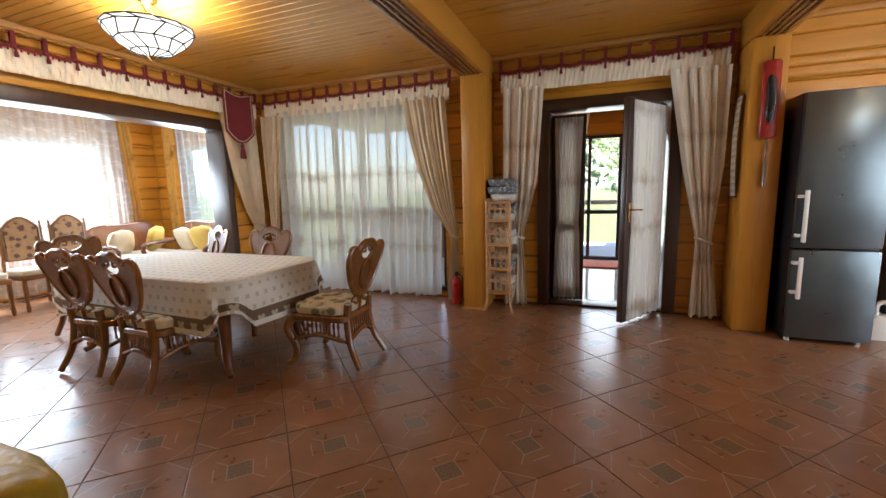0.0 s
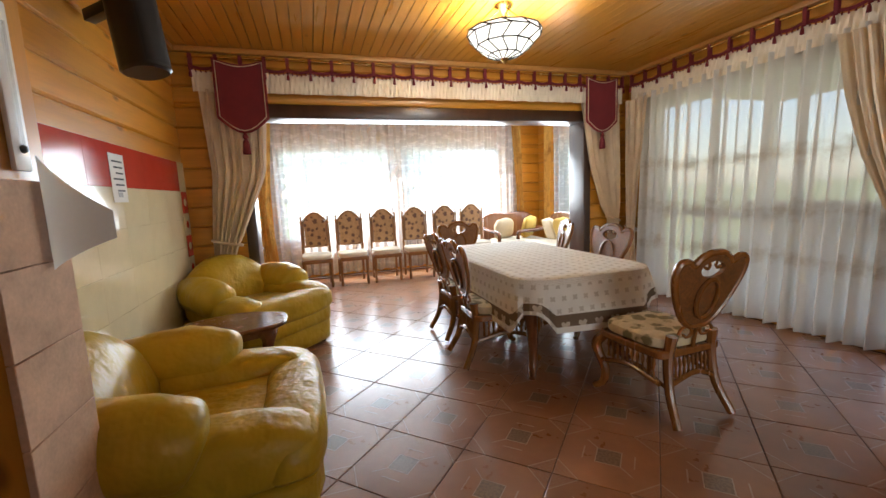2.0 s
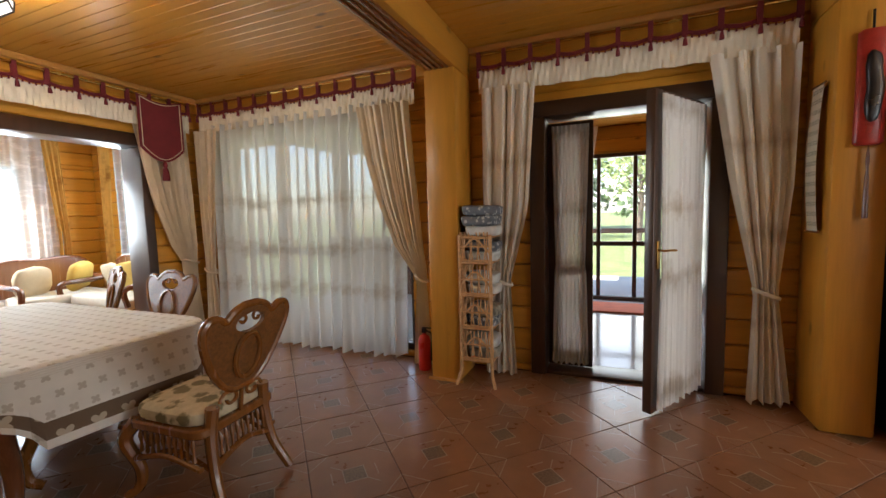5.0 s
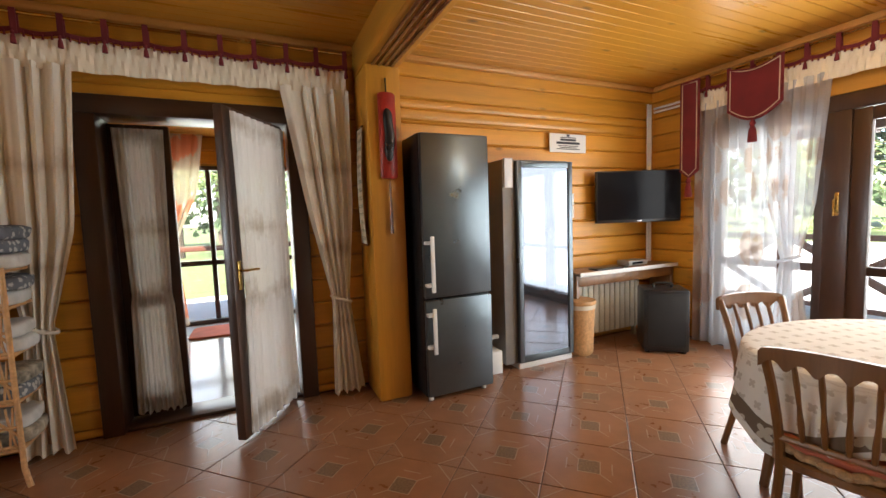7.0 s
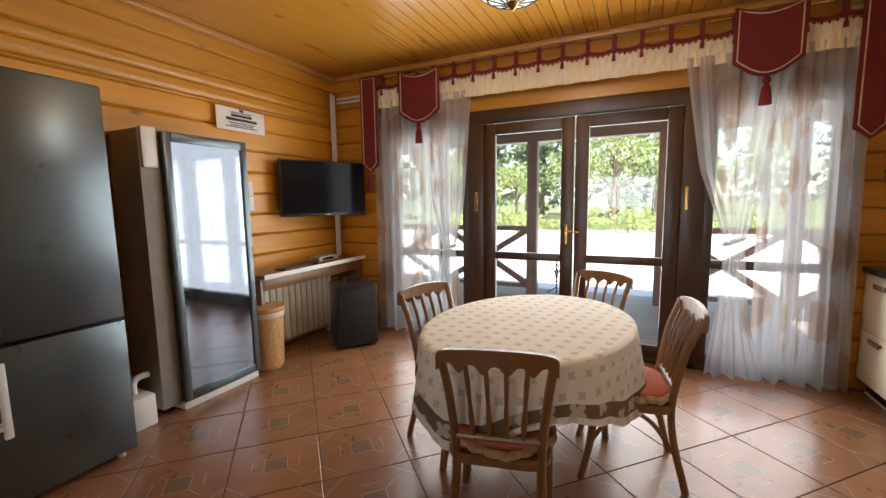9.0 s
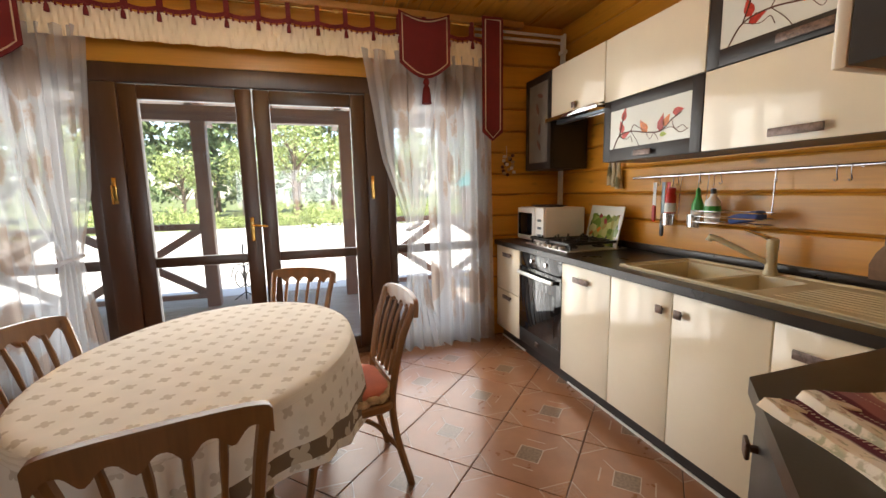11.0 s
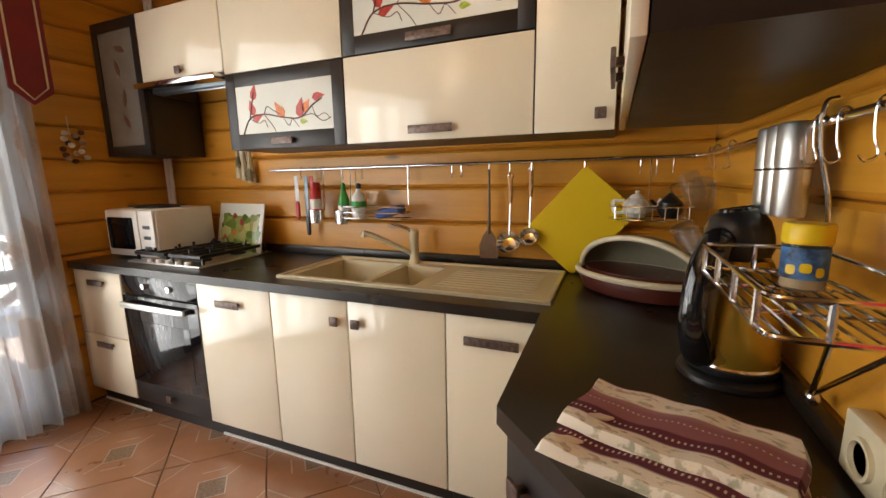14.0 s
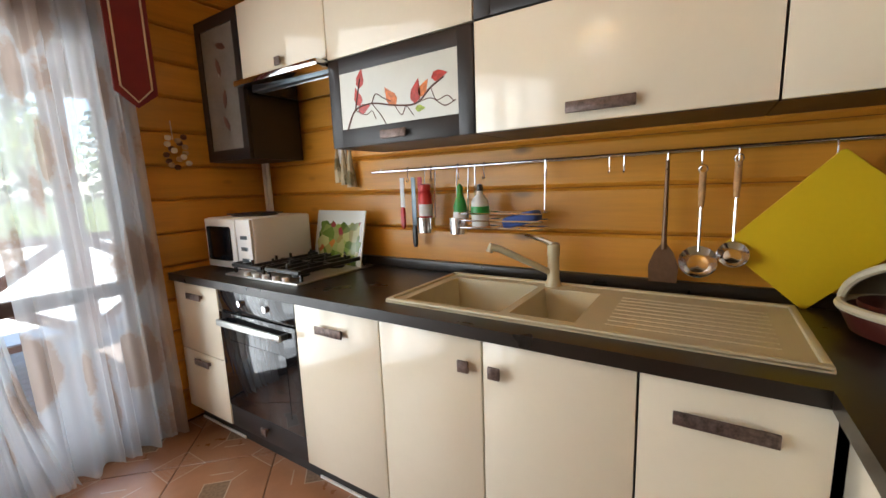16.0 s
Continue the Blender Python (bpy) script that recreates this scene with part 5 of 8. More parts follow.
F = YF - 2.08
u, (d1, d2) = base_unit(8.712, 9.145, "cream gloss cabinet with two deep drawers", ((0.115, 0.465), (0.47, 0.852)))
bar_handle(0.2, 0.42, 0.14, F, d1)
bar_handle(0.2, 0.79, 0.14, F, d2)
u, (d1,) = base_unit(7.64, 8.112, "cream gloss kitchen base cabinet", ((0.115, 0.852),))
bar_handle(0.25, 0.77, 0.15, F, d1)
u, (d1,) = base_unit(7.225, 7.638, "cream gloss cabinet under the sink", ((0.115, 0.852),), 0.70)
knob(0.055, 0.765, F, d1)
u, (d1,) = base_unit(6.79, 7.223, "cream gloss cabinet under the sink", ((0.115, 0.852),), 0.70)
knob(0.385, 0.765, F, d1)
u, (d1,) = base_unit(6.42, 6.788, "cream gloss corner base cabinet", ((0.115, 0.852),))
bar_handle(0.19, 0.765, 0.2, F, d1)

ov = thing("built_in_oven", pose(8.114, 2.08, 0), "black glass built-in oven with a steel handle", "oven")
part("body", cube(0, 0.596, 0, 0.585, 0.1, 0.858), "wenge", ov)
part("plinth", cube(0, 0.596, 0.02, 0.545, 0, 0.1), "wenge", ov)
part("control_panel", cube(0.002, 0.594, 0.585, 0.607, 0.745, 0.852, 0.003), "black_glass", ov)
part("glass_door", cube(0.002, 0.594, 0.585, 0.612, 0.235, 0.74, 0.004), "black_glass", ov)
part("window", cube(0.08, 0.516, 0.611, 0.6145, 0.3, 0.6, 0.001), "black_glass", ov)
part("drawer", cube(0.002, 0.594, 0.585, 0.607, 0.115, 0.23, 0.003), "wenge", ov)
knob(0.29, 0.18, 0.607, ov)
bm = cube(0.05, 0.546, 0.645, 0.658, 0.685, 0.715, 0.004)
part("handle", bm, "satin", ov, "brushed steel bar handle")
for x in (0.05, 0.526):
    part("handle_end", cube(x, x + 0.02, 0.611, 0.646, 0.687, 0.713, 0.003), "black", ov)
for x in (0.2, 0.4):
    part("dial", turned(lathe(bmesh.new(), [(0.017, 0), (0.016, 0.014), (0.004, 0.016)], 14), pose(x, 0.607, 0.80, -90, 0, 0)), "chrome", ov)

# west run below the worktop, with its end cut on the slant
wr = thing("end_cabinet", pose(5.87, 2.69, 0), "dark wooden end cabinet with a slanted front", "cabinet")
slant = [(0.004, -0.6), (0.52, -0.6), (0.52, 0.585), (0.004, 1.13)]
part("body", slab(bmesh.new(), slant, 0.1, 0.858), "wenge", wr)
part("plinth", slab(bmesh.new(), [(x * 0.94, y * 0.95) for x, y in slant], 0, 0.1), "wenge", wr)
fr = part("door", cube(0, 0.72, 0, 0.018, 0.115, 0.852, 0.002), "wenge", wr)
fr.matrix_local = pose(0.525, 0.60, 0, 0, 0, 133.5)
knob(0.06, 0.77, 0.018, fr).rotation_euler = (0, 0, 0)
fr.scale = (1, -1, 1)
sd = part("side_front", cube(0.521, 0.539, 0.02, 0.58, 0.115, 0.852, 0.002), "cream_gloss", wr, "cream gloss side front")

wt = thing("worktop", pose(0, 0, 0.86), "dark stone-look worktop running round the corner", "worktop")
wo = [(5.872, 2.055), (9.15, 2.055), (9.15, 2.71), (6.44, 2.71), (6.43, 3.3), (5.872, 3.875)]
SX0, SX1, SY0, SY1 = 6.42, 7.66, 2.12, 2.62
bm = bmesh.new()
for a in ([(5.872, 2.055), (SX0 + 0.02, 2.055), (SX0 + 0.02, 2.71), (5.872, 2.71)], [(SX1 - 0.02, 2.055), (9.15, 2.055), (9.15, 2.71), (SX1 - 0.02, 2.71)],
          [(SX0 + 0.02, 2.055), (SX1 - 0.02, 2.055), (SX1 - 0.02, SY0 + 0.02), (SX0 + 0.02, SY0 + 0.02)], [(SX0 + 0.02, SY1 - 0.02), (SX1 - 0.02, SY1 - 0.02), (SX1 - 0.02, 2.71), (SX0 + 0.02, 2.71)],
          [(5.872, 2.71), (6.44, 2.71), (6.43, 3.3), (5.872, 3.875)]):
    slab(bm, a, 0.0, 0.04)
bmesh.ops.remove_doubles(bm, verts=bm.verts, dist=0.0005)
part("top", bm, "worktop", wt)
part("upstand", cube(5.9, 9.15, 2.053, 2.085, 0.0405, 0.09, 0.006), "worktop", wt)
part("upstand", cube(5.872, 5.9, 2.053, 3.84, 0.0405, 0.075, 0.006), "worktop", wt)

sk = thing("sink", pose(0, 0, 0.9), "beige granite double sink with a ribbed drainer", "sink")
bowls = [(7.22, 7.60, SY0 + 0.07, SY1 - 0.05, 0.17), (6.98, 7.19, SY0 + 0.09, SY1 - 0.06, 0.11)]
xs = [SX0, 6.98, 7.19, 7.22, 7.60, SX1]
deck = 0.008
for xa, xb in zip(xs, xs[1:]):
    bw = [b for b in bowls if abs(b[0] - xa) < 1e-6]
    if bw:
        _, _, ya, yb, dp = bw[0]
        part("deck", cube(xa, xb, SY0, ya, -0.004, deck), "sink", sk)
        part("deck", cube(xa, xb, yb, SY1, -0.004, deck), "sink", sk)
        bm = bmesh.new()
        v = [[(xa, ya, deck), (xb, ya, deck), (xb, yb, deck), (xa, yb, deck)], [(xa + 0.02, ya + 0.02, -dp), (xb - 0.02, ya + 0.02, -dp), (xb - 0.02, yb - 0.02, -dp), (xa + 0.02, yb - 0.02, -dp)]]
        rows = [[bm.verts.new(p) for p in r] for r in v]
        for i in range(4):
            j = (i + 1) % 4
            bm.faces.new((rows[0][i], rows[1][i], rows[1][j], rows[0][j]))
        bm.faces.new(rows[1])
        part("bowl", bm, "sink", sk)
    else:
        part("deck", cube(xa, xb, SY0, SY1, -0.004, deck), "sink", sk)
for b in ((SX0, SX1, SY0, SY0 + 0.02), (SX0, SX1, SY1 - 0.02, SY1), (SX0, SX0 + 0.02, SY0 + 0.02, SY1 - 0.02), (SX1 - 0.02, SX1, SY0 + 0.02, SY1 - 0.02)):
    part("rim", cube(b[0], b[1], b[2], b[3], 0.0, 0.016, 0.005), "sink", sk)
for k in range(9):
    y = SY0 + 0.1 + k * 0.038
    part("rib", cube(6.50, 6.90, y, y + 0.012, deck - 0.002, deck + 0.002, 0.001, 1), "sink", sk)
for x, y, z in ((7.41, 2.37, -0.168), (7.085, 2.38, -0.108)):
    part("drain", lathe(bmesh.new(), [(0.04, 0.0), (0.038, 0.004), (0.01, 0.002)], 18, (x, y, z)), "chrome", sk)

tp = thing("tap", pose(7.17, 2.165, 0.908), "chrome and beige kitchen mixer tap with a long spout", "tap")
part("body", lathe(bmesh.new(), [(0.032, 0), (0.03, 0.012), (0.024, 0.03), (0.022, 0.12), (0.025, 0.125), (0.024, 0.17), (0.01, 0.178)], 18), "sink", tp)
part("spout", tube(bmesh.new(), [(0, 0.0, 0.05), (0.06, 0.05, 0.09), (0.17, 0.13, 0.16), (0.2, 0.15, 0.17), (0.205, 0.155, 0.15)], [0.013, 0.013, 0.014, 0.017, 0.015], 10), "sink", tp)
part("lever", tube(bmesh.new(), [(0, 0, 0.165), (0.03, 0.02, 0.185), (0.1, 0.05, 0.21)], [0.016, 0.01, 0.006], 8), "chrome", tp)

hb = thing("gas_hob", pose(8.47, 2.36, 0.9), "steel four-burner gas hob with black grates", "hob")
part("plate", cube(-0.29, 0.29, -0.25, 0.25, 0, 0.012, 0.005), "satin", hb)
for x in (-0.15, 0.13):
    for y in (-0.11, 0.12):
        part("burner", lathe(bmesh.new(), [(0.045, 0.01), (0.045, 0.022), (0.032, 0.024), (0.032, 0.032), (0.005, 0.034)], 16, (x, y, 0)), "black", hb)
for x in (-0.15, 0.13):
    bm = bmesh.new()
    for y in (-0.21, 0.01, 0.22):
        box(bm, x - 0.125, x + 0.125, y - 0.008, y + 0.008, 0.044, 0.062, 0.002, 1)
    for xx in (-0.12, -0.04, 0.04, 0.12):
        box(bm, x + xx - 0.007, x + xx + 0.007, -0.21, 0.22, 0.046, 0.066, 0.002, 1)
    for xx in (-0.12, 0.12):
        for y in (-0.2, 0.21):
            box(bm, x + xx - 0.006, x + xx + 0.006, y - 0.006, y + 0.006, 0.011, 0.045)
    for y in (-0.11, 0.12):
        for dx, dy in ((0.07, 0), (-0.07, 0), (0, 0.07), (0, -0.07)):
            box(bm, x + dx - 0.006, x + dx + 0.006, y + dy - 0.006, y + dy + 0.006, 0.05, 0.082, 0.002, 1)
    part("grate", bm, "black", hb)
for k in range(5):
    part("knob", lathe(bmesh.new(), [(0.017, 0.012), (0.016, 0.03), (0.004, 0.032)], 12, (-0.19 + k * 0.075, 0.235, 0)), "white", hb)


# ---- wall cabinets ----
def wall_unit(name, x0, x1, z0, z1, label):
    u = thing(name, pose(x0, 2.07, z0), label, "cabinet", "kitchen wall cabinets")
    part("body", cube(0.001, x1 - x0 - 0.001, 0, 0.32, 0.001, z1 - z0 - 0.001), "wenge", u)
    return u


def cream_door(u, w, h):
    return part("door", cube(0.002, w - 0.002, 0.322, 0.342, 0.002, h - 0.002, 0.003), "cream_gloss", u, "cream gloss front")


def painted_door(u, w, h, seed):
    """A dark framed glass flap painted with a red flowering twig."""
    rim = 0.065
    dr = part("door", cube(0.002, w - 0.002, 0.322, 0.336, 0.002, h - 0.002, 0.002), "wenge", u, "dark framed flap door")
    for x0, x1, z0, z1 in ((0.002, rim, 0.002, h - 0.002), (w - rim, w - 0.002, 0.002, h - 0.002), (rim, w - rim, 0.002, rim + 0.012), (rim, w - rim, h - rim, h - 0.002)):
        part("rim", cube(x0, x1, 0.3355, 0.342, z0, z1, 0.001), "wenge", dr)
    part("painted_glass", slab(bmesh.new(), rounded(0, 0, w - 2 * rim + 0.01, h - 2 * rim - 0.002, 0.02), 0, 0.012), "opal", dr, "white glass painted with red flowers").matrix_local = pose(w / 2, 0.340, h / 2 + 0.006, 90, 0, 0)
    # seen from the room x runs to the left, so the twig is laid out in mirrored x
    ww, hh = w - 2 * rim, h - 2 * rim
    at = lambda p, q: (w - rim - p * ww, 0.3405, rim + q * hh)
    tw = bmesh.new()
    tube(tw, [Vector(p) for p in smooth_line([at(0.05, 0.02), at(0.14, 0.35), at(0.3, 0.42), at(0.5, 0.33), at(0.68, 0.3), at(0.8, 0.5), at(0.9, 0.62)])], 0.0035, 5)
    tube(tw, smooth_line([at(0.14, 0.35), at(0.17, 0.6), at(0.2, 0.86)]), 0.003, 5)
    tube(tw, smooth_line([at(0.68, 0.3), at(0.8, 0.34), at(0.9, 0.2), at(0.98, 0.26)]), 0.002, 5)
    tube(tw, smooth_line([at(0.3, 0.42), at(0.38, 0.2), at(0.42, 0.05)]), 0.0018, 5)
    tube(tw, smooth_line([at(0.3, 0.42), at(0.34, 0.56), at(0.40, 0.48), at(0.47, 0.4)]), 0.0022, 5)
    tube(tw, smooth_line([at(0.5, 0.33), at(0.56, 0.16), at(0.6, 0.28), at(0.66, 0.12)]), 0.0016, 5)
    tube(tw, smooth_line([at(0.14, 0.35), at(0.24, 0.25), at(0.30, 0.3), at(0.33, 0.16)]), 0.0018, 5)
    tube(tw, smooth_line([at(0.80, 0.5), at(0.84, 0.3), at(0.92, 0.34), at(0.97, 0.24)]), 0.0016, 5)
    part("painted_twig", tw, "twig", dr)
    for p, q, a, sc, mt in ((0.2, 0.85, 80, 1, "bud_red"), (0.17, 0.55, 110, 1, "bud_red"), (0.22, 0.36, 20, 0.9, "bud_red"), (0.47, 0.46, 130, 1.15, "bud_orange"), (0.68, 0.47, 80, 1.15, "bud_red"),
                            (0.74, 0.5, 60, 0.9, "bud_orange"), (0.86, 0.66, 10, 0.9, "bud_red"), (0.71, 0.22, 0, 0.6, "leaf_green")):
        bm = bmesh.new()
        L, Wd = 0.066 * sc * hh / 0.22, 0.025 * sc * hh / 0.22
        pts = [(-L / 2, 0), (-L * 0.3, Wd * 0.7), (-L * 0.05, Wd * 0.8), (L * 0.3, Wd * 0.45), (L * 0.62, Wd * 0.2), (L * 0.4, -Wd * 0.2), (L * 0.05, -Wd * 0.75), (-L * 0.3, -Wd * 0.7)]
        slab(bm, pts, 0, 0.0022)
        x, y, z = at(p, q)
        part("painted_bud", bm, mt, dr).matrix_local = pose(x, y, z) @ pose(0, 0, 0, 90, 0, 0) @ pose(0, 0, 0, 0, 0, 180 - a)
    return dr



YU = 0.342
u = wall_unit("hood_cabinet", 8.10, 8.73, 1.89, 2.26, "cream gloss wall cabinet above the cooker hood")
knob(0.31, 0.04, YU, cream_door(u, 0.63, 0.37))
u = wall_unit("wall_cabinet", 7.377, 8.098, 1.874, 2.26, "cream gloss wall cabinet")
cream_door(u, 0.721, 0.386)
u = wall_unit("glazed_wall_cabinet", 7.377, 8.098, 1.5, 1.872, "dark wall cabinet with a flower-painted glass flap")
d = painted_door(u, 0.721, 0.372, 1)
bar_handle(0.36, 0.035, 0.13, YU, d)
u = wall_unit("glazed_wall_cabinet", 6.532, 7.375, 1.874, 2.26, "dark wall cabinet with a flower-painted glass flap")
d = painted_door(u, 0.843, 0.386, 2)
bar_handle(0.42, 0.035, 0.2, YU, d)
u = wall_unit("wall_cabinet", 6.532, 7.375, 1.5, 1.872, "cream gloss wall cabinet with a lift-up flap")
bar_handle(0.42, 0.045, 0.2, YU, cream_door(u, 0.843, 0.372))
u = wall_unit("corner_wall_cabinet", 6.245, 6.53, 1.5, 2.26, "cream gloss corner wall cabinet")
knob(0.05, 0.06, YU, cream_door(u, 0.285, 0.76))

u = thing("end_wall_cabinet", pose(5.875, 2.415, 1.5), "wall cabinet with cream front and dark side", "cabinet", "kitchen wall cabinets")
part("body", cube(0, 0.335, 0, 1.06, 0.0, 0.76), "wenge", u)
d = part("door", cube(0.337, 0.357, -0.006, 1.06, -0.002, 0.758, 0.003), "cream_gloss", u, "cream gloss front")
h = bmesh.new()
box(h, 0.372, 0.382, 0.53, 0.74, 0.04, 0.078, 0.003)
box(h, 0.356, 0.373, 0.56, 0.575, 0.05, 0.066)
box(h, 0.356, 0.373, 0.695, 0.71, 0.05, 0.066)
part("handle", h, "handle", d, "hammered pewter bar handle")
u = thing("corner_display_cabinet", pose(8.732, 2.07, 1.5), "black wall cabinet with a painted glass door", "cabinet", "kitchen wall cabinets")
part("body", cube(0, 0.41, 0, 0.32, 0, 0.76), "wenge", u)
d = cube(0.002, 0.05, 0.322, 0.342, 0.002, 0.758)
box(d, 0.36, 0.408, 0.322, 0.342, 0.002, 0.758)
box(d, 0.05, 0.36, 0.322, 0.342, 0.002, 0.06)
box(d, 0.05, 0.36, 0.322, 0.342, 0.70, 0.758)
d = part("door", d, "wenge", u)
part("painted_glass", cube(0.05, 0.36, 0.328, 0.336, 0.06, 0.70), "grey_glass", d, "grey glass painted with brown twigs")
for z, a in ((0.2, 60), (0.33, 100), (0.5, 75), (0.6, 20)):
    bm = bmesh.new()
    slab(bm, [(-0.05, 0), (-0.02, 0.018), (0.02, 0.014), (0.05, 0), (0.02, -0.016), (-0.02, -0.014)], 0, 0.002)
    part("painted_bud", bm, "twig", d).matrix_local = pose(0.2 + 0.03 * math.sin(z * 30), 0.338, z) @ pose(0, 0, 0, 90, 0, 0) @ pose(0, 0, 0, 0, 0, a)

hd = thing("cooker_hood", pose(8.102, 2.07, 1.84), "slim steel cooker hood under the cabinet", "hood")
part("body", cube(0.005, 0.62, 0, 0.30, 0, 0.045, 0.004), "steel", hd)
part("visor", cube(0.0, 0.625, 0.29, 0.40, 0.012, 0.04, 0.005), "chrome", hd, "brushed steel visor")
part("filter", cube(0.05, 0.58, 0.03, 0.27, -0.006, 0.001), "chrome", hd)

# ---- on the worktop ----
mw = thing("microwave_oven", pose(8.84, 2.36, 0.9), "white microwave oven beside the hob", "microwave")
part("case", cube(-0.23, 0.21, -0.2, 0.16, 0.012, 0.29, 0.012), "white", mw)
part("door", cube(-0.09, 0.2, 0.16, 0.178, 0.02, 0.285, 0.006), "white", mw)
part("window", cube(-0.05, 0.17, 0.177, 0.181, 0.06, 0.245, 0.01), "screen", mw)
part("control_panel", cube(-0.222, -0.095, 0.16, 0.174, 0.02, 0.285, 0.004), "white", mw)
for k in range(3):
    part("button", cube(-0.19, -0.13, 0.172, 0.177, 0.06 + 0.06 * k, 0.08 + 0.06 * k, 0.003), "steel", mw)
for x in (-0.19, 0.17):
    part("foot", cube(x, x + 0.03, -0.15, 0.12, 0, 0.013), "black", mw)
pt = thing("wire_trivet", pose(8.86, 2.34, 1.19), "black wire trivet on the microwave", "trivet")
for k in range(5):
    part("wire", tube(bmesh.new(), [(-0.13, -0.09 + 0.045 * k, 0.012), (0.13, -0.09 + 0.045 * k, 0.012)], 0.004, 6), "black", pt)
part("ring", tube(bmesh.new(), [(0.14 * math.cos(a), 0.11 * math.sin(a), 0.006) for a in [2 * math.pi * k / 24 for k in range(25)]], 0.006, 6), "black", pt)


def veg_board():
    n = Nodes("vegetable_print_glass")
    v = n.coords()
    vo = n.add("TexVoronoi", Scale=21.0)
    n.join(v, vo.inputs["Vector"])
    pick = n.add("SeparateColor")
    n.join(vo.outputs["Color"], pick.inputs[0])
    col = n.ramp(pick.outputs[0], [(0.0, (0.05, 0.09, 0.015)), (0.25, (0.16, 0.24, 0.04)), (0.45, (0.45, 0.42, 0.16)), (0.6, (0.08, 0.13, 0.02)), (0.75, (0.30, 0.34, 0.08)), (0.9, (0.22, 0.03, 0.04)), (1.0, (0.5, 0.18, 0.03))])
    sep = n.add("SeparateXYZ")
    n.join(n.coords(), sep.inputs[0])
    edge = n.math("LESS_THAN", n.math("ADD", n.math("ABSOLUTE", sep.outputs[0]), n.math("MULTIPLY", n.noise(v, 12, 2), 0.1)), 0.22)
    edge = n.math("MULTIPLY", edge, n.math("LESS_THAN", n.math("ADD", sep.outputs[2], n.math("MULTIPLY", n.noise(v, 14, 2), 0.12)), 0.30))
    n.base(n.mix(edge, (0.62, 0.64, 0.58), col))
    n.set(Roughness=0.12)
    return n.m


M["veg"] = veg_board()
vb = part("glass_board", cube(-0.2, 0.2, -0.004, 0.004, 0, 0.31, 0.002), "veg")
vb.matrix_world = pose(8.385, 2.19, 0.9, 12, 0, -4)
tagged(vb, "glass chopping board printed with vegetables, leaning", "chopping board")

mit = bmesh.new()
for k in range(3):
    tube(mit, smooth_line([(8.44 - 0.05 * k, 2.075, 1.55), (8.43 - 0.05 * k, 2.085, 1.44), (8.42 - 0.045 * k, 2.08, 1.36 - 0.015 * k)]), [0.006 + 0.002 * i for i in range(13)], 7)
gl = thing("oven_glove", pose(8.39, 2.06, 1.36), "printed oven glove hanging by the hood", "oven glove")
part("glove", turned(mit, gl.matrix_world.inverted()), "seat_print", gl)
bm = cube(-0.02, 0.05, 0.005, 0.012, 0.1, 0.22, 0.002)
part("cloth", bm, "paper", gl, "white cloth")

# ---- hanging rail ----
def hook(parent, x, y, z, d=0.05, r=0.0025):
    return part("hook", tube(bmesh.new(), smooth_line([(x, y - 0.008, z + 0.008), (x, y + 0.002, z + 0.014), (x, y + 0.010, z + 0.004), (x, y + 0.008, z - d * 0.6), (x, y + 0.002, z - d), (x, y + 0.014, z - d - 0.008), (x, y + 0.022, z - d)], 4), r, 6), "chrome", parent)


rl = thing("hanging_rail", pose(0, 0, 0), "chrome kitchen rail along both walls", "rail")
part("bar", tube(bmesh.new(), [(8.16, 2.1, 1.4), (5.97, 2.1, 1.415)], 0.008, 10), "chrome", rl)
part("bar", tube(bmesh.new(), [(5.92, 2.15, 1.415), (5.92, 3.62, 1.43)], 0.008, 10), "chrome", rl)
part("elbow", tube(bmesh.new(), smooth_line([(5.97, 2.1, 1.415), (5.935, 2.105, 1.415), (5.92, 2.15, 1.415)]), 0.009, 10), "chrome", rl)
for x in (8.1, 7.3, 6.9, 6.15):
    part("bracket", tube(bmesh.new(), [(x, 2.05, 1.405), (x, 2.1, 1.405)], 0.007, 8), "chrome", rl)
for y in (2.4, 3.0, 3.55):
    part("bracket", tube(bmesh.new(), [(5.87, y, 1.42), (5.92, y, 1.42)], 0.007, 8), "chrome", rl)
for x in (7.92, 7.78, 7.63, 7.5, 7.22, 6.98, 6.93, 6.79, 6.69, 6.59, 6.36, 6.14, 6.08, 6.02):
    hook(rl, x, 2.1, 1.402)
for y in (2.28, 2.36, 2.55, 3.12, 3.2, 3.3, 3.36, 3.44):
    hk = hook(rl, 0, 0, 0, 0.06, 0.002)
    hk.matrix_local = pose(5.92, y, 1.425, 0, 0, -90)

def knife(x, handle_mat, blade_mat, label, h=0.22):
    k = thing("knife", pose(x, 2.105, 1.385 - h), label, "knife", "knives on the rail")
    part("blade", cube(-0.013, 0.013, 0, 0.003, 0.1, h - 0.02, 0.001), blade_mat, k)
    part("grip", pillow(bmesh.new(), (0.024, 0.018, 0.11), 4, m=pose(0, 0.002, 0.05)), handle_mat, k)
    return k


knife(7.96, "red", "white", "kitchen knife with a red grip on the rail", 0.27)
knife(7.89, "black", "steel", "large black kitchen knife on the rail", 0.36)
knife(7.85, "red", "red", "red peeler hanging on the rail", 0.2)


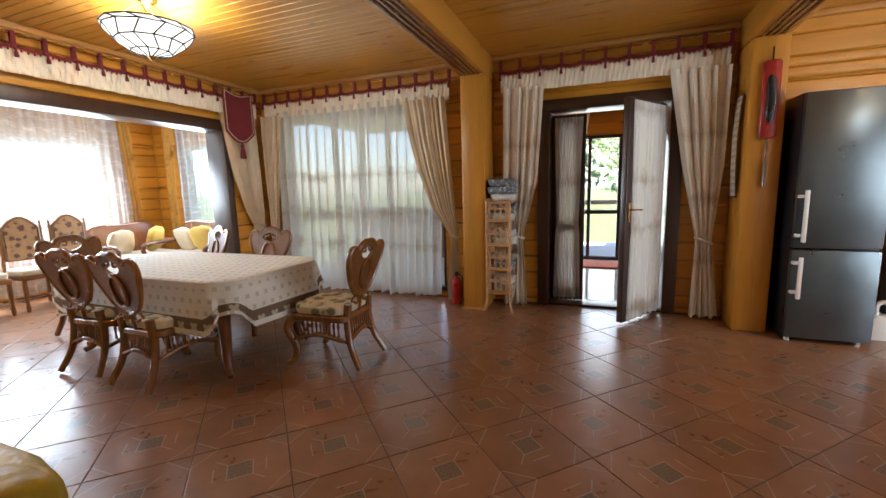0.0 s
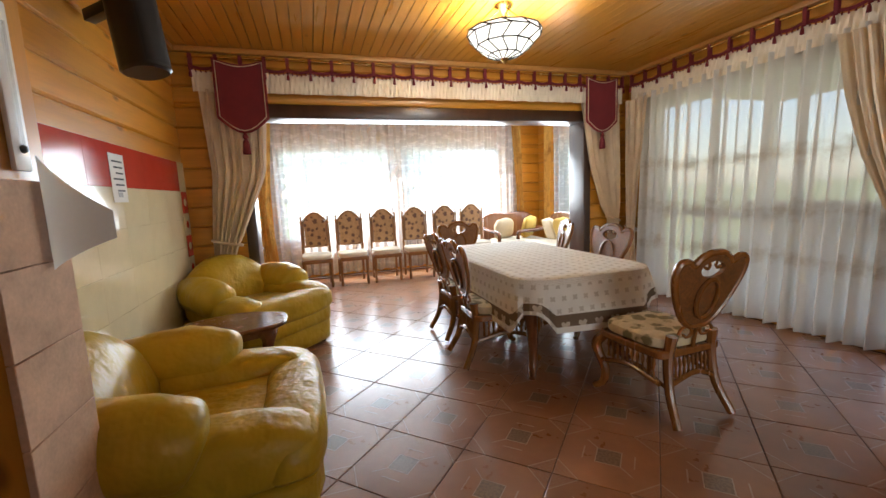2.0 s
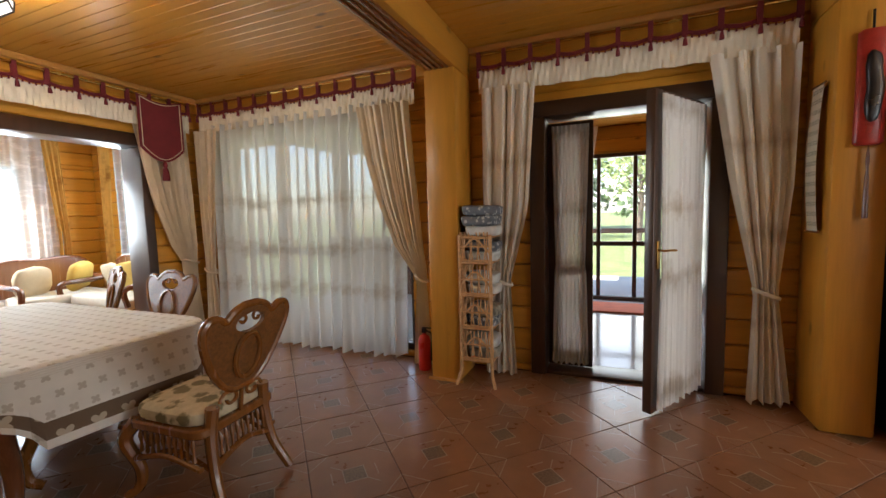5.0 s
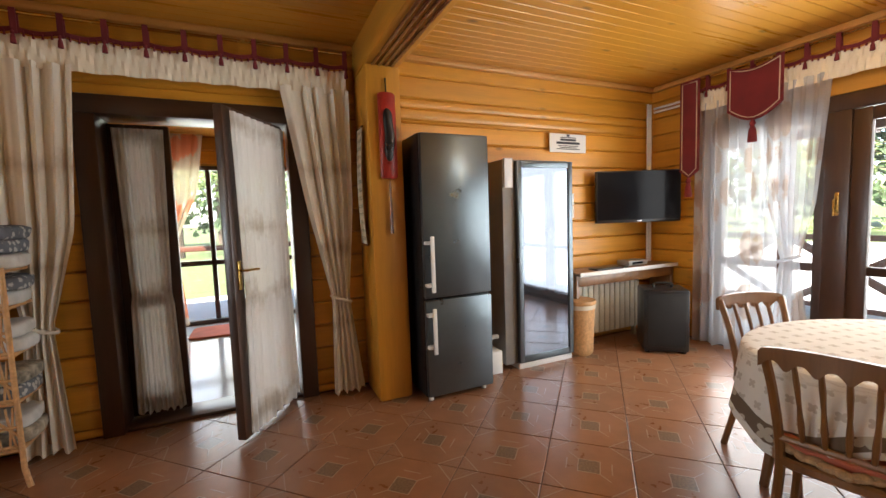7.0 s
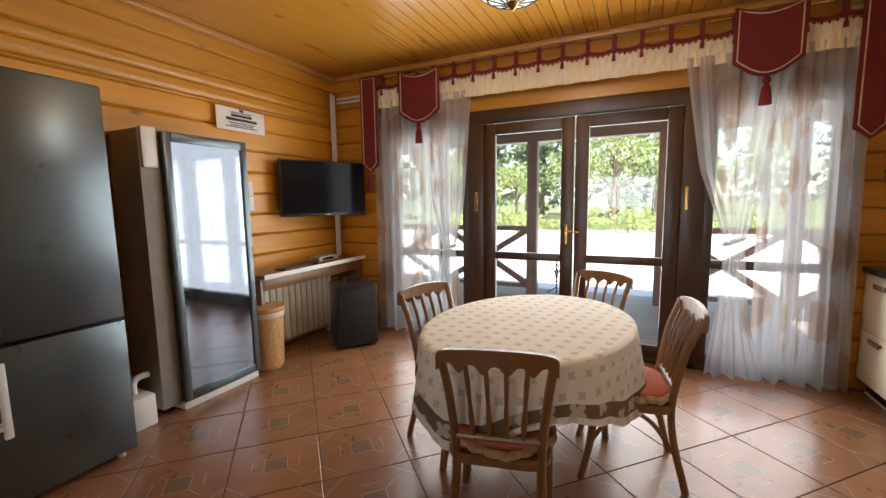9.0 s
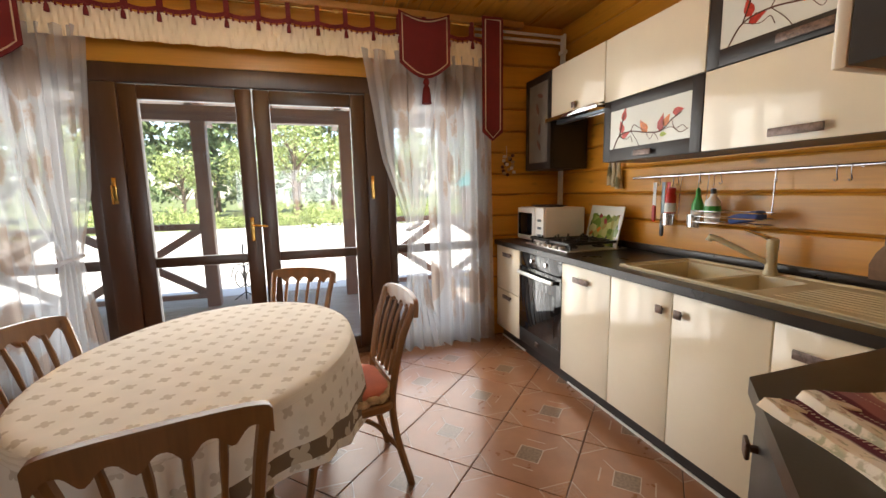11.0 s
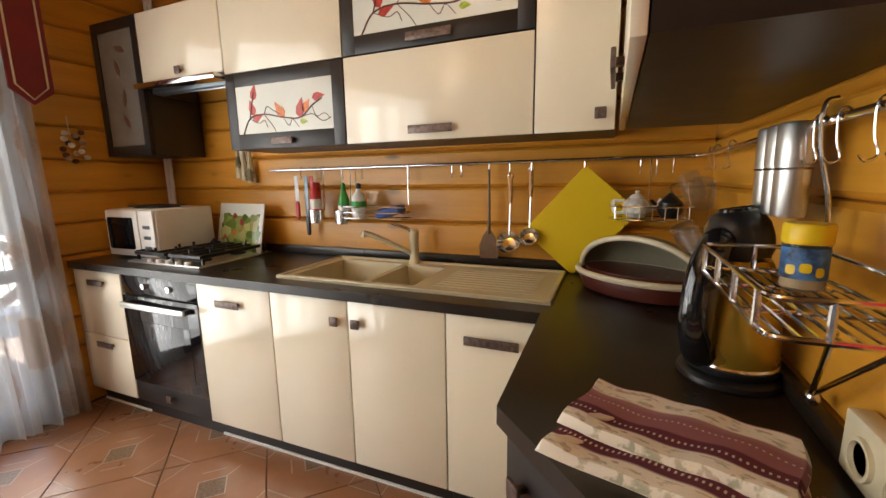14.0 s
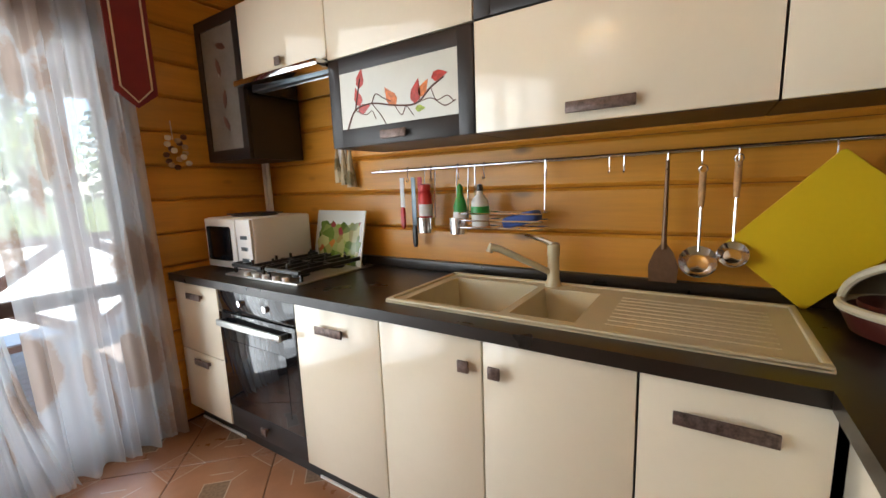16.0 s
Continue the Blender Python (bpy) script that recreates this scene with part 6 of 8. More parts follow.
def wire_cup(x, label):
    c = thing("rail_cup", pose(x, 2.15, 1.10), label, "cup", "steel cups on the rail")
    part("cup", lathe(bmesh.new(), [(0.03, 0.0), (0.042, 0.004), (0.045, 0.075), (0.042, 0.075), (0.039, 0.008), (0.005, 0.006)], 18), "chrome", c)
    for s in (-1, 1):
        part("hanger", tube(bmesh.new(), smooth_line([(s * 0.03, -0.035, 0.07), (s * 0.03, -0.04, 0.2), (s * 0.03, -0.05, 0.31), (s * 0.03, -0.06, 0.30)]), 0.003, 6), "chrome", c)
    return c


wire_cup(7.79, "steel cup hanging from the rail with a can in it")
wire_cup(7.61, "steel cup hanging from the rail with a bottle in it")
cn = thing("spray_can", pose(7.79, 2.15, 1.112), "red and white cleaner can in the cup", "can")
part("can", lathe(bmesh.new(), [(0.03, 0), (0.031, 0.17), (0.024, 0.185), (0.02, 0.19)], 18), "red", cn)
part("label", lathe(bmesh.new(), [(0.0318, 0.07), (0.0318, 0.125)], 18), "white", cn, "white label band")
part("cap", lathe(bmesh.new(), [(0.026, 0.185), (0.027, 0.215), (0.005, 0.22)], 16), "red", cn)
gb = thing("detergent_bottle", pose(7.60, 2.15, 1.112), "green washing-up liquid bottle in the cup", "bottle")
part("bottle", lathe(bmesh.new(), [(0.028, 0), (0.032, 0.05), (0.03, 0.12), (0.016, 0.16), (0.012, 0.17)], 18), "green", gb)
part("cap", lathe(bmesh.new(), [(0.014, 0.17), (0.013, 0.2), (0.004, 0.215)], 12), "green", gb)
part("label", lathe(bmesh.new(), [(0.0325, 0.04), (0.0328, 0.09)], 18), "white", gb, "pale label")

bk = thing("rail_basket", pose(7.385, 2.17, 1.14), "chrome wire basket hanging from the rail", "basket")
for z in (0.0, 0.03, 0.06):
    part("wire", tube(bmesh.new(), [(*p, z) for p in rounded(0, 0, 0.38, 0.12, 0.03, 3)] + [(*rounded(0, 0, 0.38, 0.12, 0.03, 3)[0], z)], 0.003, 6), "chrome", bk)
for k in range(9):
    part("wire", tube(bmesh.new(), [(-0.17 + 0.0425 * k, -0.06, 0), (-0.17 + 0.0425 * k, 0.06, 0)], 0.002, 5), "chrome", bk)
for x in (-0.16, 0.16):
    part("hanger", tube(bmesh.new(), [(x, -0.06, 0.05), (x, -0.065, 0.27)], 0.003, 6), "chrome", bk)
sb = thing("soap_bottle", pose(7.49, 2.17, 1.143), "pale soap bottle with a green label in the basket", "bottle")
part("bottle", lathe(bmesh.new(), [(0.035, 0), (0.04, 0.06), (0.036, 0.11), (0.015, 0.135), (0.013, 0.15)], 18), "white", sb)
part("label", lathe(bmesh.new(), [(0.0408, 0.05), (0.0395, 0.085)], 18), "green", sb, "green label")
part("cap", lathe(bmesh.new(), [(0.015, 0.15), (0.014, 0.175), (0.004, 0.18)], 12), "black", sb)
tagged(part("sponge", pillow(bmesh.new(), (0.16, 0.09, 0.05), 4, m=pose(7.3, 2.17, 1.175, 0, 14, 0)), "sponge_blue"), "dark blue dish sponge in the wire basket", "sponge")

sp = thing("spatula", pose(6.79, 2.11, 0.95), "dark steel spatula hanging on the rail", "spatula")
part("shaft", tube(bmesh.new(), [(0, 0, 0.12), (0, 0, 0.43)], [0.009, 0.006], 8), "rust", sp)
part("blade", turned(slab(bmesh.new(), [(-0.045, 0), (0.045, 0), (0.048, 0.06), (0.03, 0.11), (0.008, 0.14), (-0.008, 0.14), (-0.03, 0.11), (-0.048, 0.06)], -0.002, 0.002), pose(0, 0, 0, 90, 0, 0)), "rust", sp)


def ladle(x, z, r, label):
    ld = thing("ladle", pose(x, 2.11, z), label, "ladle", "ladles on the rail")
    part("bowl", turned(lathe(bmesh.new(), [(0.004, -r * 0.6), (r * 0.6, -r * 0.48), (r, 0), (r * 0.97, 0.002), (r * 0.55, -r * 0.42), (0.004, -r * 0.5)], 18), pose(0, 0.04, 0.05, -60, 0, 0)), "chrome", ld)
    part("shaft", tube(bmesh.new(), [(0, 0.01, 0.08), (0, 0.0, 0.24)], 0.005, 8), "chrome", ld)
    part("grip", tube(bmesh.new(), [(0, 0.0, 0.23), (0, 0.0, 0.28), (0, 0, 0.345)], [0.008, 0.011, 0.010], 10), "wicker", ld)
    part("loop", tube(bmesh.new(), [(0.012 * math.cos(a), 0, 0.355 + 0.014 * math.sin(a)) for a in [2 * math.pi * k / 12 for k in range(13)]], 0.003, 6), "chrome", ld)
    return ld


ladle(6.685, 0.99, 0.058, "steel skimmer with a wooden grip on the rail")
ladle(6.59, 1.02, 0.045, "steel ladle with a wooden grip on the rail")
cb = part("cutting_board", slab(bmesh.new(), rounded(0, 0, 0.30, 0.40, 0.01, 3), 0, 0.007, 0.002), "yellow")
cb.matrix_world = pose(6.375, 2.125, 1.14) @ pose(0, 0, 0, 84, 0, 0) @ pose(0, 0, 0, 0, 0, 42)
tagged(cb, "yellow plastic chopping board hanging by its corner", "chopping board")

cbk = thing("corner_basket", pose(6.1, 2.2, 1.17), "chrome wire corner basket on the rail", "basket")
for z in (0.0, 0.05):
    part("wire", tube(bmesh.new(), [(0.15 * math.cos(a), 0.1 * math.sin(a), z) for a in [2 * math.pi * k / 24 for k in range(25)]], 0.003, 6), "chrome", cbk)
for k in range(7):
    x = -0.13 + 0.043 * k
    y = 0.1 * math.sqrt(1 - (x / 0.15) ** 2)
    part("wire", tube(bmesh.new(), [(x, -y, 0.05), (x, -y, 0), (x, y, 0), (x, y, 0.05)], 0.0022, 5), "chrome", cbk)
part("hanger", tube(bmesh.new(), [(0, -0.1, 0.05), (0, -0.1, 0.235)], 0.003, 6), "chrome", cbk)
tpot = thing("teapot", pose(6.15, 2.2, 1.174), "white teapot with a checked pattern in the corner basket", "teapot")
part("pot", lathe(bmesh.new(), [(0.03, 0), (0.05, 0.02), (0.052, 0.05), (0.035, 0.075), (0.02, 0.08)], 20), "check", tpot)
part("lid", lathe(bmesh.new(), [(0.03, 0.078), (0.02, 0.09), (0.006, 0.094), (0.009, 0.104), (0.003, 0.108)], 16), "white", tpot)
part("spout", tube(bmesh.new(), smooth_line([(-0.045, 0, 0.03), (-0.075, 0, 0.05), (-0.085, 0, 0.075)]), [0.012 - 0.0005 * k for k in range(13)], 8), "white", tpot)
part("handle", tube(bmesh.new(), smooth_line([(0.045, 0, 0.065), (0.085, 0, 0.065), (0.08, 0, 0.02), (0.045, 0, 0.02)]), 0.006, 8), "white", tpot)
bp = thing("black_pot", pose(6.03, 2.2, 1.174), "small black teapot in the corner basket", "teapot")
part("pot", lathe(bmesh.new(), [(0.03, 0), (0.046, 0.025), (0.045, 0.06), (0.025, 0.08), (0.01, 0.095), (0.003, 0.1)], 18), "black", bp)
part("spout", tube(bmesh.new(), [(0.04, 0, 0.04), (0.07, 0, 0.07)], [0.01, 0.006], 8), "black", bp)

for i, (y, z) in enumerate(((2.36, 1.26), (2.46, 1.24), (2.38, 1.09), (2.48, 1.08))):
    g = thing("glass_mug", pose(5.97, y, z, 25, 20 * (-1) ** i, 30 * i), "clear glass mug hanging on the rail", "mug", "glass mugs on the rail")
    part("cup", lathe(bmesh.new(), [(0.003, 0), (0.03, 0), (0.035, 0.004), (0.038, 0.09), (0.036, 0.09)], 16), "clear", g)
    part("handle", tube(bmesh.new(), smooth_line([(0.036, 0, 0.075), (0.06, 0, 0.07), (0.06, 0, 0.03), (0.036, 0, 0.02)]), 0.004, 6), "clear", g)

db = thing("bread_bin", pose(6.14, 2.36, 0.9, 0, 0, -30), "cream and brown domed bread bin with its lid open", "bread bin")
ov2 = lambda k, z: [(0.235 * k * math.cos(a), 0.15 * k * math.sin(a), z) for a in [2 * math.pi * i / 40 for i in range(40)]]
bm = bmesh.new()
loft(bm, [ov2(0.75, 0), ov2(0.9, 0.01), ov2(1.0, 0.06), ov2(0.97, 0.075)])
part("tray", bm, "maroon", db, "dark brown base")
bm = bmesh.new()
hood = lambda tilt, k=1.0: [(0.235 * k * math.cos(a), 0.15 * k * math.sin(a) * math.cos(radians(tilt)), 0.072 + 0.15 * k * math.sin(a) * math.sin(radians(tilt))) for a in [math.pi * i / 28 for i in range(29)]]
rows = [[bm.verts.new(p) for p in hood(180 - 12 * j)] for j in range(10)]
for p, q in zip(rows, rows[1:]):
    for i in range(28):
        bm.faces.new((p[i], p[i + 1], q[i + 1], q[i]))
part("dome", bm, "bin_inside", db, "olive hooded top")
part("arch", tube(bmesh.new(), hood(72), 0.011, 8), "bin_cream", db, "cream rim of the opening")
part("inner_tray", slab(bmesh.new(), [(x * 0.86, y * 0.8) for x, y, _ in ov2(1, 0)], 0.076, 0.09), "maroon", db)
part("rim", tube(bmesh.new(), ov2(1.0, 0.075) + ov2(1.0, 0.075)[:1], 0.012, 8), "bin_cream", db)

kt = thing("electric_kettle", pose(5.985, 3.0, 0.9, 0, 0, 23), "gold and black electric kettle on its stand", "kettle")
part("stand", lathe(bmesh.new(), [(0.102, 0), (0.108, 0.006), (0.106, 0.016), (0.09, 0.026), (0.01, 0.028)], 32), "black", kt)
part("skirt", lathe(bmesh.new(), [(0.088, 0.027), (0.096, 0.03), (0.098, 0.043), (0.096, 0.046)], 36), "black", kt)
part("hoop", lathe(bmesh.new(), [(0.0965, 0.045), (0.0985, 0.047), (0.0965, 0.052)], 36), "chrome", kt, "bright steel ring")
part("body", lathe(bmesh.new(), [(0.094, 0.05), (0.0965, 0.06), (0.094, 0.11), (0.087, 0.17), (0.077, 0.22), (0.066, 0.256), (0.06, 0.268)], 40), "gold", kt, "gold lacquered body")
part("lid", turned(lathe(bmesh.new(), [(0.058, 0), (0.066, 0.012), (0.068, 0.04), (0.063, 0.07), (0.05, 0.092), (0.034, 0.102), (0.004, 0.105)], 32), pose(0, 0, 0.268, 6, 8, 0)), "black", kt)
part("thumb_plate", turned(lathe(bmesh.new(), [(0.038, 0.098), (0.036, 0.104), (0.03, 0.1), (0.004, 0.099)], 24), pose(0, 0, 0.27, 6, 8, 0)), "black_glass", kt)
grip = smooth_line([(0.045, 0.02, 0.315), (0.082, 0.036, 0.30), (0.112, 0.05, 0.24), (0.122, 0.055, 0.16), (0.114, 0.051, 0.09), (0.09, 0.04, 0.062)], 7)
part("handle", tube(bmesh.new(), grip, [0.021 + 0.006 * math.sin(math.pi * k / (len(grip) - 1)) for k in range(len(grip))], 12, 1.35), "black_glass", kt, "glossy black grip")
part("spout", tube(bmesh.new(), [(-0.058, -0.028, 0.215), (-0.08, -0.04, 0.25), (-0.096, -0.048, 0.275)], [0.03, 0.024, 0.012], 12), "black", kt)
part("gauge", tube(bmesh.new(), [(0.088, -0.02, 0.10), (0.084, -0.019, 0.15), (0.074, -0.017, 0.21)], 0.010, 8), "chrome", kt, "bright water gauge strip")

kt.scale = (0.92, 0.92, 1.0)
vs = thing("glass_jug", pose(5.98, 2.66, 0.9), "clear glass jug beside the kettle", "jug")
part("jug", lathe(bmesh.new(), [(0.04, 0), (0.055, 0.02), (0.05, 0.07), (0.028, 0.12), (0.04, 0.16), (0.037, 0.16), (0.026, 0.12), (0.046, 0.07), (0.05, 0.02), (0.004, 0.008)], 22), "clear", vs)
ut = thing("utensil_pot", pose(5.955, 2.78, 0.9), "dark pot holding white and blue utensils", "utensil pot")
part("pot", lathe(bmesh.new(), [(0.04, 0), (0.045, 0.01), (0.05, 0.17), (0.046, 0.17), (0.04, 0.012), (0.004, 0.01)], 20), "speckle", ut)
for x, y, a, mt in ((0.0, -0.015, 8, "white"), (-0.01, 0.02, -12, "white"), (0.02, -0.02, 14, "cyan")):
    part("utensil", tube(bmesh.new(), [(x, y, 0.02), (x, y + 0.002 * a, 0.2), (x, y + 0.004 * a, 0.27), (x, y + 0.005 * a, 0.31)], [0.007, 0.008, 0.02, 0.012], 10), mt, ut)

ws = thing("wire_shelf", pose(5.9, 3.30, 1.165), "chrome wire shelf hanging from the wall rail", "shelf")
FX, FA, FB = 0.175, -0.19, 0.19
for z in (0.0, 0.045):
    part("wire", tube(bmesh.new(), [(*p, z) for p in rounded(FX / 2, 0, FX, FB - FA, 0.02, 3)] + [(*rounded(FX / 2, 0, FX, FB - FA, 0.02, 3)[0], z)], 0.004, 8), "chrome", ws)
for k in range(9):
    x = 0.016 + 0.018 * k
    part("wire", tube(bmesh.new(), [(x, FA, 0.0), (x, FB, 0.0)], 0.0024, 5), "chrome", ws)
for y in (-0.07, 0.07):
    part("wire", tube(bmesh.new(), [(0, y, -0.004), (FX, y, -0.004)], 0.003, 6), "chrome", ws)
for x, y in ((FX, -0.15), (FX, -0.05), (FX, 0.05), (FX, 0.15), (0.06, FB), (0.12, FB), (0.09, FA)):
    part("post", tube(bmesh.new(), [(x, y, 0), (x, y, 0.045)], 0.0042, 8), "chrome", ws)
for y in (-0.15, 0.13):
    part("hanger", tube(bmesh.new(), smooth_line([(0.006, y, 0.0), (0.008, y, 0.12), (0.03, y, 0.22), (0.03, y, 0.285), (0.014, y, 0.295)]), 0.004, 8), "chrome", ws)
for x, y in ((0.008, 0.13), (0.10, 0.15)):
    part("brace", tube(bmesh.new(), [(x, y, 0.0), (0.006, -0.12, -0.20)], 0.0042, 8), "chrome", ws)
part("foot", pillow(bmesh.new(), (0.022, 0.026, 0.026), 2.5, 12, 8, pose(0.004, -0.12, -0.205)), "chrome", ws)
sj = thing("spice_jar", pose(5.965, 3.25, 1.168, 0, 0, 0), "small jar with a yellow lid and printed label on the shelf", "jar")
part("jar", lathe(bmesh.new(), [(0.036, 0), (0.040, 0.008), (0.040, 0.098), (0.036, 0.106)], 26), "clear", sj)
part("contents", lathe(bmesh.new(), [(0.037, 0.005), (0.0375, 0.05), (0.003, 0.052)], 20), "oatmeal", sj)
part("label", lathe(bmesh.new(), [(0.0406, 0.025), (0.0406, 0.09)], 26), "blue_label", sj, "blue and green label")
sj.scale = (0.72, 0.72, 0.72)
for a, z, w in ((40, 0.045, 0.018), (75, 0.05, 0.02), (110, 0.042, 0.016)):
    part("printed_patch", turned(slab(bmesh.new(), rounded(0, 0, w, 0.02, 0.006, 3), 0, 0.0008), pose(0, 0, z, 0, 0, a) @ pose(0.0404, 0, 0, 90, 0, 90)), "yellow", sj)
part("lid", lathe(bmesh.new(), [(0.042, 0.098), (0.0435, 0.102), (0.0435, 0.135), (0.040, 0.14), (0.003, 0.141)], 26), "yellow", sj, "yellow screw lid")
for k in range(3):
    sc = thing("hanging_canister", pose(5.94, 2.97 + 0.056 * k, 1.262), "brushed steel canister with a tall lid under the rail", "canister", "canisters under the rail")
    part("cup", lathe(bmesh.new(), [(0.003, 0), (0.024, 0.001), (0.0265, 0.006), (0.0275, 0.096), (0.025, 0.098)], 24), "satin", sc, "matt steel cup")
    part("ring", lathe(bmesh.new(), [(0.0285, 0.086), (0.031, 0.088), (0.0285, 0.09)], 24), "chrome", sc)
    part("lid", lathe(bmesh.new(), [(0.0285, 0.095), (0.029, 0.098), (0.029, 0.165), (0.026, 0.17), (0.003, 0.171)], 20), "satin", sc, "brushed steel lid")

rm = thing("oven_mitt", pose(5.89, 3.56, 1.06), "quilted red double pot mitt hanging on the wall", "oven mitt")
for y, z, k in ((-0.06, 0.55, 1.05), (0.085, 0.20, 0.9)):
    pts = []
    for i in range(40):
        a = 2 * math.pi * i / 40
        pts.append((0.0105 * k * 16 * math.sin(a) ** 3, 0.0105 * k * (13 * math.cos(a) - 5 * math.cos(2 * a) - 2 * math.cos(3 * a) - math.cos(4 * a))))
    part("mitt", slab(bmesh.new(), pts, 0.0, 0.045, 0.014), "quilt", rm).matrix_local = pose(0.0, y, z) @ pose(0, 0, 0, 90, 0, 90)
part("cord", tube(bmesh.new(), [(0.01, 0, 0.06), (0.01, 0, 0.66)], 0.004, 6), "quilt", rm)
so = thing("wall_socket", pose(5.872, 3.385, 0.955), "double cream wall socket with a black plug", "socket")
part("plate", cube(0, 0.034, -0.1, 0.1, -0.045, 0.05, 0.006), "bin_cream", so)
for y in (-0.042, 0.042):
    part("cup", turned(lathe(bmesh.new(), [(0.03, 0.01), (0.03, 0.016), (0.024, 0.016), (0.022, 0.008), (0.003, 0.008)], 18), pose(0.024, y, 0, 0, 90, 0)), "bin_cream", so)
pl = thing("power_plug", pose(5.935, 3.42, 0.912, 0, 0, 35), "black two-pin plug lying on the worktop", "plug")
part("body", turned(lathe(bmesh.new(), [(0.006, -0.03), (0.012, -0.02), (0.013, 0.005), (0.009, 0.02), (0.003, 0.021)], 14), pose(0, 0, 0, 90, 0, 0)), "black", pl)
for x in (-0.005, 0.005):
    part("pin", tube(bmesh.new(), [(x, -0.018, 0), (x, -0.045, 0)], 0.002, 6), "chrome", pl)
part("cable", tube(bmesh.new(), smooth_line([(0, 0.028, 0), (-0.005, 0.06, -0.006), (-0.03, 0.10, -0.007), (-0.035, 0.16, -0.007)]), 0.0035, 6), "black", pl)


def striped_towel():
    """Woven stripes across the towel's depth: mauve, burgundy with dots, and cream bands with a leaf print."""
    n = Nodes("striped_kitchen_towel")
    c, sep = n.add("TexCoord"), n.add("SeparateXYZ")
    n.join(c.outputs["UV"], sep.inputs[0])
    v = n.coords(kind="UV")
    u = sep.outputs[0]
    s = n.math("ADD", sep.outputs[1], n.math("MULTIPLY", n.math("SUBTRACT", n.noise(v, 14, 2), 0.5), 0.006))
    cream, mauve, wine, pink = (0.80, 0.74, 0.62), (0.30, 0.12, 0.13), (0.12, 0.02, 0.04), (0.38, 0.19, 0.18)
    col = n.ramp(s, [(0.0, pink), (0.03, mauve), (0.05, cream), (0.22, cream), (0.24, pink), (0.30, mauve), (0.46, mauve), (0.48, wine), (0.60, wine), (0.62, cream), (0.74, cream), (0.76, mauve), (0.82, pink), (0.92, mauve), (0.94, wine), (1.0, wine)])
    col.node.color_ramp.interpolation = "LINEAR"

    def zone(lo, hi):
        return n.math("MULTIPLY", n.math("GREATER_THAN", s, lo), n.math("LESS_THAN", s, hi))

    leaf = n.noise(v, 17.0, 3, 0.6)
    printed = n.ramp(n.noise(v, 9.0, 2), [(0.42, (0.30, 0.33, 0.2)), (0.52, (0.50, 0.42, 0.28)), (0.6, (0.42, 0.20, 0.18))])
    creamy = n.math("ADD", zone(0.06, 0.22), zone(0.63, 0.74))
    col = n.mix(n.math("MULTIPLY", creamy, n.ramp(leaf, [(0.52, (0, 0, 0)), (0.6, (0.75, 0.75, 0.75))])), col, printed)
    beads = n.math("GREATER_THAN", n.math("SINE", n.math("MULTIPLY", u, 330.0)), 0.35)
    rows = n.math("ADD", zone(0.53, 0.555), n.math("ADD", zone(0.335, 0.35), zone(0.86, 0.875)))
    col = n.mix(n.math("MULTIPLY", n.math("MULTIPLY", beads, rows), 0.8), col, (0.68, 0.58, 0.48))
    n.base(col)
    n.set(Roughness=0.95)
    n.bump(n.noise(v, 160, 3), 0.7, 0.003)
    return n.m


M["towel"] = striped_towel()
tw = thing("folded_towel", pose(6.135, 3.345, 0.9, 0, 0, -18), "folded striped terry towel, burgundy and cream", "towel")


def towel_fold(w, y0, y1, z0, thick, seed, v0, v1):
    """One fold of a thick towel: a soft flat roll, round at its edges. v0, v1: its share of the stripes."""
    rnd = random.Random(seed)
    ph = rnd.uniform(0, 6)
    bm = bmesh.new()
    lay = bm.loops.layers.uv.verify()
    nu, nv = 44, 30
    line = []
    for j in range(nv + 1):
        t = j / nv
        e = min(t, 1 - t) * (y1 - y0)
        line.append((y0 + (y1 - y0) * t, thick * min(1.0, (max(e, 0.0) / thick * 2) ** 0.5 + 0.12), t))
    grid = []
    for i in range(nu + 1):
        a = i / nu
        ends = min(1.0, (min(a, 1 - a) * w / thick * 2.2) ** 0.5 + 0.15)
        row = []
        for y, h, t in line:
            x = -w / 2 + w * a + 0.005 * math.sin(6 * t + ph)
            lift = 0.0025 * math.sin(9 * a + 4 * t + ph) + 0.002 * math.sin(21 * a - 6 * t)
            row.append(bm.verts.new((x, y + 0.005 * math.sin(7 * a + ph), z0 + max(0.001, h * ends + lift * ends))))
        grid.append(row)
    for i in range(nu):
        for j in range(nv):
            f = bm.faces.new((grid[i][j], grid[i + 1][j], grid[i + 1][j + 1], grid[i][j + 1]))
            for lp, (p, q) in zip(f.loops, ((i, j), (i + 1, j), (i + 1, j + 1), (i, j + 1))):
                lp[lay].uv = (p / nu * w * 2.2, v0 + (v1 - v0) * line[q][2])
    rim = [r[0] for r in grid] + grid[-1][1:] + [r[-1] for r in grid[-2::-1]] + grid[0][-2:0:-1]
    foot = [bm.verts.new((v.co.x, v.co.y, z0)) for v in rim]
    for k in range(len(rim)):
        m = (k + 1) % len(rim)
        f = bm.faces.new((rim[m], rim[k], foot[k], foot[m]))
        for lp in f.loops:
            lp[lay].uv = (0.1, 0.15)
    bmesh.ops.recalc_face_normals(bm, faces=bm.faces)
    return bm


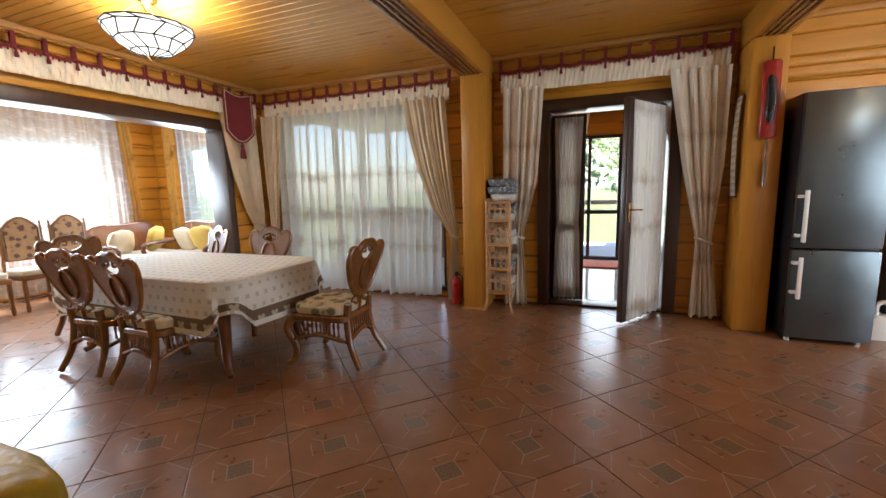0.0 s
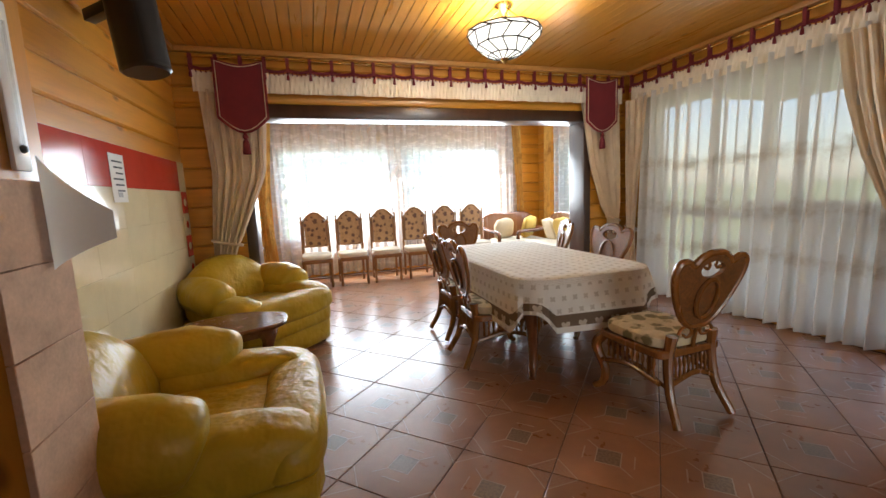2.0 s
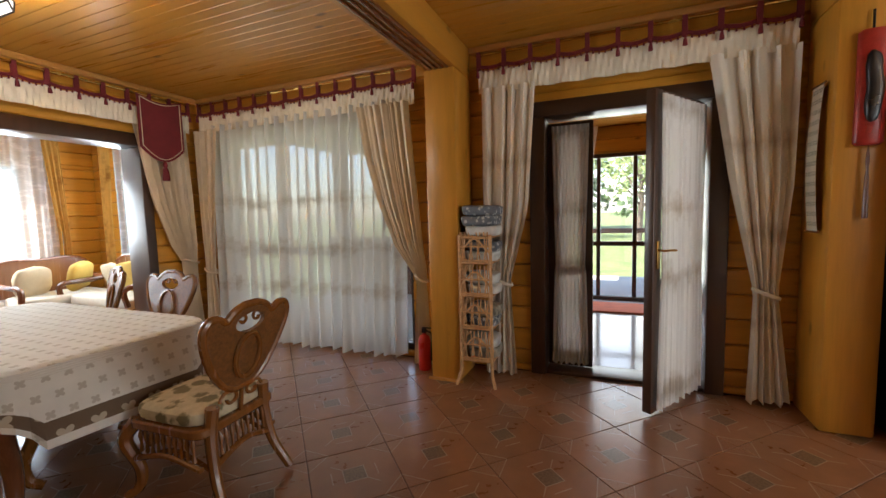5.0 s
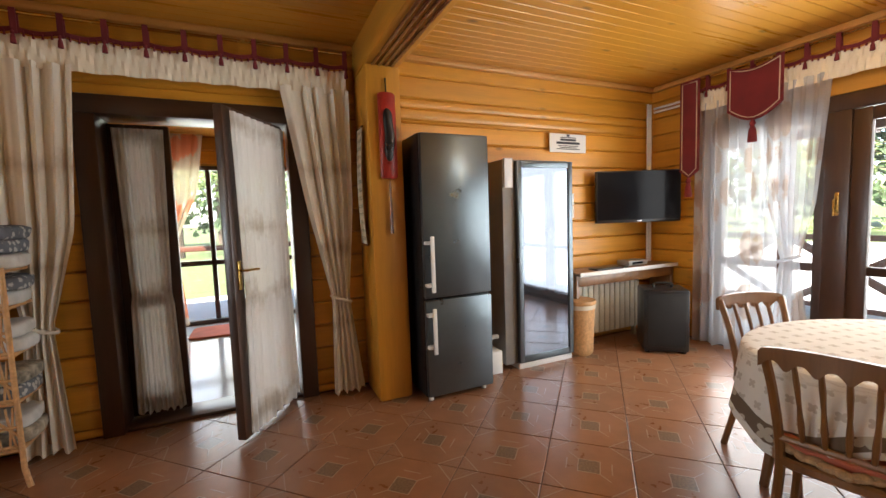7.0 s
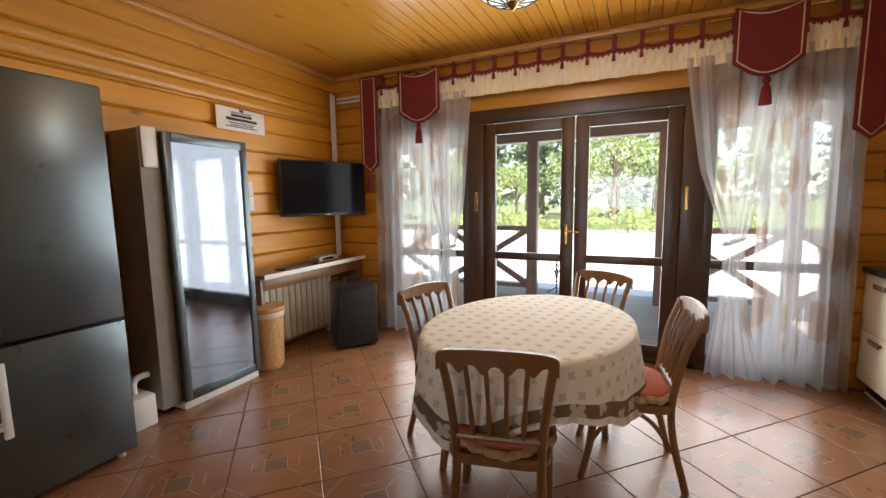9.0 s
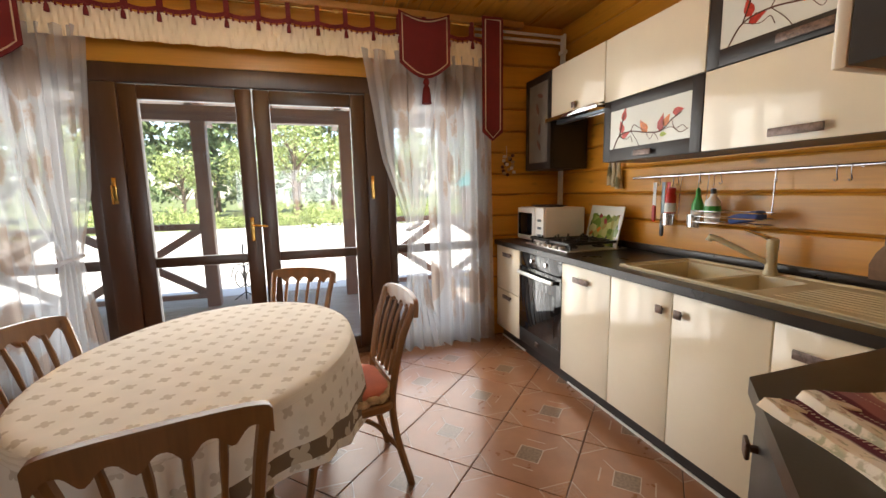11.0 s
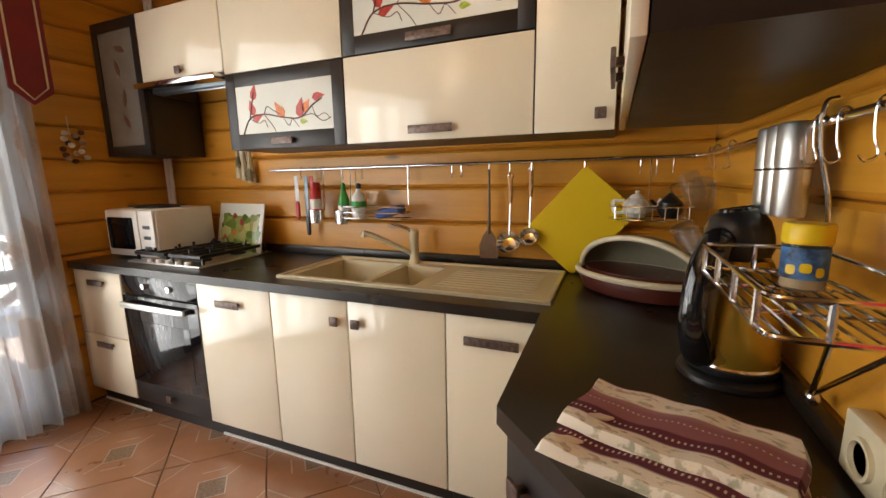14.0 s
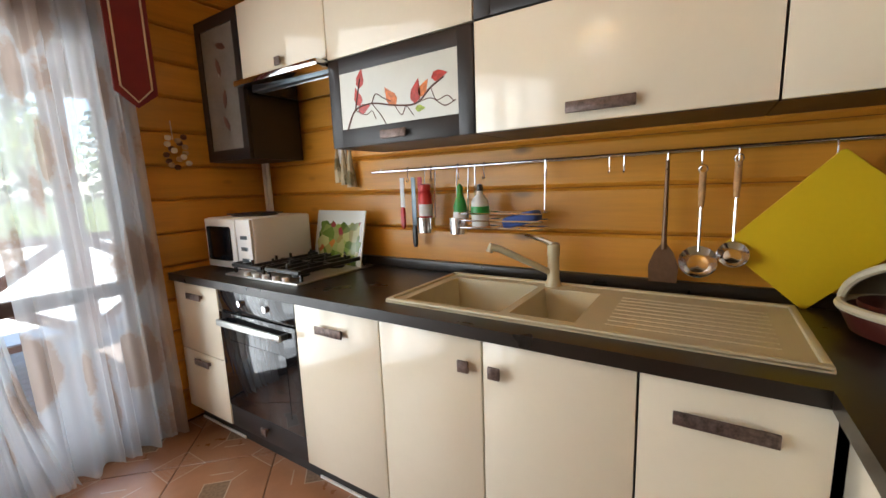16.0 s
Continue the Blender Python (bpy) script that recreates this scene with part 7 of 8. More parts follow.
part("lower_fold", towel_fold(0.335, -0.125, 0.118, 0.0005, 0.016, 4, -0.12, 0.74), "towel", tw)
part("upper_fold", towel_fold(0.33, -0.13, 0.052, 0.0165, 0.017, 9, 0.0, 0.74), "towel", tw)
for x, y, z, a in ((0.105, 0.015, 0.033, 25), (0.13, 0.085, 0.017, 20)):
    part("tag", turned(slab(bmesh.new(), [(-0.022, 0), (-0.01, 0.008), (0.02, 0.006), (0.024, -0.003), (0, -0.008)], 0, 0.004), pose(x, y, z, 0, 0, a)), "cord", tw, "small cream cloth tag")

# ---- oval breakfast table ----
kt2 = thing("oval_table", pose(7.51, 4.62, 0, 0, 0, -13), "oval wooden kitchen table under a printed cloth", "table")
el = [(0.66 * math.cos(a), 0.49 * math.sin(a)) for a in [2 * math.pi * k / 72 for k in range(72)]]
part("tabletop", slab(bmesh.new(), el, 0.705, 0.742, 0.008), "oak", kt2)
for sx in (-1, 1):
    for sy in (-1, 1):
        part("leg", tube(bmesh.new(), smooth_line([(sx * 0.34, sy * 0.24, 0.71), (sx * 0.36, sy * 0.26, 0.4), (sx * 0.4, sy * 0.29, 0.0)]), [0.032 - 0.001 * k for k in range(13)], 9), "oak", kt2)
tc2 = thing("tablecloth", pose(7.51, 4.62, 0.742, 0, 0, -13), "cream tablecloth printed with small grey clover, brown border", "tablecloth")
hi, lo, hem = cloth_mesh([(x * 1.015, y * 1.02) for x, y in el], 0.006, 0.22, 8, 0.03, 0.75)
part("cloth", hi, "cloth", tc2)
part("border", lo, "cloth_band", tc2, "brown patterned border")
part("hem", hem, "cloth", tc2)


def spindle_chair(m, label):
    """A bentwood chair with arched spindles, facing its own +y."""
    ch = thing("kitchen_chair", m, label, "chair", "chairs round the oval table")
    part("seat_frame", slab(bmesh.new(), rounded(0, 0.0, 0.42, 0.42, 0.09), 0.40, 0.445, 0.01), "oak", ch)
    part("seat_pad", pillow(bmesh.new(), (0.38, 0.38, 0.07), 3.5, m=pose(0, 0, 0.478), wrinkle=0.05), "pink_pad", ch, "faded red seat pad")
    for k in range(30):
        a = 2 * math.pi * k / 30
        r = 0.215 + 0.01 * math.sin(5 * k)
        part("ruffle", pillow(bmesh.new(), (0.075, 0.045, 0.035), 2.2, 8, 5, pose(r * math.cos(a), r * math.sin(a), 0.468 + 0.006 * math.sin(3 * k), 0, 10 * math.sin(2 * k), math.degrees(a) + 90 + 15 * math.sin(4 * k))), "pad_frill", ch)
    for s in (-1, 1):
        part("leg", tube(bmesh.new(), smooth_line([(s * 0.18, 0.17, 0.42), (s * 0.185, 0.19, 0.2), (s * 0.205, 0.235, 0.0)]), [0.022 - 0.0005 * k for k in range(13)], 8), "oak", ch)
        post = smooth_line([(s * 0.19, -0.26, 0.0), (s * 0.175, -0.2, 0.25), (s * 0.17, -0.185, 0.45), (s * 0.188, -0.225, 0.7), (s * 0.203, -0.275, 0.85), (s * 0.205, -0.292, 0.895)])
        part("back_post", tube(bmesh.new(), post, 0.018, 8), "oak", ch)
        part("brace", tube(bmesh.new(), smooth_line([(s * 0.18, 0.19, 0.19), (s * 0.13, 0.16, 0.32), (s * 0.06, 0.15, 0.40)]), 0.012, 7), "oak", ch)
        part("side_brace", tube(bmesh.new(), smooth_line([(s * 0.19, 0.19, 0.2), (s * 0.185, 0.1, 0.34), (s * 0.18, 0.0, 0.39), (s * 0.18, -0.1, 0.34), (s * 0.178, -0.2, 0.2)]), 0.011, 7), "oak", ch)
    top = bmesh.new()
    n = 48
    up, dn = [], []
    for k in range(n + 1):
        t = k / n
        x = -0.222 + 0.444 * t
        y = -0.298 - 0.02 * math.sin(math.pi * t)
        zt = 0.895 + 0.035 * math.sin(math.pi * t) ** 0.35
        g = (t * 5) % 1.0
        zb = 0.868 - 0.034 * abs(math.cos(math.pi * g)) ** 3
        up.append((x, y, zt))
        dn.append((x, y + 0.004, zb))
    rings = [[(a[0], a[1] - 0.011, a[2]), (a[0], a[1] + 0.011, a[2]), (b[0], b[1] + 0.011, b[2]), (b[0], b[1] - 0.011, b[2])] for a, b in zip(up, dn)]
    loft(top, rings)
    bmesh.ops.recalc_face_normals(top, faces=top.faces)
    part("crest_rail", top, "oak", ch, "scalloped crest rail")
    part("lower_rail", tube(bmesh.new(), [(-0.17, -0.195, 0.52), (0.17, -0.195, 0.52)], 0.014, 8), "oak", ch)
    for k in range(4):
        x = -0.114 + 0.076 * k
        ln = [(x * 0.85, -0.197, 0.52), (x * 0.9, -0.212, 0.6), (x * 0.93, -0.23, 0.68), (x * 0.97, -0.26, 0.78), (x, -0.292, 0.86)]
        part("spindle", tube(bmesh.new(), ln, [0.008, 0.012, 0.008, 0.011, 0.009], 8), "oak", ch)
    return ch


c1 = spindle_chair(pose(6.975, 4.612, 0, 0, 0, -77), "brown bentwood chair with spindle back and frilled pad")
c1.scale = (0.95, 0.95, 0.95)
for x, y, a in ((7.63, 4.145, 8.5), (8.17, 4.455, 62), (7.49, 5.02, 162)):
    copy_thing(c1, pose(x, y, 0, 0, 0, a))

db2 = thing("dried_flower_bundle", pose(9.145, 2.6, 1.42), "small dried flower bundle hanging on the log wall", "ornament")
for k in range(16):
    a = k * 2.4
    part("flower", pillow(bmesh.new(), (0.03, 0.035, 0.03), 2.2, 8, 6, pose(-0.025 - 0.012 * (k % 3), 0.05 * math.sin(a), 0.05 + 0.011 * k)), ("twig", "pad_frill", "pale_seat")[k % 3], db2)
part("cord", tube(bmesh.new(), [(-0.01, 0, 0.2), (-0.004, 0, 0.3)], 0.003, 6), "cord", db2)

# ---- outside ----
setting(part("ground", cube(-400, 400, -400, 400, -0.9, -0.46), "grass"), "sunlit lawn round the house", "ground")
setting(part("yard", slab(bmesh.new(), [(12.6, -14), (30, -16), (33, -2), (30, 12), (27, 22), (12.6, 14)], -0.5, -0.44), "concrete"), "pale sunlit gravel yard", "yard")
M["board_out"] = timber("grey_deck_board", (0.36, 0.30, 0.26), 0.5, 1, 0.2, coat=0.1, knots=False)
M["post_out"] = timber("brown_stained_post", (0.17, 0.062, 0.036), 0.45, 2, 0.25, knots=False)

# terrace on the garden side
setting(part("terrace_base", cube(9.42, 12.0, -0.5, 9.5, -0.5, -0.075), "post_out"), "timber terrace base", "terrace")
deck = setting(thing("terrace_deck", pose(0, 0, 0), "pale grey plank terrace deck", "deck"))
for k in range(19):
    x = 9.43 + 0.135 * k
    part("plank", cube(x, x + 0.129, -0.5, 9.5, -0.075, -0.045, 0.004, 1), "board_out", deck)
part("plank", cube(9.3, 9.43, 2.78, 6.55, -0.07, -0.03), "board_out", deck)
roof = setting(thing("terrace_roof", pose(0, 0, 0), "brown timber terrace roof", "roof"))
bm = bmesh.new()
loft(bm, [[(9.42, -0.8, 2.8), (12.5, -0.8, 2.42), (12.5, -0.8, 2.5), (9.42, -0.8, 2.9)], [(9.42, 9.8, 2.8), (12.5, 9.8, 2.42), (12.5, 9.8, 2.5), (9.42, 9.8, 2.9)]])
part("boards", bm, "post_out", roof)
for k in range(12):
    y = -0.4 + 0.86 * k
    part("rafter", turned(cube(0, 3.1, -0.04, 0.04, -0.12, 0), pose(9.42, y, 2.79, 0, 7, 0)), "post_out", roof)
part("fascia_beam", cube(11.42, 11.58, -0.6, 9.6, 2.22, 2.4, 0.01), "post_out", roof)
for y in (1.0, 2.45, 3.82, 5.53, 7.0, 8.5):
    ps = setting(thing("terrace_post", pose(11.5, y, -0.045), "brown stained square terrace post", "post"))
    part("shaft", cube(-0.075, 0.075, -0.075, 0.075, 0, 2.28, 0.01), "post_out", ps)
for y0, y1 in ((1.0, 2.45), (2.45, 3.82), (5.53, 7.0), (7.0, 8.5)):
    rl2 = setting(thing("terrace_railing", pose(11.5, y0, 0), "brown timber railing with crossed braces", "railing"))
    w = y1 - y0
    part("top_rail", cube(-0.05, 0.05, 0.075, w - 0.075, 0.93, 1.0, 0.008), "post_out", rl2)
    part("bottom_rail", cube(-0.03, 0.03, 0.075, w - 0.075, 0.06, 0.12, 0.006), "post_out", rl2)
    a = math.degrees(math.atan2(0.82, w - 0.15))
    L = math.hypot(0.82, w - 0.15)
    part("brace", turned(cube(-0.025, 0.025, 0, L, -0.045, 0.045, 0.005), pose(0, 0.075, 0.12, a, 0, 0)), "post_out", rl2)
    part("brace", turned(cube(-0.022, 0.022, 0, L, -0.045, 0.045, 0.005), pose(0, 0.075, 0.94, -a, 0, 0)), "post_out", rl2)
ir = thing("iron_stand", pose(11.7, 5.2, -0.045), "black wrought iron scroll stand on the terrace", "stand")
for s in (-1, 1):
    part("scroll", tube(bmesh.new(), [(0, s * (0.06 + 0.1 * math.cos(a) * (1 - a / 14)), 0.3 + 0.2 * math.sin(a) * (1 - a / 14)) for a in [k * 0.4 for k in range(24)]], 0.008, 6), "black", ir)
part("shaft", tube(bmesh.new(), [(0, 0, 0), (0, 0, 0.75)], 0.01, 6), "black", ir)
for s in (-1, 1):
    part("foot", tube(bmesh.new(), [(0, 0, 0.1), (0, s * 0.14, 0.0)], 0.008, 6), "black", ir)

# veranda added before the north window to dim the light behind its sheers
setting(part("veranda_floor", cube(-0.4, 3.1, 7.47, 10.4, -0.3, -0.02), "concrete"), "added floor under the dimming veranda roof", "floor")
setting(part("veranda_roof", cube(-0.4, 3.1, 7.47, 10.8, 2.6, 2.7), "post_out"), "added veranda roof that dims the north window", "ceiling")
for x in (-0.2, 1.4, 2.95):
    setting(part("veranda_post", cube(x, x + 0.14, 10.1, 10.24, -0.02, 2.6, 0.01), "post_out"), "added brown post under the dimming veranda roof", "post")
setting(part("veranda_parapet", cube(-0.4, 3.1, 10.12, 10.2, -0.02, 1.0), "post_out"), "added brown parapet that dims the north window", "railing")
setting(part("porch_deck", cube(3.1, 6.85, 10.6, 13.0, -0.3, -0.02), "concrete"), "pale deck before the porch", "deck")
for x in (3.4, 5.2, 6.5):
    setting(part("porch_post", cube(x, x + 0.14, 12.6, 12.74, -0.02, 2.6, 0.01), "post_out"), "brown porch post", "post")
setting(part("porch_rail", cube(3.1, 6.85, 12.62, 12.7, 0.9, 1.0, 0.01), "post_out"), "brown porch rail", "railing")
setting(part("porch_canopy", cube(3.0, 6.95, 10.6, 13.1, 2.6, 2.68), "post_out"), "brown porch canopy", "roof")
# roof over the house
setting(part("house_roof", cube(-3.2, 9.6, 0.7, 10.4, 2.87, 3.0), "post_out"), "dark flat roof deck of the house", "roof")


def leaf_cloud(name, count, place, size, seed, material, parent):
    """A crown of many small turned leaf sheets; place(rnd) gives a point and the way it droops."""
    rnd = random.Random(seed)
    vs, fs = [], []
    for _ in range(count):
        p, way = place(rnd)
        s = size * rnd.uniform(0.5, 1.3)
        a = Vector((rnd.gauss(0, 1), rnd.gauss(0, 1), rnd.gauss(0, 0.6))).normalized()
        w = (Vector(way) + 0.5 * a).normalized()
        q = w.cross(a).normalized()
        p = Vector(p)
        k = len(vs)
        vs += [p - q * s * 0.4, p + w * s * 0.5 - q * s * 0.1 + a * s * 0.15, p + w * s, p + q * s * 0.4 + w * s * 0.3]
        fs.append((k, k + 1, k + 2, k + 3))
    me = bpy.data.meshes.new(name)
    me.from_pydata([tuple(v) for v in vs], [], fs)
    me.materials.append(M[material])
    ob = new(name, me)
    ob.parent = parent
    return ob


def conifer(m, h, seed, label):
    t = thing("conifer", m, label, "tree", "dark conifers beyond the garden")
    part("trunk", tube(bmesh.new(), [(0, 0, -0.3), (0.05, 0, h * 0.4), (0, 0, h * 0.97)], [h * 0.016, h * 0.01, 0.02], 8), "bark", t)
    limbs = bmesh.new()
    rnd = random.Random(seed)
    tips = []
    for k in range(60):
        z = h * (0.12 + 0.85 * (k / 60) ** 0.9)
        r = (h - z) * 0.22 * rnd.uniform(0.7, 1.15) + 0.15
        a = k * 2.4
        tip = Vector((r * math.cos(a), r * math.sin(a), z - r * 0.3))
        tube(limbs, [(0, 0, z), tip], [0.05, 0.012], 4)
        tips.append((Vector((0, 0, z)), tip))
    part("limbs", limbs, "bark", t)

    def place(r):
        b, tip = r.choice(tips)
        u = r.random() ** 0.6
        p = b.lerp(tip, u) + Vector((r.gauss(0, 1), r.gauss(0, 1), r.gauss(0, 0.6))) * (0.012 * h + 0.05)
        return p, (tip - b).normalized() + Vector((0, 0, -0.4))

    leaf_cloud("crown", 2600, place, h * 0.035, seed + 1, "needles", t)
    return t


def leafy_tree(m, h, seed, label, name="garden_tree", group="pale green garden trees"):
    t = thing(name, m, label, "tree", group)
    rnd = random.Random(seed)
    part("trunk", tube(bmesh.new(), [(0, 0, -0.2), (0.03 * h, 0.01 * h, h * 0.35), (0.02 * h, 0, h * 0.7)], [h * 0.03, h * 0.02, h * 0.008], 8), "bark", t)
    limbs, ends = bmesh.new(), []
    for k in range(14):
        z = h * (0.25 + 0.4 * k / 14)
        a = k * 2.4
        e = Vector((h * 0.26 * math.cos(a) * rnd.uniform(0.6, 1.1), h * 0.26 * math.sin(a) * rnd.uniform(0.6, 1.1), z + h * rnd.uniform(0.12, 0.3)))
        tube(limbs, [(0.02 * h, 0, z), Vector((0, 0, z)).lerp(e, 0.5) + Vector((0, 0, 0.02 * h)), e], [h * 0.01, h * 0.006, 0.01], 5)
        ends.append(e)
    part("limbs", limbs, "bark", t)

    def place(r):
        e = r.choice(ends)
        return e + Vector((r.gauss(0, 1), r.gauss(0, 1), r.gauss(0, 0.8))) * h * 0.075, (r.gauss(0, 1), r.gauss(0, 1), -0.3)

    leaf_cloud("crown", 2200, place, h * 0.03, seed + 5, "leaf_pale", t)
    return t


cf = conifer(pose(46, 14, -0.46), 19, 3, "tall dark green conifer beyond the yard")
rnd = random.Random(8)
for x, y, s in ((44, 18, 1.1), (47, 10.5, 0.95), (50, 21, 1.15), (43, 23, 0.9), (52, 6, 1.0), (56, -1, 0.8), (54, 2.5, 0.9), (58, 15, 1.2), (49, 27, 1.1), (60, -8, 0.75), (57, -14, 0.9), (48, 33, 1.0),
                (8, 44, 0.9), (2, 47, 1.0), (13, 50, 1.1), (-4, 45, 0.9), (18, 46, 1.0), (-42, 8, 0.9), (-46, -2, 1.0), (-44, 16, 1.1)):
    t = copy_thing(cf, pose(x, y, -0.46, 0, 0, rnd.uniform(0, 360)))
    t.scale = (s, s, s * rnd.uniform(0.9, 1.1))
lt = leafy_tree(pose(34, 5.5, -0.46), 7.5, 20, "pale green young tree at the edge of the yard")
for x, y, s in ((36, 8, 0.8), (38, 1, 0.9), (36, 12.5, 0.7), (40, -4, 1.0), (36, 17, 0.9), (6, 30, 0.9), (10, 33, 1.1), (1, 31, 1.0), (-22, 3, 0.9), (-24, 9, 1.0)):
    t = copy_thing(lt, pose(x, y, -0.46, 0, 0, rnd.uniform(0, 360)))
    t.scale = (s, s, s)
sh = thing("garden_shrub", pose(30, 3, -0.46), "rounded yellow-green garden shrub", "shrub", "shrubs along the yard")
part("stem", tube(bmesh.new(), [(0, 0, -0.1), (0, 0, 0.5)], 0.04, 6), "bark", sh)
leaf_cloud("crown", 700, lambda r: ((r.gauss(0, 0.42), r.gauss(0, 0.42), 0.55 + r.gauss(0, 0.24)), (r.gauss(0, 1), r.gauss(0, 1), 0.5)), 0.16, 41, "leaf_pale", sh)
for k in range(22):
    t = copy_thing(sh, pose(31.5 + 2.5 * math.sin(k * 1.7), -9 + 1.35 * k, -0.46, 0, 0, k * 50))
    t.scale = (1 + 0.3 * math.sin(k), 1 + 0.3 * math.sin(k * 2.1), 0.9 + 0.3 * math.sin(k * 3.3))
gh = thing("garden_hut", pose(27, -5.5, -0.46, 0, 0, 20), "small wooden hut with a teal roof", "hut")
part("walls", cube(-1.6, 1.6, -1.3, 1.3, 0, 2.2), "post_out", gh)
bm = bmesh.new()
loft(bm, [[(-1.9, -1.7, 2.1), (-1.9, 0, 3.3), (-1.9, 1.7, 2.1), (-1.9, 0, 3.2)], [(1.9, -1.7, 2.1), (1.9, 0, 3.3), (1.9, 1.7, 2.1), (1.9, 0, 3.2)]])
bmesh.ops.recalc_face_normals(bm, faces=bm.faces)
part("roof", bm, "teal", gh)
part("door", cube(-1.63, -1.58, -0.4, 0.4, 0, 1.9), "board_out", gh)

# ---- north wall: fridges, screen, desk ----
fg = thing("fridge_freezer", pose(6.06, 6.62, 0), "tall dark steel fridge freezer with white bar grips", "refrigerator")
part("case", cube(0.0, 0.56, 0.05, 0.56, 0.03, 2.0, 0.006), "black", fg)
part("upper_door", cube(0.0, 0.56, 0.0, 0.046, 0.79, 1.995, 0.012), "steel", fg)
part("lower_door", cube(0.0, 0.56, 0.0, 0.046, 0.04, 0.775, 0.012), "steel", fg)
for z0, z1 in ((0.84, 1.25), (0.38, 0.72)):
    bm = cube(0.035, 0.065, -0.055, -0.035, z0, z1, 0.006)
    for z in (z0 + 0.04, z1 - 0.06):
        box(bm, 0.0, 0.06, -0.045, 0.0, z, z + 0.025, 0.004)
    part("handle", bm, "white", fg, "pale bar handle")
for x in (0.04, 0.5):
    part("foot", lathe(bmesh.new(), [(0.02, 0), (0.02, 0.03)], 12, (x, 0.06, 0)), "white", fg)
    part("foot", lathe(bmesh.new(), [(0.02, 0), (0.02, 0.03)], 12, (x, 0.5, 0)), "white", fg)

dc = thing("display_fridge", pose(7.03, 6.83, 0, 0, 0, 0), "tall display fridge with a dark framed glass door", "refrigerator")
part("case", cube(-0.12, 0.6, 0.05, 0.37, 0.05, 1.86, 0.006), "case_grey", dc)
part("plinth", cube(0.0, 0.6, 0.02, 0.36, 0.0, 0.05, 0.004), "white", dc)
fd = cube(0.0, 0.05, 0.0, 0.048, 0.06, 1.85, 0.006)
box(fd, 0.56, 0.61, 0.0, 0.048, 0.06, 1.85, 0.006)
box(fd, 0.05, 0.56, 0.0, 0.048, 0.06, 0.12, 0.006)
box(fd, 0.05, 0.56, 0.0, 0.048, 1.79, 1.85, 0.006)
df = part("door", fd, "steel", dc, "dark steel door rim")
part("glass", cube(0.05, 0.56, 0.012, 0.02, 0.12, 1.79), "mirror_glass", df, "reflecting door glass")
part("hinge_cover", cube(-0.11, -0.02, 0.03, 0.06, 1.62, 1.87, 0.006), "white", dc, "white paper tag")
part("lock", cube(-0.012, 0.004, -0.012, 0.02, 0.96, 1.01, 0.004), "black", dc)
bx = thing("valve_box", pose(6.82, 6.86, 0), "small white box with a pipe beside the fridge", "box")
part("box", cube(-0.09, 0.04, 0, 0.2, 0, 0.2, 0.005), "white", bx)
part("pipe", tube(bmesh.new(), smooth_line([(-0.03, 0.1, 0.2), (-0.03, 0.1, 0.27), (0.0, 0.1, 0.3), (0.06, 0.1, 0.3)]), 0.02, 10), "white", bx)

sg = thing("wall_notice", pose(7.67, 7.18, 1.995), "white printed notice on the log wall", "sign")
part("board", cube(0, 0.47, 0, 0.008, 0, 0.185, 0.002), "paper", sg)
for k, (w, h) in enumerate(((0.04, 0.02), (0.2, 0.008), (0.2, 0.022), (0.3, 0.024), (0.26, 0.008), (0.22, 0.008), (0.3, 0.008))):
    z = (0.16, 0.145, 0.115, 0.082, 0.062, 0.045, 0.03)[k]
    part("text_line", cube(0.235 - w / 2, 0.235 + w / 2, -0.002, 0.001, z, z + h), "ink", sg)
for z in (1.52, 1.39):
    tagged(part("paper_note", cube(7.86, 7.97, 7.176, 7.184, z - 0.06, z + 0.06), "paper"), "small white paper note on the wall", "note", "paper notes on the wall")

tv = thing("television", pose(8.21, 7.11, 1.26, 0, 0, -23), "black flat television on the corner wall", "television")
part("case", cube(0, 0.90, 0.0, 0.05, 0, 0.54, 0.01), "black", tv)
part("screen", cube(0.015, 0.885, -0.003, 0.002, 0.03, 0.525), "screen", tv)
part("badge", cube(0.42, 0.48, -0.005, -0.001, 0.01, 0.018), "chrome", tv)
part("bracket", cube(0.34, 0.46, 0.05, 0.24, 0.2, 0.32, 0.005), "black", tv)
pp = thing("heating_pipes", pose(0, 0, 0), "white heating pipes up the corner and along the wall", "pipe")
for x in (9.02, 9.06):
    part("pipe", tube(bmesh.new(), smooth_line([(x, 7.15, 0.7), (x, 7.15, 2.4), (x, 7.15, 2.5)]), 0.013, 8), "white", pp)
for z in (2.47, 2.51):
    part("pipe", tube(bmesh.new(), [(9.12, 7.15, z), (9.12, 6.4, z)], 0.013, 8), "white", pp)
pk = thing("heating_pipes", pose(0, 0, 0), "white heating pipes up the kitchen corner", "pipe")
for x in (9.06, 9.1):
    part("pipe", tube(bmesh.new(), [(x, 2.09, 0.92), (x, 2.09, 2.66)], 0.013, 8), "white", pk)
for z in (2.6, 2.65):
    part("pipe", tube(bmesh.new(), [(9.11, 2.09, z), (9.11, 2.9, z)], 0.013, 8), "white", pk)
part("clamp", cube(9.04, 9.12, 2.07, 2.11, 2.5, 2.53, 0.003), "white", pk)

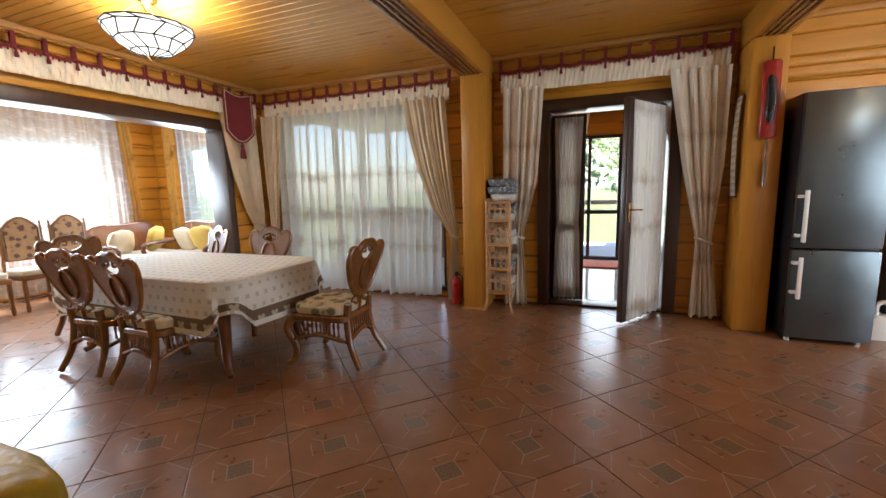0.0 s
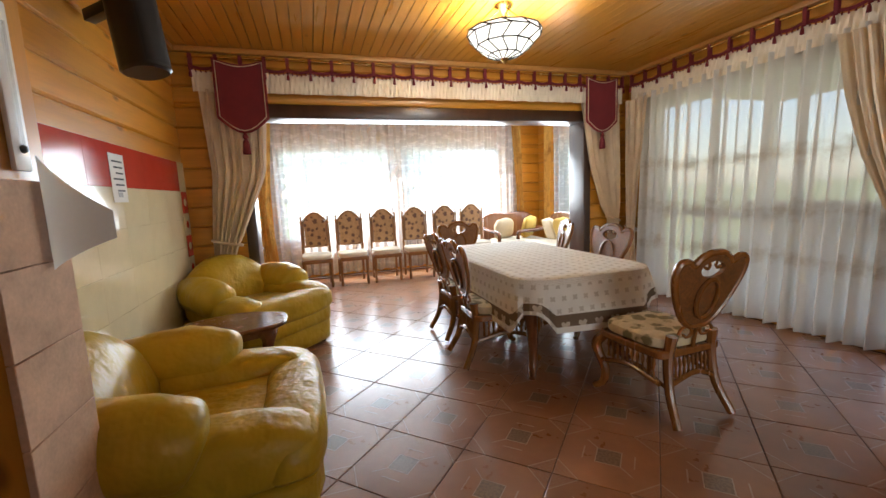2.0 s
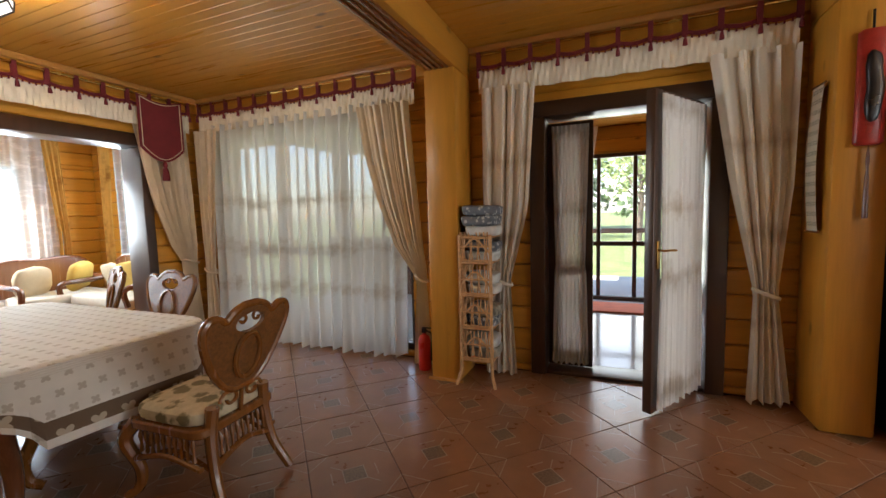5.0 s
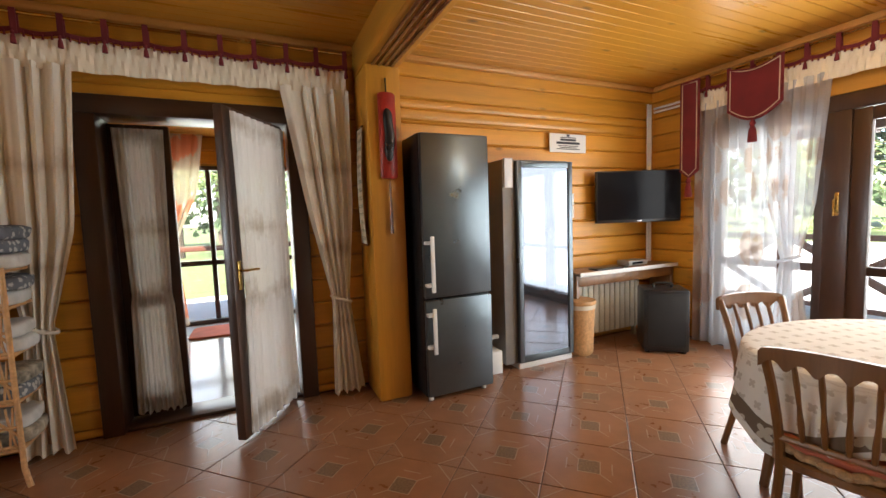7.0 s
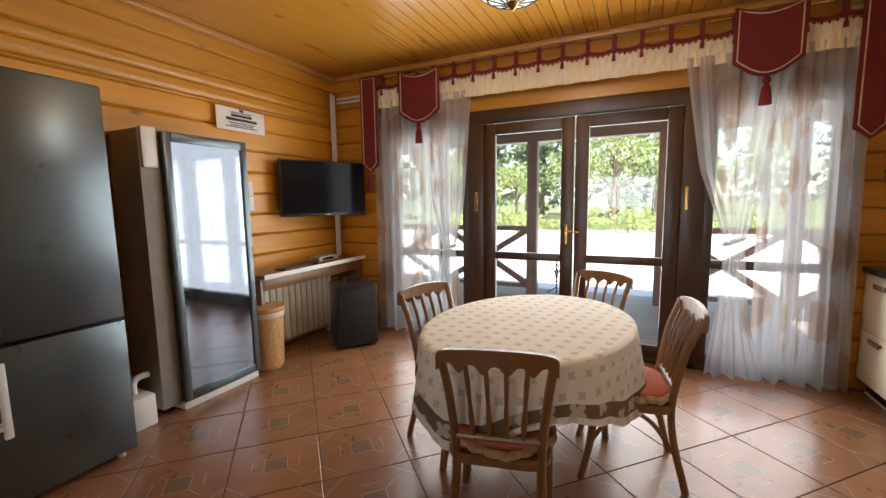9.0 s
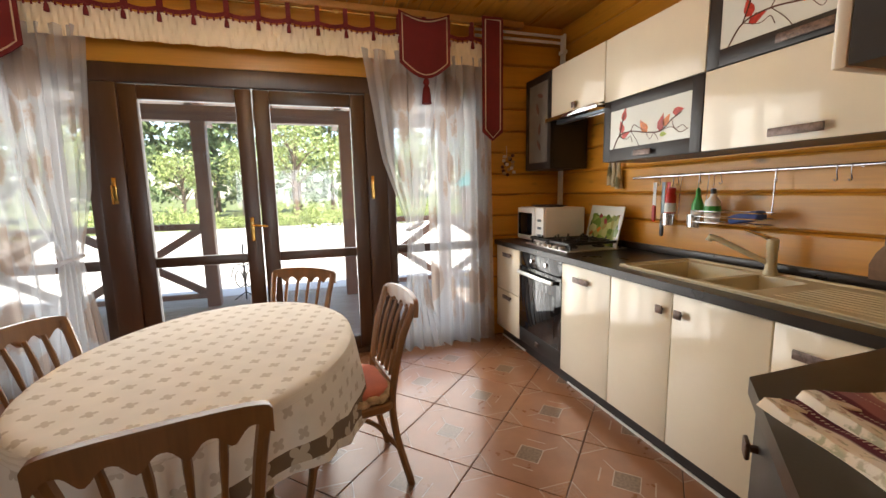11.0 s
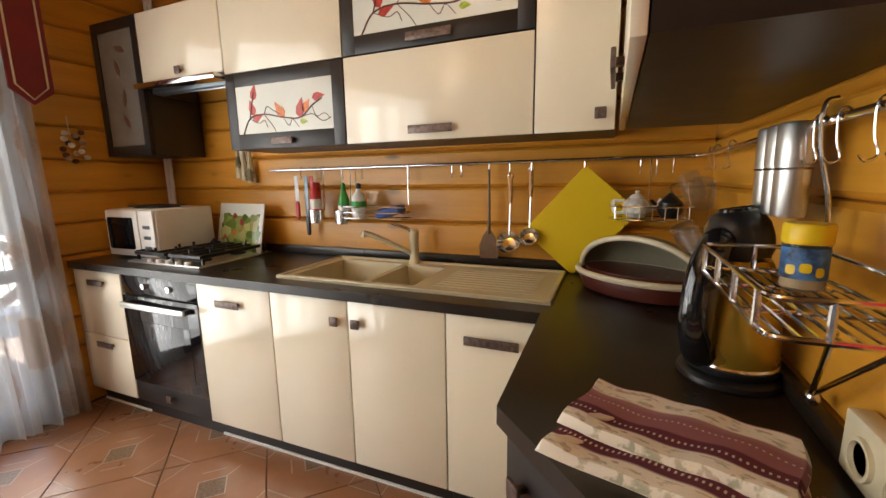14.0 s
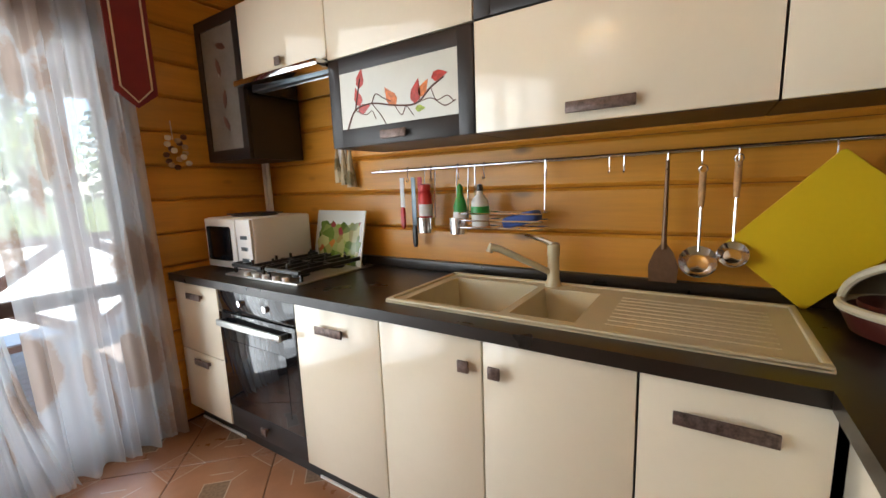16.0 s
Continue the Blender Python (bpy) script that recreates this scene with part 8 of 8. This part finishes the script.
dk = thing("wall_desk", pose(7.75, 6.86, 0), "narrow wall desk with a white edge", "desk")
part("top", cube(0, 1.38, 0, 0.32, 0.77, 0.80, 0.004), "oak", dk)
part("edge", cube(0, 1.38, -0.008, 0.0, 0.765, 0.805, 0.002), "white", dk, "white edge strip")
part("rail", cube(0.02, 1.36, 0.05, 0.08, 0.66, 0.77, 0.004), "oak", dk)
for x in (0.0, 1.34):
    part("bracket", cube(x, x + 0.04, 0.05, 0.32, 0.0 if x else 0.0, 0.77, 0.004), "oak", dk)
rt = thing("set_top_box", pose(8.5, 6.95, 0.80), "small grey receiver box on the desk", "receiver")
part("case", cube(0, 0.28, 0, 0.16, 0.005, 0.055, 0.006), "case_grey", rt)
part("display", cube(0.05, 0.2, -0.002, 0.002, 0.02, 0.04), "screen", rt)
tagged(part("keyboard", cube(8.0, 8.42, 6.89, 7.01, 0.80, 0.818, 0.005), "black"), "flat black keyboard on the wall desk", "keyboard")
rd = thing("radiator", pose(7.92, 7.08, 0), "cream ribbed radiator under the desk", "radiator")
for k in range(12):
    part("rib", cube(k * 0.075, k * 0.075 + 0.066, 0, 0.09, 0.1, 0.62, 0.012), "rad_cream", rd)
part("rail", cube(0, 0.89, 0.03, 0.06, 0.12, 0.16), "rad_cream", rd)
part("rail", cube(0, 0.89, 0.03, 0.06, 0.56, 0.6), "rad_cream", rd)
for x in (0.05, 0.84):
    part("foot", cube(x, x + 0.02, 0.02, 0.07, 0, 0.1), "rad_cream", rd)
sp2 = thing("loudspeaker", pose(8.58, 6.62, 0, 0, 0, -40), "black floor loudspeaker cabinet below the desk", "loudspeaker")
part("case", cube(-0.2, 0.2, -0.17, 0.17, 0.02, 0.62, 0.02), "black", sp2)
part("grille", cube(-0.17, 0.17, -0.178, -0.168, 0.07, 0.58, 0.006), "mesh", sp2)
part("handle", tube(bmesh.new(), smooth_line([(-0.08, 0, 0.62), (-0.07, 0, 0.66), (0.07, 0, 0.66), (0.08, 0, 0.62)]), 0.012, 8), "black", sp2)
for x in (-0.16, 0.16):
    part("foot", cube(x - 0.02, x + 0.02, -0.14, 0.14, 0, 0.022), "black", sp2)
wb = thing("wicker_bin", pose(7.80, 6.93, 0), "round wicker basket with a lid", "basket")
part("basket", lathe(bmesh.new(), [(0.11, 0), (0.125, 0.02)] + [(0.125 + 0.02 * k / 12 + 0.004 * (k % 2), 0.02 + 0.47 * k / 12) for k in range(1, 12)] + [(0.145, 0.5)], 28), "wicker", wb)
part("lid", lathe(bmesh.new(), [(0.155, 0.5), (0.16, 0.515), (0.155, 0.535), (0.02, 0.55), (0.003, 0.55)], 28), "wicker", wb)
part("lining", lathe(bmesh.new(), [(0.15, 0.455), (0.153, 0.47), (0.15, 0.495)], 28), "pale_seat", wb, "white cloth lining")

mk = thing("carved_ornament", pose(5.88, 6.79, 1.68), "long red carved wooden wall ornament with a dark figure panel", "ornament")
part("panel", turned(lathe(bmesh.new(), [(0.05, 0), (0.066, 0.015), (0.066, 0.6), (0.05, 0.615)], 20), Matrix.Diagonal((1, 0.5, 1, 1))), "lacquer_red", mk)
part("relief", pillow(bmesh.new(), (0.075, 0.05, 0.36), 3, m=pose(0, -0.03, 0.31), wrinkle=0.4), "black", mk)
part("cord", tube(bmesh.new(), [(0, 0, 0.6), (0, 0.005, 0.72)], 0.006, 6), "black", mk)
part("tassel", tassel_mesh(0.4, 0.012), "walnut", mk).matrix_local = pose(0, -0.01, 0.0)
scr = thing("wall_scroll", pose(5.725, 6.95, 1.2), "narrow white hanging cloth on the post", "hanging")
part("cloth", sheet(bmesh.new(), lambda u, v: (-0.012 - 0.02 * math.sin(3.1 * v), -0.07 + 0.14 * u, 0.86 * (1 - v)), 6, 20), "linen_print", scr)
part("rod", tube(bmesh.new(), [(-0.01, -0.085, 0.865), (-0.01, 0.085, 0.865)], 0.007, 8), "walnut", scr)
part("rod", tube(bmesh.new(), [(-0.014, -0.085, 0.0), (-0.014, 0.085, 0.0)], 0.007, 8), "walnut", scr)

fx = thing("fire_extinguisher", pose(3.06, 6.98, 0), "small red fire extinguisher on the floor", "extinguisher")
part("cylinder", lathe(bmesh.new(), [(0.05, 0), (0.055, 0.01), (0.055, 0.26), (0.04, 0.3), (0.018, 0.315), (0.018, 0.33)], 20), "red", fx)
part("valve", cube(-0.02, 0.02, -0.015, 0.015, 0.33, 0.37, 0.005), "black", fx)
part("lever", cube(-0.02, 0.07, -0.008, 0.008, 0.37, 0.38, 0.003), "black", fx)
part("hose", tube(bmesh.new(), smooth_line([(0.02, 0, 0.35), (0.07, 0.0, 0.32), (0.066, 0, 0.2), (0.064, 0, 0.08)]), 0.008, 7), "black", fx)

# ---- wicker rack with folded blankets ----
rk = thing("wicker_rack", pose(3.6, 6.95, 0), "tall wicker rack beside the post", "rack")
for sx in (-1, 1):
    for sy in (-1, 1):
        part("leg", tube(bmesh.new(), smooth_line([(sx * 0.125, sy * 0.15, 1.2), (sx * 0.125, sy * 0.15, 0.2), (sx * 0.135, sy * 0.165, 0.08), (sx * 0.16, sy * 0.19, 0.0)]), 0.014, 8), "wicker", rk)
for z in (0.2, 0.46, 0.72, 0.98, 1.18):
    bm = cube(-0.12, 0.12, -0.15, 0.15, z - 0.006, z + 0.006, 0.003)
    part("shelf", bm, "wicker", rk)
    for sy in (-1, 1):
        part("rail", tube(bmesh.new(), [(-0.125, sy * 0.15, z), (0.125, sy * 0.15, z)], 0.010, 7), "wicker", rk)
    for sx in (-1, 1):
        part("rail", tube(bmesh.new(), [(sx * 0.125, -0.15, z), (sx * 0.125, 0.15, z)], 0.010, 7), "wicker", rk)
for z in (0.2, 0.46, 0.72, 0.98):
    for k in range(8):
        x = -0.105 + 0.03 * k
        part("spindle", tube(bmesh.new(), [(x, -0.15, z), (x + 0.012 * (-1) ** k, -0.152, z + 0.1), (x, -0.15, z + 0.24)], 0.006, 6), "wicker", rk)
        part("spindle", tube(bmesh.new(), [(-0.126, x * 1.2, z), (-0.126, x * 1.2 + 0.012 * (-1) ** k, z + 0.1), (-0.126, x * 1.2, z + 0.24)], 0.006, 6), "wicker", rk)
    part("brace", tube(bmesh.new(), [(-0.127, -0.14, z + 0.12), (-0.127, 0.14, z + 0.12)], 0.008, 6), "wicker", rk)
    part("brace", tube(bmesh.new(), [(-0.12, -0.154, z + 0.13), (0.12, -0.154, z + 0.13)], 0.008, 6), "wicker", rk)
    part("arch", tube(bmesh.new(), smooth_line([(-0.12, -0.152, z + 0.08), (0, -0.156, z + 0.19), (0.12, -0.152, z + 0.08)]), 0.008, 6), "wicker", rk)
    part("brace", tube(bmesh.new(), [(-0.12, -0.152, z + 0.02), (0.12, -0.152, z + 0.02)], 0.008, 6), "wicker", rk)
rnd = random.Random(3)
for z, mats in ((0.206, ("fleece_dark", "fleece_white")), (0.466, ("fleece_grey", "fleece_dark")), (0.726, ("fleece_white", "fleece_white")), (0.986, ("fleece_white", "fleece_grey")), (1.186, ("fleece_white", "fleece_grey", "fleece_grey"))):
    for mt in mats:
        h = 0.085
        lb = {"fleece_dark": "patterned folded blanket on the wicker rack", "fleece_white": "white folded blanket on the wicker rack", "fleece_grey": "grey patterned folded blanket on the wicker rack"}[mt]
        tagged(part("folded_blanket", pillow(bmesh.new(), (0.25 + rnd.uniform(0, 0.03), 0.26 if z < 1.15 else 0.34, h), 5, m=pose(3.615 + rnd.uniform(0, 0.025), 6.97, z + h / 2, 0, rnd.uniform(-3, 3), rnd.uniform(-6, 6)), wrinkle=0.12), mt), lb, "blanket", "folded blankets on the rack")
        z += h - 0.006

# ---- south wall of the dining side ----
tp2 = setting(thing("tile_panel", pose(0, 0, 0), "cream and red glazed wall tiles behind the armchairs", "wall tiles"))
TS, TW = 0.25, 0.4
part("bedding", cube(0.12, 2.73, YD + 0.0005, YD + 0.009, 0.25, 1.712), "cream_tile", tp2, "pale tile bedding")
for i in range(7):
    x1 = 2.72 - TW * i
    for j in range(6):
        z0 = 1.45 - TS * (j - 1) - TS
        if j == 0:
            z0, hgt, mt = 1.45, 0.26, "red_tile"
        else:
            hgt, mt = TS, "cream_tile"
        x0 = max(x1 - TW, 0.3)
        if x1 - x0 < 0.03 or z0 < 0.19:
            continue
        part("tile", cube(x0 + 0.0006, x1 - 0.0006, YD, YD + 0.012, z0 + 0.0006, z0 + hgt - 0.0006, 0.0008, 1), mt, tp2)
for z, mt in ((1.25, "red_tile"), (1.05, "cream_tile"), (0.85, "red_tile"), (0.65, "cream_tile")):
    t = part("tile", cube(0.13, 0.298, YD, YD + 0.012, z + 0.0015, z + 0.1985, 0.003, 1), mt, tp2)
    part("medallion", turned(lathe(bmesh.new(), [(0.035, 0), (0.034, 0.004), (0.003, 0.005)], 18), pose(0.215, YD + 0.011, z + 0.1, -90, 0, 0)), "cream_tile" if mt == "red_tile" else "red_tile", t)
pn = thing("paper_notice", pose(1.45, YD + 0.014, 1.36), "white printed sheet stuck on the tiles", "notice")
part("sheet", cube(0, 0.2, 0, 0.002, 0, 0.29), "paper", pn)
for k in range(6):
    part("text_line", cube(0.03, 0.17 - 0.02 * (k % 3), 0.001, 0.003, 0.24 - 0.035 * k, 0.25 - 0.035 * k), "ink", pn)
part("picture", cube(0.07, 0.13, 0.001, 0.003, 0.03, 0.06), "case_grey", pn)

ws2 = thing("wall_loudspeaker", pose(1.9, 2.47, 2.03, 8, 0, -35), "black loudspeaker on a wall bracket", "loudspeaker")
bm = bmesh.new()
slab(bm, rounded(0, 0, 0.22, 0.22, 0.09), 0.0, 0.58, 0.012)
part("case", bm, "black", ws2)
part("grille", slab(bmesh.new(), rounded(0, 0.012, 0.2, 0.2, 0.08), 0.03, 0.43), "mesh", ws2)
part("bracket", cube(-0.03, 0.03, -0.32, -0.1, 0.36, 0.42, 0.004), "black", ws2)
part("bracket", cube(-0.02, 0.4, -0.02, 0.02, 0.465, 0.49, 0.004), "black", ws2)

th = thing("thermometer", pose(3.33, 2.606, 1.42), "white wooden wall thermometer on the post", "thermometer")
part("board", cube(-0.03, 0.03, 0, 0.012, 0, 0.38, 0.005), "white", th)
part("tube", tube(bmesh.new(), [(0, 0.015, 0.05), (0, 0.015, 0.33)], 0.005, 8), "clear", th)
part("bulb", pillow(bmesh.new(), (0.02, 0.016, 0.02), 2, 10, 6, pose(0, 0.015, 0.05)), "steel", th)
ps = thing("pinned_paper", pose(3.2, 2.615, 1.18), "curled white paper sheet pinned to the post", "paper")
part("sheet", sheet(bmesh.new(), lambda u, v: (0.1 - 0.18 * u, 0.01 + 0.07 * u * u, 0.28 * (1 - v) - 0.20 * u * (1 - v) + 0.06 * u), 10, 10), "paper", ps)
brick = setting(thing("post_facing", pose(0, 0, 0), "worn pinkish plaster blocks facing the south post", "facing"))
for k in range(7):
    z = 0.0 + k * 0.2
    part("block", cube(3.19, 3.47, 2.595, 2.612, z + 0.001, z + 0.199, 0.002, 1), "plaster", brick)

# ---- in the bay ----
fs = thing("plant_stand", pose(-0.95, 2.42, 0), "small white table in the bay corner", "table")
part("top", slab(bmesh.new(), rounded(0, 0, 0.5, 0.4, 0.05), 0.72, 0.75, 0.006), "white", fs)
for sx in (-1, 1):
    for sy in (-1, 1):
        part("leg", tube(bmesh.new(), [(sx * 0.2, sy * 0.15, 0.72), (sx * 0.22, sy * 0.17, 0)], [0.02, 0.014], 8), "white", fs)
fv = thing("flower_vase", pose(-0.95, 2.46, 0.75), "red vase of bright artificial flowers", "vase")
part("vase", lathe(bmesh.new(), [(0.05, 0), (0.065, 0.02), (0.07, 0.1), (0.05, 0.17), (0.06, 0.2), (0.055, 0.2), (0.04, 0.16), (0.004, 0.15)], 22), "pink_pad", fv)
for x, y, z, r, mt in ((-0.04, 0.02, 0.37, 0.085, "petal_yellow"), (0.09, 0.03, 0.30, 0.07, "petal_red"), (0.02, 0.1, 0.27, 0.05, "petal_yellow"), (-0.1, 0.05, 0.27, 0.05, "petal_red")):
    bm = bmesh.new()
    for k in range(14):
        a, e = 2.4 * k, 0.2 + 0.09 * k
        pillow(bm, (r * 0.9, r * 0.6, r * 0.2), 2.0, 8, 5, pose(x, y, z, 0, 0, math.degrees(a)) @ pose(r * 0.5 * math.cos(e), 0, r * 0.5 * math.sin(e), 0, -math.degrees(e), 0))
    part("flower", bm, mt, fv)
for k in range(7):
    a = k * 0.9
    bm = bmesh.new()
    pillow(bm, (0.17, 0.06, 0.012), 2.0, 10, 6, pose(0.02, 0.02, 0.33, 0, 0, math.degrees(a)) @ pose(0.12, 0, 0.05, 0, -20 + 10 * (k % 3), 0))
    part("leaf", bm, "leaf", fv)
part("stems", tube(bmesh.new(), [(0, 0, 0.15), (0.01, 0.02, 0.34)], 0.012, 6), "leaf", fv)

# ---- porch ----
rug = part("door_mat", pillow(bmesh.new(), (0.95, 0.6, 0.03), 8, m=pose(4.6, 9.85, 0.012), wrinkle=0.04), "rug_red")
tagged(rug, "shaggy red mat inside the porch door", "mat")
curtain("porch_curtain", "x", 10.2, [(2.58, 3.78, 4.40), (1.8, 3.80, 4.28), (1.3, 3.84, 4.06), (1.13, 3.86, 4.0), (0.9, 3.82, 4.02), (0.06, 3.76, 4.08)], 5, 0.02, "porch_print", "thin curtain printed with orange poppies, tied back", 33, 1.13)

# ---- logs on the walls, each its own piece ----
for wall, axis, face, a, b, side, holes, top in LOGS:
    z = 0.0
    row = 0
    while z < top - 0.01:
        zt = min(z + LOG, top)
        cuts = sorted({z, zt, *[h[i] for h in holes for i in (2, 3) if z + 0.012 < h[i] < zt - 0.012]})
        for z0, z1 in zip(cuts, cuts[1:]):
            for p, q in gaps(a, b, [h[:2] for h in holes if h[2] < z1 - 1e-3 and h[3] > z0 + 1e-3]):
                n = q - p
                prof = [(0, 0), (0.014, 0.004), (0.024, 0.016), (0.026, (z1 - z0) / 2), (0.024, z1 - z0 - 0.014), (0.014, z1 - z0 - 0.003), (0, z1 - z0 - 0.001)]
                prof = [(u, min(max(v, 0), z1 - z0)) for u, v in prof]
                bm = bmesh.new()
                loft(bm, [[(0, -u, v) for u, v in prof], [(n, -u, v) for u, v in prof]])
                bmesh.ops.recalc_face_normals(bm, faces=bm.faces)
                lg = part("log", bm, "log", wall)
                f0 = face - side * 0.026
                if axis == "x":
                    lg.matrix_local = pose(p, f0, z0) if side < 0 else pose(q, f0, z0, 0, 0, 180)
                else:
                    lg.matrix_local = pose(f0, q, z0, 0, 0, -90) if side < 0 else pose(f0, p, z0, 0, 0, 90)
        z = zt
        row += 1

# ---- floor tiles, laid on the diagonal ----
S, U0, V0 = 0.4545, 4.20, 1.315
R2 = math.sqrt(0.5)


def clip(poly, axis, limit, keep):
    out = []
    for p, q in zip(poly, poly[1:] + poly[:1]):
        a, b = (p[axis] - limit) * keep, (q[axis] - limit) * keep
        if a >= 0:
            out.append(p)
        if a * b < 0:
            t = a / (a - b)
            out.append((p[0] + (q[0] - p[0]) * t, p[1] + (q[1] - p[1]) * t))
    return out


def tile_mesh(poly, name):
    bm = bmesh.new()
    c = (sum(p[0] for p in poly) / len(poly), sum(p[1] for p in poly) / len(poly))
    inn = [(p[0] + (c[0] - p[0]) * 0.012, p[1] + (c[1] - p[1]) * 0.012) for p in poly]
    loft(bm, [[(x, y, -0.006) for x, y in poly], [(x, y, -0.0015) for x, y in poly], [(x, y, 0.0) for x, y in inn]])
    me = bpy.data.meshes.new(name)
    bm.to_mesh(me)
    bm.free()
    me.materials.append(M["tile"])
    return me


H = S / 2 - 0.0025
WHOLE = tile_mesh([(-H, -H), (H, -H), (H, H), (-H, H)], "tile")
floors = {"floor": (X0, X1, 1.2, YN), "bay_floor": (BX, X0, BY0, BY1)}
for fl, (xa, xb, ya, yb) in floors.items():
    base = bpy.data.objects[fl]
    lots = random.Random(11)
    for i in range(-30, 40):
        for j in range(-40, 30):
            u, v = U0 + (i + 0.5) * S, V0 + (j + 0.5) * S
            x, y = (u - v) * R2, (u + v) * R2
            if not (xa - 0.33 < x < xb + 0.33 and ya - 0.33 < y < yb + 0.33):
                continue
            corners = [(x + (p - q) * R2, y + (p + q) * R2) for p, q in ((-H, -H), (H, -H), (H, H), (-H, H))]
            cut = corners
            for axis, limit, keep in ((0, xa, 1), (0, xb, -1), (1, ya, 1), (1, yb, -1)):
                cut = clip(cut, axis, limit, keep) if cut else cut
            if len(cut) < 3:
                continue
            if len(cut) == 4 and all(abs(p[0] - q[0]) + abs(p[1] - q[1]) < 1e-6 for p, q in zip(cut, corners)):
                ob = new("tile", WHOLE)
                quarter = 90 * lots.randrange(2)
            else:
                loc = [((p[0] - x) * R2 + (p[1] - y) * R2, -(p[0] - x) * R2 + (p[1] - y) * R2) for p in cut]
                area = abs(sum(p[0] * q[1] - p[1] * q[0] for p, q in zip(loc, loc[1:] + loc[:1]))) / 2
                if area < 0.0015:
                    continue
                ob = new("tile", tile_mesh(loc, "tile"))
                quarter = 0
            ob.parent = base
            ob.matrix_local = pose(x, y, 0, 0, 0, 45 + quarter)
